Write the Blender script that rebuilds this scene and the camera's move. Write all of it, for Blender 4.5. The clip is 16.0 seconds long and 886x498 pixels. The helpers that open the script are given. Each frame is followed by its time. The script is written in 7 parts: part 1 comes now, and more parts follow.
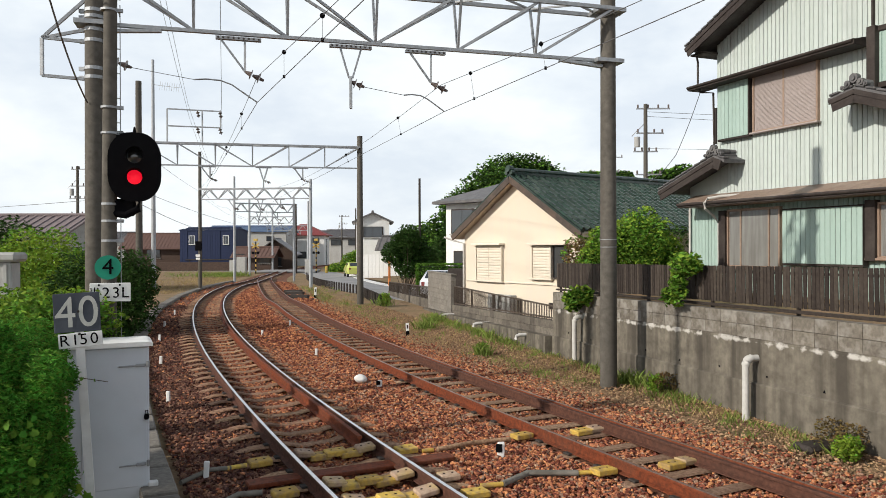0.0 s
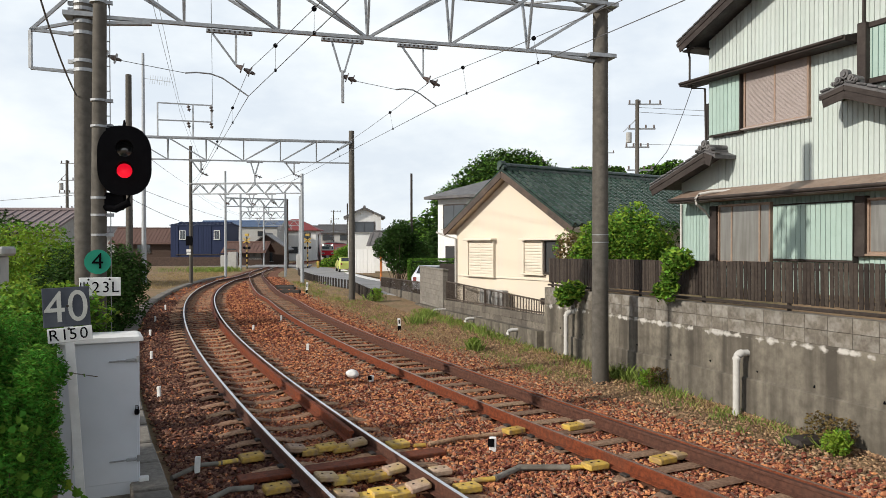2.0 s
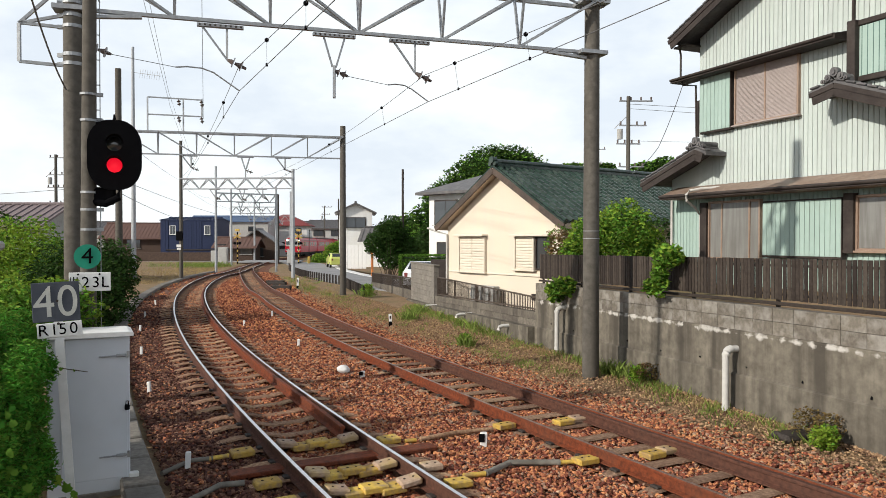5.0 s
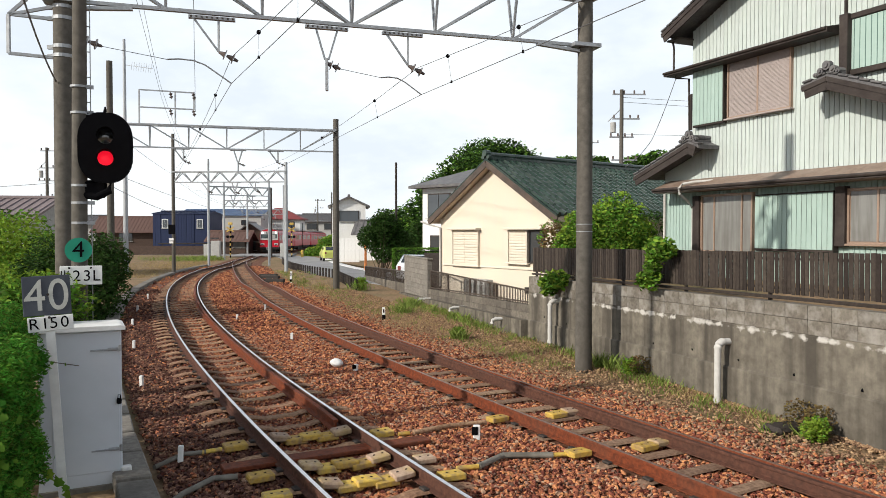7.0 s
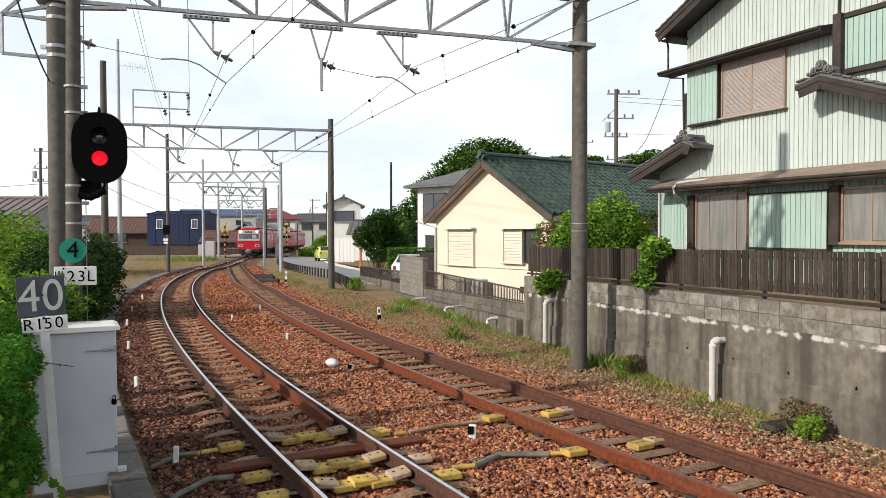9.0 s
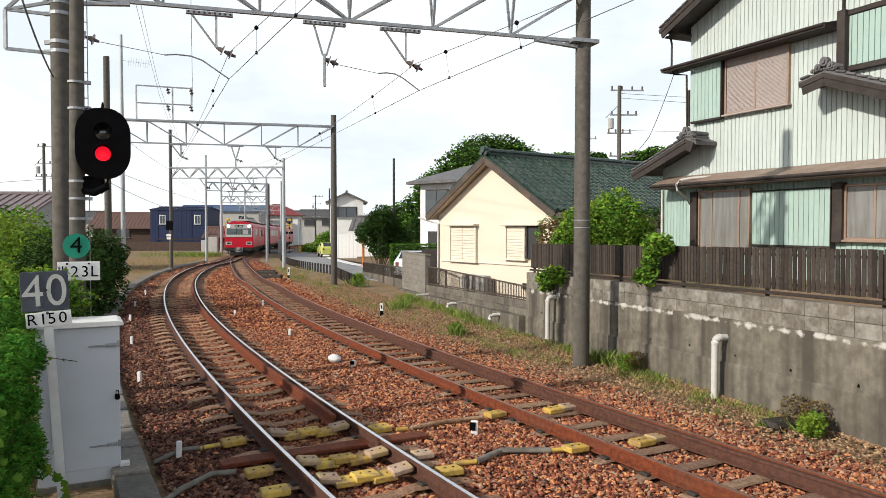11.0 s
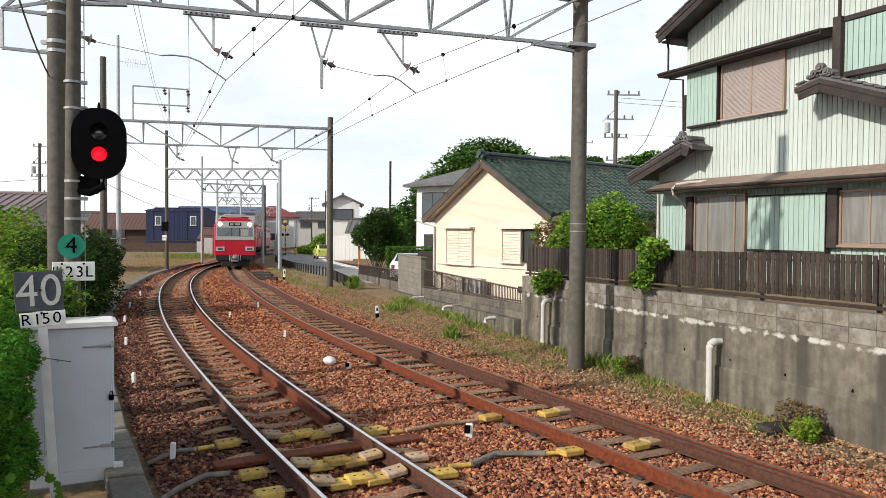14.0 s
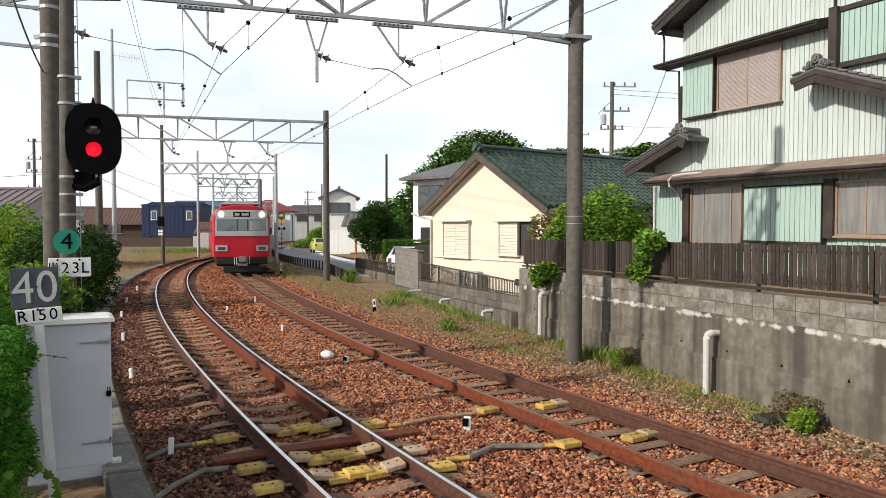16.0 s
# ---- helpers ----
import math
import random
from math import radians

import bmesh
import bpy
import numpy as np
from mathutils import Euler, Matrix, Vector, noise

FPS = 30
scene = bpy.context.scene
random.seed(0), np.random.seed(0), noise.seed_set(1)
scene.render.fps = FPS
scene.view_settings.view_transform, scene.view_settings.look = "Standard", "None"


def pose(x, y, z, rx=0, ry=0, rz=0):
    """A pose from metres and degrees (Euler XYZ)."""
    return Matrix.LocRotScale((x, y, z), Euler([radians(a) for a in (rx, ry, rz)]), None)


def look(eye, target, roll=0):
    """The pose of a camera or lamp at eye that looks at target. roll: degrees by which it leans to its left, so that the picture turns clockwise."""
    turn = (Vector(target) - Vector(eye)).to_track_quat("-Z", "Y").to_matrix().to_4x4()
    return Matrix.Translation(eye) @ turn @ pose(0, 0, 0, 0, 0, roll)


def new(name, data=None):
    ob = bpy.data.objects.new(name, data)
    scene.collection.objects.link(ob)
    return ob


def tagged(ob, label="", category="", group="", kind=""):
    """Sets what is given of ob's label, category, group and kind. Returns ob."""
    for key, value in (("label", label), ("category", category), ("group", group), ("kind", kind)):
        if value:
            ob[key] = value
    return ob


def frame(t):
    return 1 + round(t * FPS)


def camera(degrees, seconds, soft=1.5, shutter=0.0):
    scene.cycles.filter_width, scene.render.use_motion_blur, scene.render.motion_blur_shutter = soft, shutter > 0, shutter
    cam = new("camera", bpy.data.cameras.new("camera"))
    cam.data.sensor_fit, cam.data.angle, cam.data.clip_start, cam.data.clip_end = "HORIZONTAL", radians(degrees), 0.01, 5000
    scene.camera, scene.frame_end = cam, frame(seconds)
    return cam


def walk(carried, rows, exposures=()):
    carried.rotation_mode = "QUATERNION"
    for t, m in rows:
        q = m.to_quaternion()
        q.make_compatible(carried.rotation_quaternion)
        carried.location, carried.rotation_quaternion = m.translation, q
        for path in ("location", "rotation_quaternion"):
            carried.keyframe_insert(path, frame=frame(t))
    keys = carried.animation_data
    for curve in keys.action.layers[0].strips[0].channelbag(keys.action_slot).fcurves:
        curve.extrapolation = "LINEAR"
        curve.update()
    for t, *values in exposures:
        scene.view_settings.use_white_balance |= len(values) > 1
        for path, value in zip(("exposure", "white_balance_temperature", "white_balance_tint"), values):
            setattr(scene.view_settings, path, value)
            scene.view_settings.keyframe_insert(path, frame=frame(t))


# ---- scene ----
cam = camera(62.19, 16.0, soft=0.6)
walk(cam, [
    (0, pose(0.000, 0.000, 2.640, 89.802, 0.172, 0.000)),
    (0.5, pose(0.002, 0.009, 2.638, 89.853, 0.320, -0.090)),
    (1, pose(0.002, 0.013, 2.634, 89.720, 0.403, -0.258)),
    (1.5, pose(0.001, 0.016, 2.629, 89.546, 0.412, -0.388)),
    (2, pose(-0.005, 0.017, 2.633, 89.435, 0.088, -0.643)),
    (2.5, pose(-0.007, 0.013, 2.636, 89.333, -0.538, -0.775)),
    (3, pose(-0.004, 0.019, 2.629, 89.275, -0.596, -0.774)),
    (3.5, pose(-0.002, 0.007, 2.628, 89.218, -0.437, -0.844)),
    (4, pose(-0.009, 0.010, 2.631, 89.280, -0.226, -0.999)),
    (6.5, pose(-0.006, 0.011, 2.629, 88.662, -0.032, -1.718)),
    (7, pose(-0.003, 0.019, 2.628, 88.603, -0.043, -1.839)),
    (7.5, pose(-0.003, 0.013, 2.628, 88.689, -0.429, -1.993)),
    (8, pose(-0.003, 0.011, 2.628, 88.667, -0.196, -2.122)),
    (8.5, pose(-0.002, 0.009, 2.628, 88.615, 0.053, -2.221)),
    (9, pose(-0.007, 0.018, 2.625, 88.587, 0.088, -2.224)),
    (11.5, pose(-0.005, 0.008, 2.626, 88.269, -0.179, -1.887)),
    (12, pose(-0.006, 0.018, 2.622, 88.275, -0.552, -1.878)),
    (12.5, pose(-0.006, 0.009, 2.622, 88.411, -1.053, -1.965)),
    (13, pose(-0.004, 0.004, 2.628, 88.532, -1.014, -1.962)),
    (13.5, pose(-0.002, 0.010, 2.624, 88.551, -0.686, -2.147)),
    (14, pose(-0.004, 0.008, 2.621, 88.528, -0.444, -2.314)),
    (14.5, pose(-0.007, 0.013, 2.621, 88.266, -0.476, -2.255)),
    (15, pose(-0.002, 0.011, 2.623, 88.124, -0.444, -2.394)),
    (15.5, pose(-0.000, 0.015, 2.622, 87.922, -0.320, -2.636)),
    (16, pose(-0.006, 0.017, 2.628, 87.977, -0.080, -2.582)),
], exposures=[(0, 0.02), (4, 0.05), (9, 0.18), (16, 0.2)])

# ---- sky and sun ----
SUN_AZ, SUN_EL = radians(240.5), radians(27)   # compass way to the sun, clockwise from +y
world = bpy.data.worlds.new("sky")
scene.world = world
world.use_nodes = True
wn, wl = world.node_tree.nodes, world.node_tree.links
bg = wn["Background"]
sky = wn.new("ShaderNodeTexSky")
sky.sky_type, sky.sun_disc, sky.sun_elevation, sky.sun_rotation = "NISHITA", False, SUN_EL, SUN_AZ
sky.dust_density, sky.air_density = 3.0, 1.0
co = wn.new("ShaderNodeTexCoord")
mp = wn.new("ShaderNodeMapping")
mp.inputs["Scale"].default_value = (1.0, 1.0, 2.2)
nz = wn.new("ShaderNodeTexNoise")
nz.inputs["Scale"].default_value, nz.inputs["Detail"].default_value, nz.inputs["Roughness"].default_value = 3.2, 7, 0.55
rp = wn.new("ShaderNodeValToRGB")
rp.color_ramp.elements[0].position, rp.color_ramp.elements[0].color = 0.40, (9.5, 10.4, 11.4, 1)
rp.color_ramp.elements[1].position, rp.color_ramp.elements[1].color = 0.60, (12.2, 12.8, 13.0, 1)
mx = wn.new("ShaderNodeMix")
mx.data_type = "RGBA"
sep = wn.new("ShaderNodeSeparateXYZ")
hz = wn.new("ShaderNodeMapRange")   # the cloud cover thins out overhead
for key, val in (("From Min", 0.32), ("From Max", 0.85), ("To Min", 0.92), ("To Max", 0.15)):
    hz.inputs[key].default_value = val
wl.new(co.outputs["Generated"], sep.inputs["Vector"])
wl.new(sep.outputs["Z"], hz.inputs["Value"])
wl.new(hz.outputs["Result"], mx.inputs["Factor"])
wl.new(co.outputs["Generated"], mp.inputs["Vector"])
wl.new(mp.outputs["Vector"], nz.inputs["Vector"])
wl.new(nz.outputs["Fac"], rp.inputs["Fac"])
wl.new(sky.outputs["Color"], mx.inputs["A"])
wl.new(rp.outputs["Color"], mx.inputs["B"])
wl.new(mx.outputs["Result"], bg.inputs["Color"])
bg.inputs["Strength"].default_value = 0.086
sun = new("sun", bpy.data.lights.new("sun", "SUN"))
sun.data.energy, sun.data.angle, sun.data.color = 4.3, radians(0.9), (1.0, 0.93, 0.82)
sdir = Vector((math.sin(SUN_AZ) * math.cos(SUN_EL), math.cos(SUN_AZ) * math.cos(SUN_EL), math.sin(SUN_EL)))
sun.matrix_world = look(sdir * 60, (0, 0, 0))


# ---- materials ----
def surf(name, c1, c2=None, rough=0.8, scale=14.0, stain=0.0, stain_c=(0.1, 0.08, 0.06), stain_scale=1.2, bump=0.25,
         metal=0.0, rnd=0.0, island=0.0, streak=False, spec=0.18, coat=0.0, two_sided=0.0):
    """Grain between two colours, stains at a larger scale, relief, and a change of tone from piece to piece."""
    m = bpy.data.materials.new(name)
    m.use_nodes = True
    n, l = m.node_tree.nodes, m.node_tree.links
    b = n["Principled BSDF"]
    c2 = c2 or tuple(v * 0.75 for v in c1)
    tc = n.new("ShaderNodeTexCoord")
    place = tc.outputs["Object"]
    if rnd:      # every piece takes its own stretch of the pattern
        oi, sc, va = n.new("ShaderNodeObjectInfo"), n.new("ShaderNodeVectorMath"), n.new("ShaderNodeVectorMath")
        sc.operation, va.operation = "SCALE", "ADD"
        sc.inputs[0].default_value = (37.0, 53.0, 71.0)
        l.new(oi.outputs["Random"], sc.inputs["Scale"])
        l.new(place, va.inputs[0])
        l.new(sc.outputs["Vector"], va.inputs[1])
        place = va.outputs["Vector"]
    a = n.new("ShaderNodeTexNoise")
    a.inputs["Scale"].default_value, a.inputs["Detail"].default_value, a.inputs["Roughness"].default_value = scale, 6, 0.6
    l.new(place, a.inputs["Vector"])
    ra = n.new("ShaderNodeValToRGB")
    ra.color_ramp.elements[0].position, ra.color_ramp.elements[1].position = 0.33, 0.68
    ra.color_ramp.elements[0].color, ra.color_ramp.elements[1].color = (*c2, 1), (*c1, 1)
    l.new(a.outputs["Fac"], ra.inputs["Fac"])
    out = ra.outputs["Color"]
    if stain:
        s = n.new("ShaderNodeTexNoise")
        s.inputs["Scale"].default_value, s.inputs["Detail"].default_value = stain_scale, 8
        if streak:
            mpp = n.new("ShaderNodeMapping")
            mpp.inputs["Scale"].default_value = (3.0, 3.0, 0.22)
            l.new(place, mpp.inputs["Vector"])
            l.new(mpp.outputs["Vector"], s.inputs["Vector"])
        else:
            l.new(place, s.inputs["Vector"])
        rs = n.new("ShaderNodeValToRGB")
        rs.color_ramp.elements[0].position, rs.color_ramp.elements[1].position = (0.40, 0.64) if streak else (0.45, 0.70)
        rs.color_ramp.elements[1].color = (stain, stain, stain, 1)
        rs.color_ramp.elements[0].color = (0, 0, 0, 1)
        l.new(s.outputs["Fac"], rs.inputs["Fac"])
        x = n.new("ShaderNodeMix")
        x.data_type = "RGBA"
        l.new(rs.outputs["Color"], x.inputs["Factor"])
        l.new(out, x.inputs["A"])
        x.inputs["B"].default_value = (*stain_c, 1)
        out = x.outputs["Result"]
    for amount, node, sock in ((rnd, "ShaderNodeObjectInfo", "Random"), (island, "ShaderNodeNewGeometry", "Random Per Island")):
        if amount:
            o = n.new(node)
            mr = n.new("ShaderNodeMapRange")
            mr.inputs["To Min"].default_value, mr.inputs["To Max"].default_value = 1 - amount, 1 + amount
            l.new(o.outputs[sock], mr.inputs["Value"])
            h = n.new("ShaderNodeHueSaturation")
            l.new(mr.outputs["Result"], h.inputs["Value"])
            mh = n.new("ShaderNodeMath")
            mh.operation = "MULTIPLY_ADD"
            mh.inputs[1].default_value, mh.inputs[2].default_value = 0.05 * amount, 0.5 - 0.025 * amount
            l.new(o.outputs[sock], mh.inputs[0])
            l.new(mh.outputs["Value"], h.inputs["Hue"])
            l.new(out, h.inputs["Color"])
            out = h.outputs["Color"]
    l.new(out, b.inputs["Base Color"])
    b.inputs["Roughness"].default_value, b.inputs["Metallic"].default_value = rough, metal
    b.inputs["Specular IOR Level"].default_value = spec
    b.inputs["Coat Weight"].default_value = coat
    if bump:
        bp = n.new("ShaderNodeBump")
        bp.inputs["Strength"].default_value, bp.inputs["Distance"].default_value = bump, 0.02
        l.new(a.outputs["Fac"], bp.inputs["Height"])
        l.new(bp.outputs["Normal"], b.inputs["Normal"])
    if two_sided:
        b.inputs["Transmission Weight"].default_value = 0.0
        tr = n.new("ShaderNodeBsdfTranslucent")
        l.new(out, tr.inputs["Color"])
        ms = n.new("ShaderNodeMixShader")
        ms.inputs["Fac"].default_value = two_sided
        l.new(b.outputs["BSDF"], ms.inputs[1])
        l.new(tr.outputs["BSDF"], ms.inputs[2])
        l.new(ms.outputs["Shader"], n["Material Output"].inputs["Surface"])
    return m


def lime_band(m, z, width, lo=0.72, hi=1.0):
    """A ragged white lime bloom along a joint at height z."""
    n, l = m.node_tree.nodes, m.node_tree.links
    b = n["Principled BSDF"]
    old = b.inputs["Base Color"].links[0].from_socket
    tc, sp, tx, ad, mr, mu, x = (n.new("ShaderNode" + k) for k in ("TexCoord", "SeparateXYZ", "TexNoise", "Math", "MapRange", "Math", "Mix"))
    l.new(tc.outputs["Object"], sp.inputs["Vector"])
    tx.inputs["Scale"].default_value, tx.inputs["Detail"].default_value = 5.0, 10
    l.new(tc.outputs["Object"], tx.inputs["Vector"])
    ad.operation = "SUBTRACT"
    l.new(sp.outputs["Z"], ad.inputs[0])
    ad.inputs[1].default_value = z
    ab = n.new("ShaderNodeMath")
    ab.operation = "ABSOLUTE"
    l.new(ad.outputs["Value"], ab.inputs[0])
    for key, val in (("From Min", 0.0), ("From Max", width), ("To Min", 0.43), ("To Max", 0.0)):
        mr.inputs[key].default_value = val
    l.new(ab.outputs["Value"], mr.inputs["Value"])
    mu.operation = "ADD"
    l.new(mr.outputs["Result"], mu.inputs[0])
    l.new(tx.outputs["Fac"], mu.inputs[1])
    rp2 = n.new("ShaderNodeValToRGB")
    rp2.color_ramp.elements[0].position, rp2.color_ramp.elements[1].position = lo, hi
    l.new(mu.outputs["Value"], rp2.inputs["Fac"])
    x.data_type = "RGBA"
    l.new(rp2.outputs["Color"], x.inputs["Factor"])
    l.new(old, x.inputs["A"])
    x.inputs["B"].default_value = (0.46, 0.44, 0.41, 1)
    l.new(x.outputs["Result"], b.inputs["Base Color"])
    return m


def glow(name, c, strength):
    m = bpy.data.materials.new(name)
    m.use_nodes = True
    b = m.node_tree.nodes["Principled BSDF"]
    b.inputs["Base Color"].default_value = (*c, 1)
    b.inputs["Emission Color"].default_value, b.inputs["Emission Strength"].default_value = (*c, 1), strength
    return m


def glass(name, c, rough=0.05):
    m = bpy.data.materials.new(name)
    m.use_nodes = True
    b = m.node_tree.nodes["Principled BSDF"]
    b.inputs["Base Color"].default_value, b.inputs["Roughness"].default_value = (*c, 1), rough
    b.inputs["Specular IOR Level"].default_value, b.inputs["Coat Weight"].default_value = 0.8, 0.6
    return m


BALLAST = surf("ballast_bed", (0.20, 0.088, 0.052), (0.075, 0.031, 0.019), 0.95, 22, 0.5, (0.17, 0.085, 0.05), 0.8, 0.9)
STONE = surf("ballast_stone", (0.44, 0.166, 0.090), (0.165, 0.053, 0.028), 0.85, 40, bump=0.5, island=0.75)
# darker ballast copy: the left shoulder's shade is put into its colour
STONE_D = surf("shaded_ballast_stone", (0.20, 0.097, 0.070), (0.078, 0.036, 0.026), 0.9, 40, bump=0.5, island=0.75)
STONE_G = surf("grey_ballast_stone", (0.38, 0.235, 0.165), (0.16, 0.09, 0.062), 0.85, 40, bump=0.4, island=0.6)
DIRT = surf("dry_earth", (0.30, 0.205, 0.12), (0.17, 0.11, 0.063), 0.95, 9, 0.7, (0.12, 0.11, 0.05), 0.6, 0.6)
ASPHALT = surf("asphalt", (0.31, 0.31, 0.315), (0.23, 0.23, 0.235), 0.9, 30, 0.3, (0.1, 0.1, 0.1), 0.5, 0.2)
CONCRETE = surf("weathered_concrete", (0.27, 0.25, 0.215), (0.16, 0.147, 0.125), 0.9, 7, 0.75, (0.10, 0.09, 0.075), 1.0, 0.35, streak=True)
BLOCK = surf("concrete_block", (0.245, 0.225, 0.20), (0.15, 0.137, 0.12), 0.9, 16, 0.6, (0.12, 0.11, 0.095), 1.5, 0.4, rnd=0.10)
WALLFACE = surf("stained_wall_face", (0.20, 0.178, 0.145), (0.11, 0.098, 0.079), 0.9, 6, 0.85, (0.055, 0.048, 0.04), 1.1, 0.3, streak=True)
BLOCK_L = surf("lime_streaked_block", (0.185, 0.165, 0.138), (0.12, 0.106, 0.088), 0.9, 16, 0.6, (0.33, 0.315, 0.29), 4.0, 0.4, rnd=0.12)
LIME = surf("lime_bloom", (0.62, 0.60, 0.57), (0.40, 0.38, 0.35), 0.9, 30, bump=0.3)
POLE = surf("pole_concrete", (0.125, 0.115, 0.10), (0.078, 0.071, 0.062), 0.85, 10, 0.6, (0.07, 0.062, 0.052), 0.9, 0.15, streak=True)
STEEL = surf("galvanised_steel", (0.37, 0.385, 0.40), (0.26, 0.27, 0.285), 0.5, 12, 0.3, (0.22, 0.22, 0.22), 2, 0.05, metal=0.55)
STEEL_POLE = surf("grey_steel_pole", (0.42, 0.44, 0.46), (0.33, 0.35, 0.37), 0.6, 8, 0.3, (0.25, 0.25, 0.25), 1, 0.05, metal=0.2)
RUST = surf("rail_rust", (0.115, 0.05, 0.034), (0.055, 0.025, 0.018), 0.8, 18, 0.4, (0.07, 0.04, 0.03), 1.5, 0.3)
RUST2 = surf("rail_rust_red", (0.20, 0.05, 0.020), (0.085, 0.024, 0.012), 0.75, 18, 0.4, (0.09, 0.045, 0.03), 1.5, 0.3)
SHINE = surf("rail_running_band", (0.75, 0.75, 0.76), (0.55, 0.55, 0.56), 0.28, 30, 0, bump=0.02, metal=1.0)
DULL = surf("rail_dull_head", (0.24, 0.155, 0.12), (0.15, 0.09, 0.065), 0.42, 30, 0, bump=0.05, metal=0.35)
SLEEPER_G = surf("greyish_sleeper", (0.34, 0.225, 0.15), (0.15, 0.09, 0.06), 0.9, 25, 0.5, (0.15, 0.08, 0.05), 2.0, 0.6, rnd=0.25)
SLEEPER = surf("sleeper", (0.43, 0.27, 0.17), (0.18, 0.10, 0.062), 0.9, 25, 0.5, (0.10, 0.055, 0.035), 2.0, 0.6, rnd=0.25)
IRON = surf("dark_iron", (0.06, 0.05, 0.045), (0.03, 0.025, 0.022), 0.7, 30, bump=0.2)
YELLOW = surf("yellow_paint", (0.62, 0.42, 0.085), (0.46, 0.30, 0.065), 0.7, 20, 0.9, (0.27, 0.19, 0.12), 11, 0.25, rnd=0.2)
TAN = surf("worn_brown_cover", (0.47, 0.35, 0.26), (0.32, 0.22, 0.155), 0.8, 20, 0.5, (0.55, 0.40, 0.08), 4, 0.3, rnd=0.2)
WHITE = surf("white_paint", (0.78, 0.78, 0.77), (0.66, 0.66, 0.65), 0.5, 12, 0.3, (0.45, 0.43, 0.40), 3, 0.05)
CABINET = surf("grey_cabinet_paint", (0.57, 0.60, 0.645), (0.53, 0.56, 0.605), 0.5, 2, 0.12, (0.36, 0.38, 0.40), 3.0, 0.0)
BLACK = surf("black_paint", (0.006, 0.006, 0.007), (0.004, 0.004, 0.005), 0.9, 10, bump=0.03, spec=0.04)
SLATE = surf("slate_blue_sign", (0.058, 0.066, 0.085), (0.047, 0.054, 0.07), 0.5, 10, 0.3, (0.15, 0.16, 0.18), 4, 0.02)
LETTER = surf("pale_letters", (0.48, 0.49, 0.46), (0.38, 0.39, 0.37), 0.5, 20, bump=0.0)
GREEN_SIGN = surf("green_sign", (0.02, 0.26, 0.17), (0.02, 0.22, 0.14), 0.45, 10, bump=0.0)
MINT = surf("mint_siding", (0.445, 0.49, 0.475), (0.405, 0.45, 0.435), 0.5, 5, 0.25, (0.46, 0.55, 0.49), 0.8, 0.04, rnd=0.05, streak=True)
MINT2 = surf("mint_siding_deep", (0.325, 0.425, 0.39), (0.29, 0.385, 0.35), 0.5, 5, 0.25, (0.33, 0.46, 0.41), 0.8, 0.04, rnd=0.05, streak=True)
DARKTRIM = surf("dark_brown_trim", (0.042, 0.033, 0.030), (0.027, 0.021, 0.019), 0.55, 14, 0.3, (0.10, 0.085, 0.075), 2, 0.1)
FLASH = surf("brown_flashing", (0.24, 0.17, 0.13), (0.16, 0.11, 0.085), 0.5, 10, 0.4, (0.35, 0.30, 0.26), 2, 0.1)
TILE_GREY = surf("grey_kawara", (0.13, 0.125, 0.13), (0.08, 0.078, 0.08), 0.45, 14, 0.4, (0.22, 0.21, 0.20), 3, 0.15, rnd=0.2)
TILE_GREEN = surf("dark_green_kawara", (0.020, 0.045, 0.031), (0.010, 0.024, 0.017), 0.24, 14, 0.35, (0.09, 0.10, 0.085), 2, 0.1, rnd=0.25, island=0.25, spec=0.5)
CREAM = surf("cream_render", (0.635, 0.565, 0.475), (0.60, 0.53, 0.44), 0.85, 60, 0.2, (0.70, 0.60, 0.44), 1.1, 0.12, streak=True)
CREAM2 = surf("cream_shutter", (0.65, 0.59, 0.50), (0.61, 0.55, 0.46), 0.5, 10, bump=0.02)
WOOD = surf("fence_brown", (0.056, 0.044, 0.037), (0.030, 0.023, 0.019), 0.7, 18, 0.4, (0.05, 0.04, 0.035), 2.5, 0.2, rnd=0.4)
SOFFIT = surf("soffit_board", (0.60, 0.49, 0.38), (0.52, 0.41, 0.31), 0.7, 12, 0.3, (0.3, 0.2, 0.12), 2, 0.1)
BOARD = surf("dark_stained_block", (0.17, 0.15, 0.125), (0.10, 0.087, 0.073), 0.9, 14, 0.6, (0.05, 0.045, 0.04), 1.6, 0.4, rnd=0.2)
BARGE = surf("barge_board", (0.085, 0.068, 0.060), (0.058, 0.046, 0.04), 0.7, 12, 0.3, (0.2, 0.13, 0.09), 2, 0.1)
SHUTTER = surf("taupe_shutter", (0.345, 0.295, 0.28), (0.305, 0.26, 0.245), 0.5, 8, bump=0.02)
ALU = surf("bronze_sash", (0.36, 0.26, 0.20), (0.30, 0.21, 0.16), 0.45, 10, bump=0.02, metal=0.4)
PANE = glass("window_pane", (0.10, 0.10, 0.095))
# the darker streaks paint the shade of the curtain's vertical folds
CURTAIN = surf("pale_curtain", (0.215, 0.215, 0.205), (0.17, 0.168, 0.16), 0.15, 1.2, 0.6, (0.12, 0.113, 0.103), 4.0, 0.0, streak=True, spec=0.5)
DARKPANE = glass("dark_pane", (0.035, 0.04, 0.045))
PVC = surf("pvc_pipe", (0.52, 0.51, 0.49), (0.44, 0.43, 0.41), 0.5, 8, 0.3, (0.3, 0.28, 0.25), 3, 0.03)
RAILING = surf("bronze_railing", (0.085, 0.068, 0.055), (0.06, 0.045, 0.038), 0.5, 12, bump=0.03)
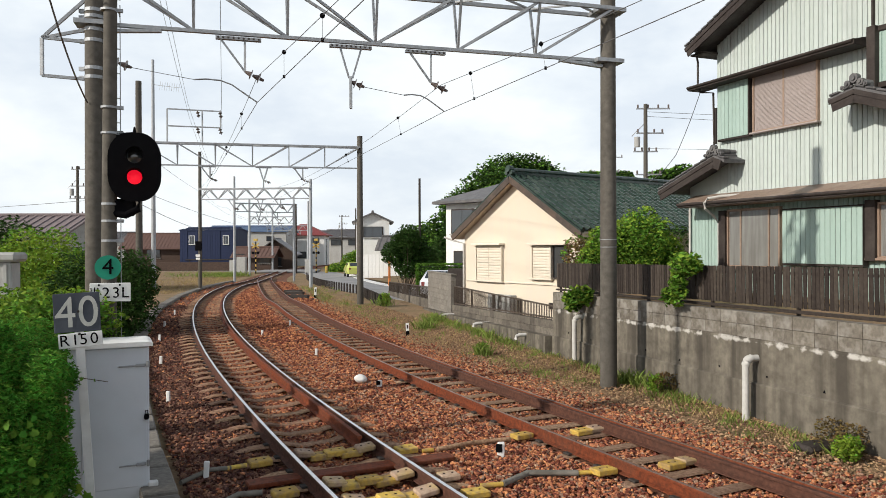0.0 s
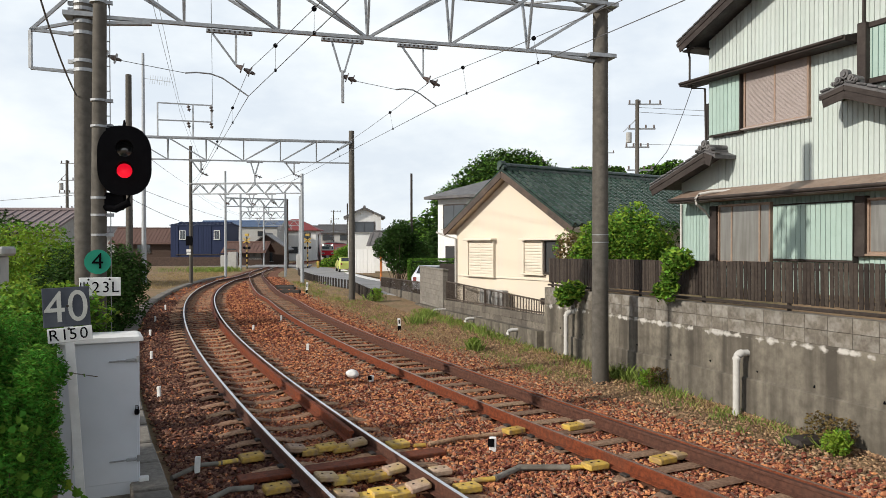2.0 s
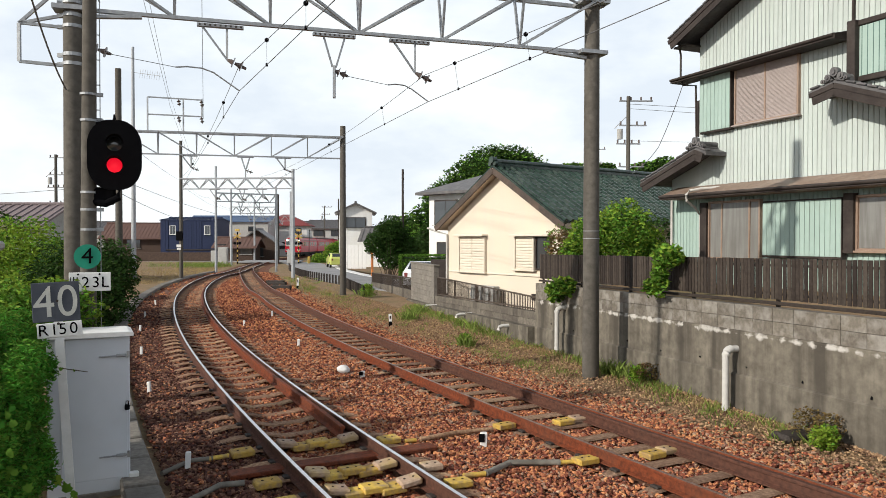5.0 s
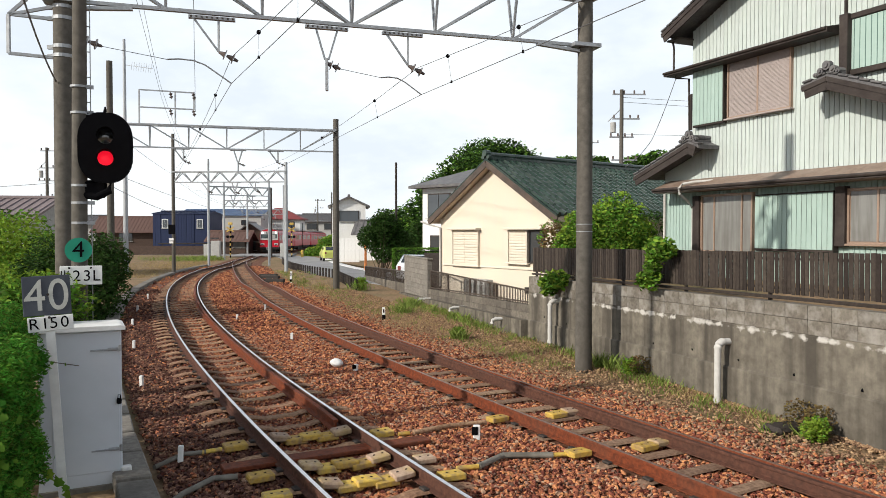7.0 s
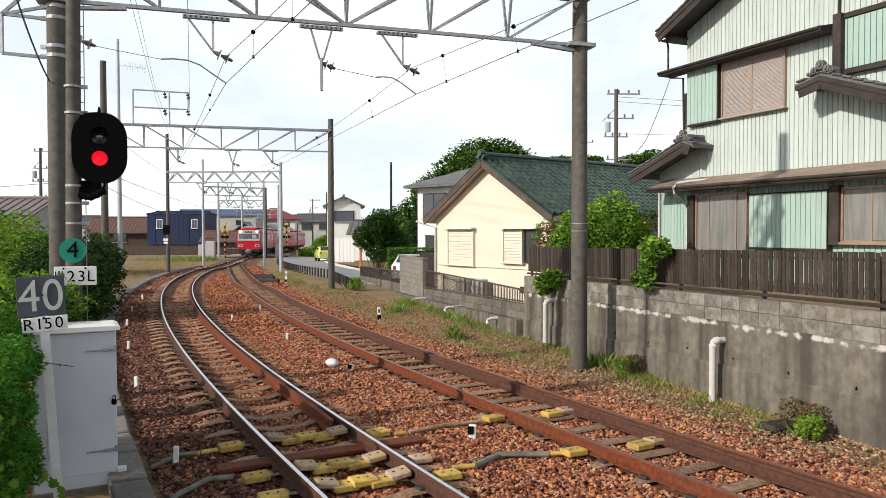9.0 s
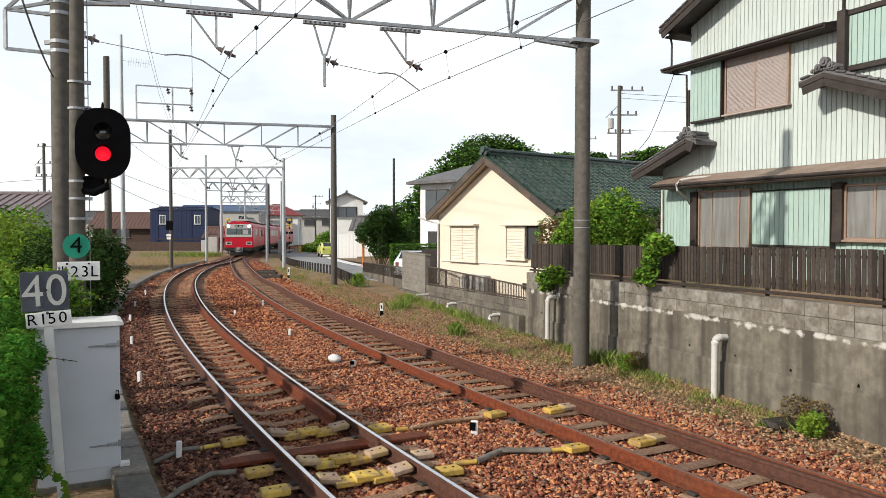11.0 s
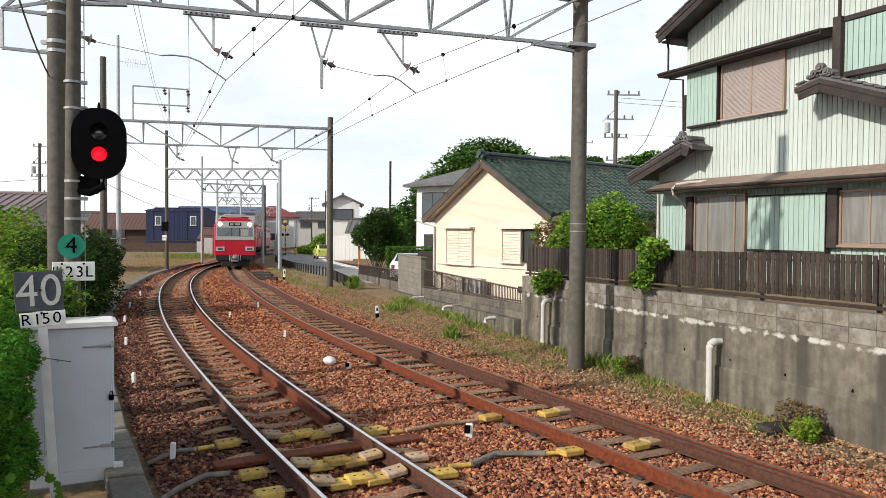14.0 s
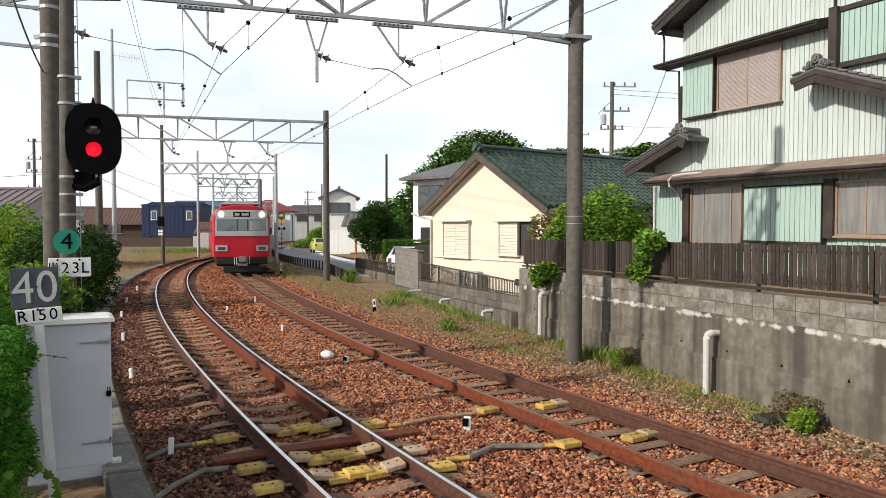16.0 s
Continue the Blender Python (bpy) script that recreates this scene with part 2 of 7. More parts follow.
LEAF = surf("leaf_green", (0.145, 0.28, 0.034), (0.068, 0.15, 0.018), 0.7, 3, island=0.65, bump=0.0, two_sided=0.3, spec=0.15)
LEAF_L = surf("leaf_light", (0.25, 0.36, 0.042), (0.16, 0.25, 0.028), 0.7, 3, island=0.4, bump=0.0, two_sided=0.35, spec=0.15)
LEAF_D = surf("leaf_dark", (0.040, 0.085, 0.015), (0.020, 0.048, 0.009), 0.7, 3, island=0.5, bump=0.0, two_sided=0.2, spec=0.15)
LEAF_H = surf("hedge_needles", (0.10, 0.29, 0.035), (0.04, 0.145, 0.017), 0.75, 3, island=0.6, bump=0.0, two_sided=0.2, spec=0.1)
LEAF_R = surf("leaf_reddish", (0.20, 0.11, 0.05), (0.11, 0.10, 0.035), 0.6, 3, island=0.4, bump=0.0, two_sided=0.3)
GRASS = surf("grass", (0.22, 0.29, 0.06), (0.13, 0.18, 0.04), 0.7, 3, island=0.4, bump=0.0, two_sided=0.3)
STRAW = surf("dry_grass", (0.40, 0.30, 0.14), (0.26, 0.185, 0.085), 0.8, 3, island=0.35, bump=0.0, two_sided=0.2)
BARK = surf("bark", (0.12, 0.09, 0.065), (0.06, 0.045, 0.032), 0.9, 30, bump=0.6)
RED = surf("red_train_paint", (0.47, 0.010, 0.026), (0.42, 0.008, 0.022), 0.4, 2, bump=0.0, coat=0.1, spec=0.25)
SILVER = surf("train_silver_band", (0.47, 0.46, 0.455), (0.42, 0.41, 0.405), 0.4, 3, bump=0.0, metal=0.1)
ROOF_GREY = surf("train_roof", (0.36, 0.34, 0.33), (0.28, 0.26, 0.25), 0.7, 5, bump=0.05)
UNDER = surf("underframe", (0.035, 0.033, 0.032), (0.02, 0.019, 0.018), 0.8, 8, bump=0.2)
CABPANE = glass("cab_pane", (0.085, 0.11, 0.115))
HEADLAMP = glow("headlamp_glow", (1.0, 0.96, 0.82), 9.0)
SIGNAL_RED = glow("signal_red_glow", (0.95, 0.008, 0.03), 0.75)
WIRE = surf("wire", (0.16, 0.16, 0.165), (0.11, 0.11, 0.115), 0.5, 10, bump=0.0, metal=0.3)
NAVY = surf("navy_cladding", (0.022, 0.032, 0.075), (0.018, 0.026, 0.062), 0.6, 4, bump=0.05, rnd=0.06)
PLASTER = surf("white_plaster", (0.74, 0.74, 0.73), (0.66, 0.66, 0.65), 0.8, 6, 0.25, (0.5, 0.49, 0.47), 0.7, 0.05, streak=True)
REDROOF = surf("maroon_roof", (0.23, 0.06, 0.06), (0.16, 0.04, 0.04), 0.6, 6, bump=0.1)
BROWNWALL = surf("brown_wall", (0.09, 0.06, 0.048), (0.055, 0.038, 0.03), 0.8, 6, bump=0.1)
GREYWALL = surf("grey_wall", (0.42, 0.42, 0.41), (0.33, 0.33, 0.32), 0.8, 5, 0.3, (0.25, 0.24, 0.23), 0.8, 0.05)
MAUVE = surf("mauve_roof", (0.24, 0.195, 0.20), (0.17, 0.14, 0.14), 0.7, 8, bump=0.15)
BROWNTILE = surf("brown_kawara", (0.17, 0.105, 0.088), (0.11, 0.066, 0.055), 0.7, 8, bump=0.15)
BLUEROOF = surf("blue_roof", (0.10, 0.16, 0.28), (0.08, 0.12, 0.2), 0.5, 5, bump=0.05)
CARPAINT = surf("yellow_green_car_paint", (0.52, 0.56, 0.15), (0.48, 0.52, 0.13), 0.3, 2, bump=0.0, coat=0.7)
CARWHITE = surf("white_car_paint", (0.72, 0.76, 0.80), (0.68, 0.72, 0.76), 0.3, 2, bump=0.0, coat=0.7)
GRIT = surf("verge_grit", (0.36, 0.23, 0.14), (0.18, 0.11, 0.066), 0.95, 30, bump=0.3, island=0.5)
TEAL = surf("dark_teal_panel", (0.11, 0.185, 0.165), (0.09, 0.155, 0.14), 0.5, 6, bump=0.03)
RUBBER = surf("rubber", (0.03, 0.03, 0.03), (0.02, 0.02, 0.02), 0.8, 10, bump=0.1)
ORANGE = surf("orange_post_paint", (0.62, 0.22, 0.07), (0.5, 0.17, 0.05), 0.6, 8, bump=0.03)
INSUL = surf("brown_porcelain", (0.16, 0.13, 0.12), (0.10, 0.08, 0.075), 0.25, 10, bump=0.0)

lime_band(WALLFACE, 1.06, 0.17, 0.86, 1.06)

# ---- building helpers ----
class Geo:
    """Collects vertices and faces for one mesh."""

    def __init__(self):
        self.v, self.f = [], []

    def add(self, verts, faces):
        k = len(self.v)
        self.v.extend([tuple(p) for p in verts])
        self.f.extend([tuple(i + k for i in fc) for fc in faces])
        return self

    def box(self, c, s, m=None, bevel=0.0):
        """A box of centre c and size s; bevel takes its edges off."""
        hx, hy, hz = (d / 2 for d in s)
        if bevel:
            b = min(bevel, hx * 0.9, hy * 0.9, hz * 0.9)
            vs, ix = [], {}
            for sx in (-1, 1):
                for sy in (-1, 1):
                    for sz in (-1, 1):
                        for ax in range(3):
                            p = [sx * (hx - b), sy * (hy - b), sz * (hz - b)]
                            p[ax] = (sx * hx, sy * hy, sz * hz)[ax]
                            ix[(sx, sy, sz, ax)] = len(vs)
                            vs.append(p)
            fs = []
            for ax in range(3):
                o1, o2 = (ax + 1) % 3, (ax + 2) % 3
                for sg in (-1, 1):
                    def key(u, w, which=ax):
                        t = [0, 0, 0]
                        t[ax], t[o1], t[o2] = sg, u, w
                        return ix[(*t, which)]
                    q = [key(-1, -1), key(1, -1), key(1, 1), key(-1, 1)]
                    fs.append(q if sg > 0 else q[::-1])
            for ax in range(3):
                o1, o2 = (ax + 1) % 3, (ax + 2) % 3
                for u in (-1, 1):
                    for w in (-1, 1):
                        def key2(e, which):
                            t = [0, 0, 0]
                            t[ax], t[o1], t[o2] = e, u, w
                            return ix[(*t, which)]
                        q = [key2(-1, o1), key2(1, o1), key2(1, o2), key2(-1, o2)]
                        fs.append(q if u * w > 0 else q[::-1])
            for sx in (-1, 1):
                for sy in (-1, 1):
                    for sz in (-1, 1):
                        q = [ix[(sx, sy, sz, a)] for a in range(3)]
                        fs.append(q if sx * sy * sz > 0 else q[::-1])
        else:
            vs = [(x, y, z) for x in (-hx, hx) for y in (-hy, hy) for z in (-hz, hz)]
            fs = [(0, 1, 3, 2), (4, 6, 7, 5), (0, 4, 5, 1), (2, 3, 7, 6), (0, 2, 6, 4), (1, 5, 7, 3)]
        m = m or Matrix()
        return self.add([m @ (Vector(p) + Vector(c)) for p in vs], fs)

    def span(self, a, b, w, h=None, up=(0, 0, 1)):
        """A bar of section w x h from a to b."""
        a, b = Vector(a), Vector(b)
        d = (b - a)
        u = d.normalized()
        side = u.cross(Vector(up))
        if side.length < 1e-3:
            side = u.cross(Vector((1, 0, 0)))
        side.normalize()
        top = side.cross(u)
        h = h or w
        vs = [p + side * sx * w / 2 + top * sz * h / 2 for p in (a, b) for sx, sz in ((-1, -1), (1, -1), (1, 1), (-1, 1))]
        return self.add(vs, [(3, 2, 1, 0), (4, 5, 6, 7)] + [(i, (i + 1) % 4, 4 + (i + 1) % 4, 4 + i) for i in range(4)])

    def tube(self, path, r, n=8, r2=None):
        """A round bar along a path; r2: radius at its end."""
        pts = [Vector(p) for p in path]
        rings = []
        for i, p in enumerate(pts):
            d = (pts[min(i + 1, len(pts) - 1)] - pts[max(i - 1, 0)]).normalized()
            ref = Vector((0, 0, 1)) if abs(d.z) < 0.9 else Vector((1, 0, 0))
            s = d.cross(ref).normalized()
            t = s.cross(d)
            rr = r + ((r2 if r2 is not None else r) - r) * i / max(1, len(pts) - 1)
            rings.append([p + s * rr * math.cos(2 * math.pi * k / n) + t * rr * math.sin(2 * math.pi * k / n) for k in range(n)])
        fs = [tuple(range(n))[::-1]]
        for i in range(len(pts) - 1):
            for k in range(n):
                fs.append((i * n + k, i * n + (k + 1) % n, (i + 1) * n + (k + 1) % n, (i + 1) * n + k))
        fs.append(tuple((len(pts) - 1) * n + k for k in range(n)))
        return self.add([q for ring in rings for q in ring], fs)

    def prism(self, poly, depth, m=None):
        """A flat outline in x, z pushed along y by depth."""
        n = len(poly)
        m = m or Matrix()
        vs = [m @ Vector((x, y, z)) for y in (0, depth) for x, z in poly]
        fs = [tuple(range(n)), tuple(range(2 * n - 1, n - 1, -1))]
        fs += [((i + 1) % n, i, n + i, n + (i + 1) % n) for i in range(n)]
        return self.add(vs, fs)

    def lathe(self, prof, n=16, m=None):
        """Rings of (radius, z) about the z axis."""
        m = m or Matrix()
        vs = [m @ Vector((r * math.cos(2 * math.pi * k / n), r * math.sin(2 * math.pi * k / n), z)) for r, z in prof for k in range(n)]
        fs = [tuple(range(n))[::-1]]
        for i in range(len(prof) - 1):
            fs += [(i * n + k, i * n + (k + 1) % n, (i + 1) * n + (k + 1) % n, (i + 1) * n + k) for k in range(n)]
        fs.append(tuple((len(prof) - 1) * n + k for k in range(n)))
        return self.add(vs, fs)

    def mesh(self, name, mat, smooth=False):
        me = bpy.data.meshes.new(name)
        me.from_pydata(self.v, [], self.f)
        me.materials.append(mat)
        if smooth:
            me.polygons.foreach_set("use_smooth", [True] * len(me.polygons))
            me.set_sharp_from_angle(angle=radians(40))
        me.update()
        return me


def part(name, geo, mat, parent=None, label="", m=None, smooth=False):
    """One mesh object under a thing or a part; geo may be a mesh that alike pieces share."""
    me = geo.mesh(name, mat, smooth) if isinstance(geo, Geo) else geo
    ob = new(name, me)
    if parent is not None:
        ob.parent = parent
    if m is not None:
        ob.matrix_basis = m
    if label:
        ob["label"] = label
    return ob


def thing(name, label, category, m=None, group="", kind=""):
    """An Empty at a thing's base, to carry its parts."""
    ob = new(name)
    ob.empty_display_size = 0.2
    if m is not None:
        ob.matrix_basis = m
    return tagged(ob, label, category, group, kind)


def solid(name, geo, mat, label, category="", m=None, group="", kind="", smooth=False):
    """A thing that is one mesh."""
    return tagged(part(name, geo, mat, None, "", m, smooth), label, category, group, kind)


def heading(x, y, z, deg):
    return pose(x, y, z, 0, 0, deg)


def text_mesh(body, size, mat, thick=0.002, spacing=1.0):
    """Letters as a mesh in the x, z plane, facing -y, centred."""
    cu = bpy.data.curves.new("letters", "FONT")
    cu.body, cu.size, cu.extrude, cu.align_x, cu.align_y, cu.space_character = body, size, thick, "CENTER", "CENTER", spacing
    ob = bpy.data.objects.new("letters", cu)
    me = bpy.data.meshes.new_from_object(ob)
    bpy.data.objects.remove(ob)
    me.transform(pose(0, 0, 0, 90, 0, 0))
    me.materials.clear()
    me.materials.append(mat)
    return me


def scatter_mesh(name, verts, faces_per, n, mat):
    """A mesh from arrays: n copies with the same faces."""
    v = np.concatenate(verts).reshape(-1, 3)
    me = bpy.data.meshes.new(name)
    me.from_pydata(v.tolist(), [], faces_per)
    me.materials.append(mat)
    return me


rng = np.random.default_rng(7)


def leaves(name, centres, size, mat, per=1, droop=0.3, aspect=0.55, parent=None, label=""):
    """Many small folded leaves, one at each centre."""
    c = np.asarray(centres, float)
    n = len(c)
    az, tilt = rng.uniform(0, 2 * np.pi, n), rng.uniform(-0.6, 0.9, n)
    s = size * rng.uniform(0.6, 1.35, n)
    d = np.stack([np.cos(az) * np.cos(tilt), np.sin(az) * np.cos(tilt), np.sin(tilt) - droop], 1)
    d /= np.linalg.norm(d, axis=1)[:, None]
    r = rng.normal(size=(n, 3))
    w = np.cross(d, r)
    w /= np.linalg.norm(w, axis=1)[:, None]
    u = np.cross(w, d)
    a = c - d * s[:, None] * 0.5
    b = c + d * s[:, None] * 0.5
    l = c + w * (s * aspect * 0.5)[:, None] + u * (s * 0.10)[:, None]
    q = c - w * (s * aspect * 0.5)[:, None] + u * (s * 0.10)[:, None]
    v = np.stack([a, q, b, l], 1).reshape(-1, 3)
    f = (np.arange(n)[:, None] * 4 + np.array([0, 1, 2, 3])).tolist()
    me = bpy.data.meshes.new(name)
    # two triangles a leaf, folded along its midrib
    k = np.arange(n)[:, None] * 4
    f = np.concatenate([k + np.array([0, 1, 2]), k + np.array([0, 2, 3])]).tolist()
    me.from_pydata(v.tolist(), [], f)
    me.materials.append(mat)
    ob = new(name, me)
    if parent is not None:
        ob.parent = parent
    if label:
        ob["label"] = label
    return ob


def blob_points(n, blobs, shell=0.55):
    """Random points in the outer shells of ellipsoids (x, y, z, rx, ry, rz)."""
    out = []
    vol = np.array([b[3] * b[4] * b[5] for b in blobs]) ** 0.67
    for b, k in zip(blobs, rng.multinomial(n, vol / vol.sum())):
        d = rng.normal(size=(k, 3))
        d /= np.linalg.norm(d, axis=1)[:, None]
        # lumps on the surface
        lump = 1 + 0.13 * np.sin(d[:, :1] * 7 + b[0]) * np.cos(d[:, 1:2] * 6 + b[1]) + 0.08 * np.sin(d[:, 2:] * 11 + b[2] * 3)
        rad = rng.uniform(shell, 1.0, (k, 1)) ** 0.6 * lump
        out.append(np.array(b[:3]) + d * rad * np.array(b[3:6]))
    return np.concatenate(out)


# ---- the lie of the tracks ----
CX, CY = 135.9, 75.03


def grade(y):
    """The line falls gently beyond the curve."""
    return -0.0095 * max(0.0, y - 30.0)


def spline(points, step=0.5):
    """A smooth polyline through plan points, at even steps."""
    p = np.array(points, float)
    t = np.concatenate([[0], np.cumsum(np.linalg.norm(np.diff(p, axis=0), axis=1))])
    g = np.gradient(p, t, axis=0)
    out = []
    for i in range(len(p) - 1):
        h = t[i + 1] - t[i]
        for u in np.arange(0, 1, step / h):
            h00, h10, h01, h11 = 2*u**3 - 3*u**2 + 1, u**3 - 2*u**2 + u, -2*u**3 + 3*u**2, u**3 - u**2
            out.append(h00 * p[i] + h10 * h * g[i] + h01 * p[i + 1] + h11 * h * g[i + 1])
    out.append(p[-1])
    return np.array(out)


def arc_x(r, y):
    return CX - math.sqrt(r * r - (CY - y) ** 2)


R_LEFT, R_RIGHT = 152.27, 148.93
FAR = [(-13.4, 55.5), (-15.3, 63.0), (-17.05, 71.0), (-18.55, 80.0), (-19.9, 90.0), (-21.4, 104.0), (-22.4, 120.0), (-22.6, 140.0), (-21.6, 165.0), (-19.5, 190.0), (-16.0, 220.0)]
right_line = spline([(arc_x(R_RIGHT, y), y) for y in range(-24, 33, 4)] + [(-8.05, 36.0), (-9.3, 40.3), (-11.25, 47.4)] + FAR)
left_line = spline([(arc_x(R_LEFT, y), y) for y in range(-24, 53, 4)] + [(-15.05, 57.0), (-16.35, 66.0), (-17.75, 75.0), (-19.0, 84.0)])


def along(line, off, z=0.0, lo=None, hi=None):
    """The line moved sideways (to the right), as 3D points."""
    t = np.gradient(line, axis=0)
    t /= np.linalg.norm(t, axis=1)[:, None]
    p = line + np.stack([t[:, 1], -t[:, 0]], 1) * off
    return [Vector((x, y, z + grade(y))) for x, y in p if (lo is None or y >= lo) and (hi is None or y <= hi)]


def sweep(geo, pts, prof):
    """A section (sideways, up) carried along level points."""
    n = len(prof)
    k = len(geo.v)
    for i, p in enumerate(pts):
        d = pts[min(i + 1, len(pts) - 1)] - pts[max(i - 1, 0)]
        s = Vector((d.y, -d.x, 0)).normalized()
        geo.v.extend([tuple(p + s * a + Vector((0, 0, b))) for a, b in prof])
    for i in range(len(pts) - 1):
        for j in range(n):
            geo.f.append((k + i * n + j, k + i * n + (j + 1) % n, k + (i + 1) * n + (j + 1) % n, k + (i + 1) * n + j))
    geo.f.append(tuple(k + j for j in range(n))[::-1])
    geo.f.append(tuple(k + (len(pts) - 1) * n + j for j in range(n)))
    return geo


# ---- ground, ballast, tracks ----
def make_ground():
    g = Geo()
    ys = [-80, -20, 0, 10, 20, 30, 42, 60, 80, 100, 130, 170, 260, 500, 1200, 4000]
    xs = [-3000, -400, -120, -60, -30, -15, 0, 15, 30, 60, 120, 400, 3000]
    for y in ys:
        for x in xs:
            g.v.append((x, y, -0.06 + grade(min(y, 170))))
    n = len(xs)
    for i in range(len(ys) - 1):
        for j in range(n - 1):
            g.f.append((i * n + j, i * n + j + 1, (i + 1) * n + j + 1, (i + 1) * n + j))
    solid("ground", g, DIRT, "dry earth ground beside the railway line", "ground", kind="structure")
    # ballast bed: from left of the left track to right of the right track
    g = Geo()
    rows = []
    for y in np.concatenate([np.arange(-20, 40, 0.25), np.arange(40, 200, 1.0)]):
        xl = np.interp(y, left_line[:, 1], left_line[:, 0]) if y < 84 else np.interp(y, right_line[:, 1], right_line[:, 0])
        xr = np.interp(y, right_line[:, 1], right_line[:, 0])
        a, b = min(xl, xr) - 2.0, xr + 2.25
        us = np.linspace(0, 1, 41)
        rows.append([(a + (b - a) * u, y, grade(y) - 0.040 + (-0.09 if u in (0, 1) else 0.0) + 0.022 * noise.noise(Vector((a + (b - a) * u, y, 0)) * 2.1)
                      + (-0.05 if u > 0.95 else 0.0)) for u in us])
    for r in rows:
        g.v.extend(r)
    n = 41
    for i in range(len(rows) - 1):
        for j in range(n - 1):
            g.f.append((i * n + j, i * n + j + 1, (i + 1) * n + j + 1, (i + 1) * n + j))
    solid("ballast_bed", g, BALLAST, "rust-brown crushed stone bed under the two tracks", "ballast", kind="structure")


def stones(y0, y1, count, tri, size, verge=None, mat=None):
    y = rng.uniform(y0, y1, count)
    xl = np.interp(y, left_line[:, 1], left_line[:, 0]) - 2.0
    xr = np.interp(y, right_line[:, 1], right_line[:, 0]) + 1.55 + 0.9 * rng.random(count) ** 2
    x = xl + (xr - xl) * rng.uniform(0, 1, count)
    if verge:
        x = np.interp(y, right_line[:, 1], right_line[:, 0]) + rng.uniform(*verge, count)
        x = np.minimum(x, np.where(y < 18.1, 3.60 - 0.300 * (y - 15), 3.42 - 0.245 * (y - 15)))
    keep = np.ones(count, bool)
    for line in (left_line, right_line):
        for off in (-0.566, 0.566):
            t = np.gradient(line, axis=0)
            t /= np.linalg.norm(t, axis=1)[:, None]
            p = line + np.stack([t[:, 1], -t[:, 0]], 1) * off
            keep &= np.abs(x - np.interp(y, p[:, 1], p[:, 0])) > 0.09
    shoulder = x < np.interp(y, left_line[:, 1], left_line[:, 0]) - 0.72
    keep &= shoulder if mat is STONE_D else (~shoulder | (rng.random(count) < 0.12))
    x, y = x[keep], y[keep]
    dl, dr = x - np.interp(y, left_line[:, 1], left_line[:, 0]), x - np.interp(y, right_line[:, 1], right_line[:, 0])
    between = np.where(np.abs(dl) < np.abs(dr), dl, dr) * 0.92
    n = len(x)
    if tri == 20:
        ph = (1 + 5 ** 0.5) / 2
        base = np.array([(-1, ph, 0), (1, ph, 0), (-1, -ph, 0), (1, -ph, 0), (0, -1, ph), (0, 1, ph), (0, -1, -ph), (0, 1, -ph), (ph, 0, -1), (ph, 0, 1), (-ph, 0, -1), (-ph, 0, 1)]) / 1.9
        fc = np.array([(0, 11, 5), (0, 5, 1), (0, 1, 7), (0, 7, 10), (0, 10, 11), (1, 5, 9), (5, 11, 4), (11, 10, 2), (10, 7, 6), (7, 1, 8), (3, 9, 4), (3, 4, 2), (3, 2, 6), (3, 6, 8), (3, 8, 9), (4, 9, 5), (2, 4, 11), (6, 2, 10), (8, 6, 7), (9, 8, 1)])
    else:
        base = np.array([(1, 0, 0), (-1, 0, 0), (0, 1, 0), (0, -1, 0), (0, 0, 1), (0, 0, -1)], float)
        fc = np.array([(0, 2, 4), (2, 1, 4), (1, 3, 4), (3, 0, 4), (2, 0, 5), (1, 2, 5), (3, 1, 5), (0, 3, 5)])
    k = len(base)
    v = base[None] * (1 + rng.uniform(-0.42, 0.38, (n, k, 1)))
    v = v * np.stack([rng.uniform(0.7, 1.6, n), rng.uniform(0.55, 1.1, n), rng.uniform(0.4, 0.85, n)], 1)[:, None]
    a = rng.uniform(0, 6.28, n)
    tl = rng.uniform(-0.6, 0.6, n)
    ca, sa, ct, st = np.cos(a)[:, None], np.sin(a)[:, None], np.cos(tl)[:, None], np.sin(tl)[:, None]
    X, Y, Z = v[..., 0] * ct + v[..., 2] * st, v[..., 1], -v[..., 0] * st + v[..., 2] * ct
    X, Y = X * ca - Y * sa, X * sa + Y * ca
    s = (size * rng.uniform(0.55, 1.25, n))[:, None]
    gz = np.array([grade(q) for q in y])
    v = np.stack([X * s + x[:, None], Y * s + y[:, None], Z * s + gz[:, None] + (rng.uniform(-0.03, 0.006, n) + np.where(np.abs(between) < 0.5, -0.020, np.where(np.abs(between) < 1.1, -0.008, 0.0)))[:, None]], -1)
    f = (np.arange(n)[:, None, None] * k + fc[None]).reshape(-1, 3)
    me = bpy.data.meshes.new("ballast_stones")
    me.from_pydata(v.reshape(-1, 3).tolist(), [], f.tolist())
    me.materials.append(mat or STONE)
    tagged(new("ballast_stones", me), "loose tan grit and pebbles along the verge" if verge else "loose rust-brown and grey crushed ballast stones", "ballast", kind="stuff")


RAIL_PROF = [(-0.061, 0.0), (0.061, 0.0), (0.061, 0.012), (0.010, 0.028), (0.010, 0.108), (0.0325, 0.118), (0.0325, 0.144), (0.028, 0.150), (-0.028, 0.150), (-0.0325, 0.144), (-0.0325, 0.118), (-0.010, 0.108), (-0.010, 0.028), (-0.061, 0.012)]


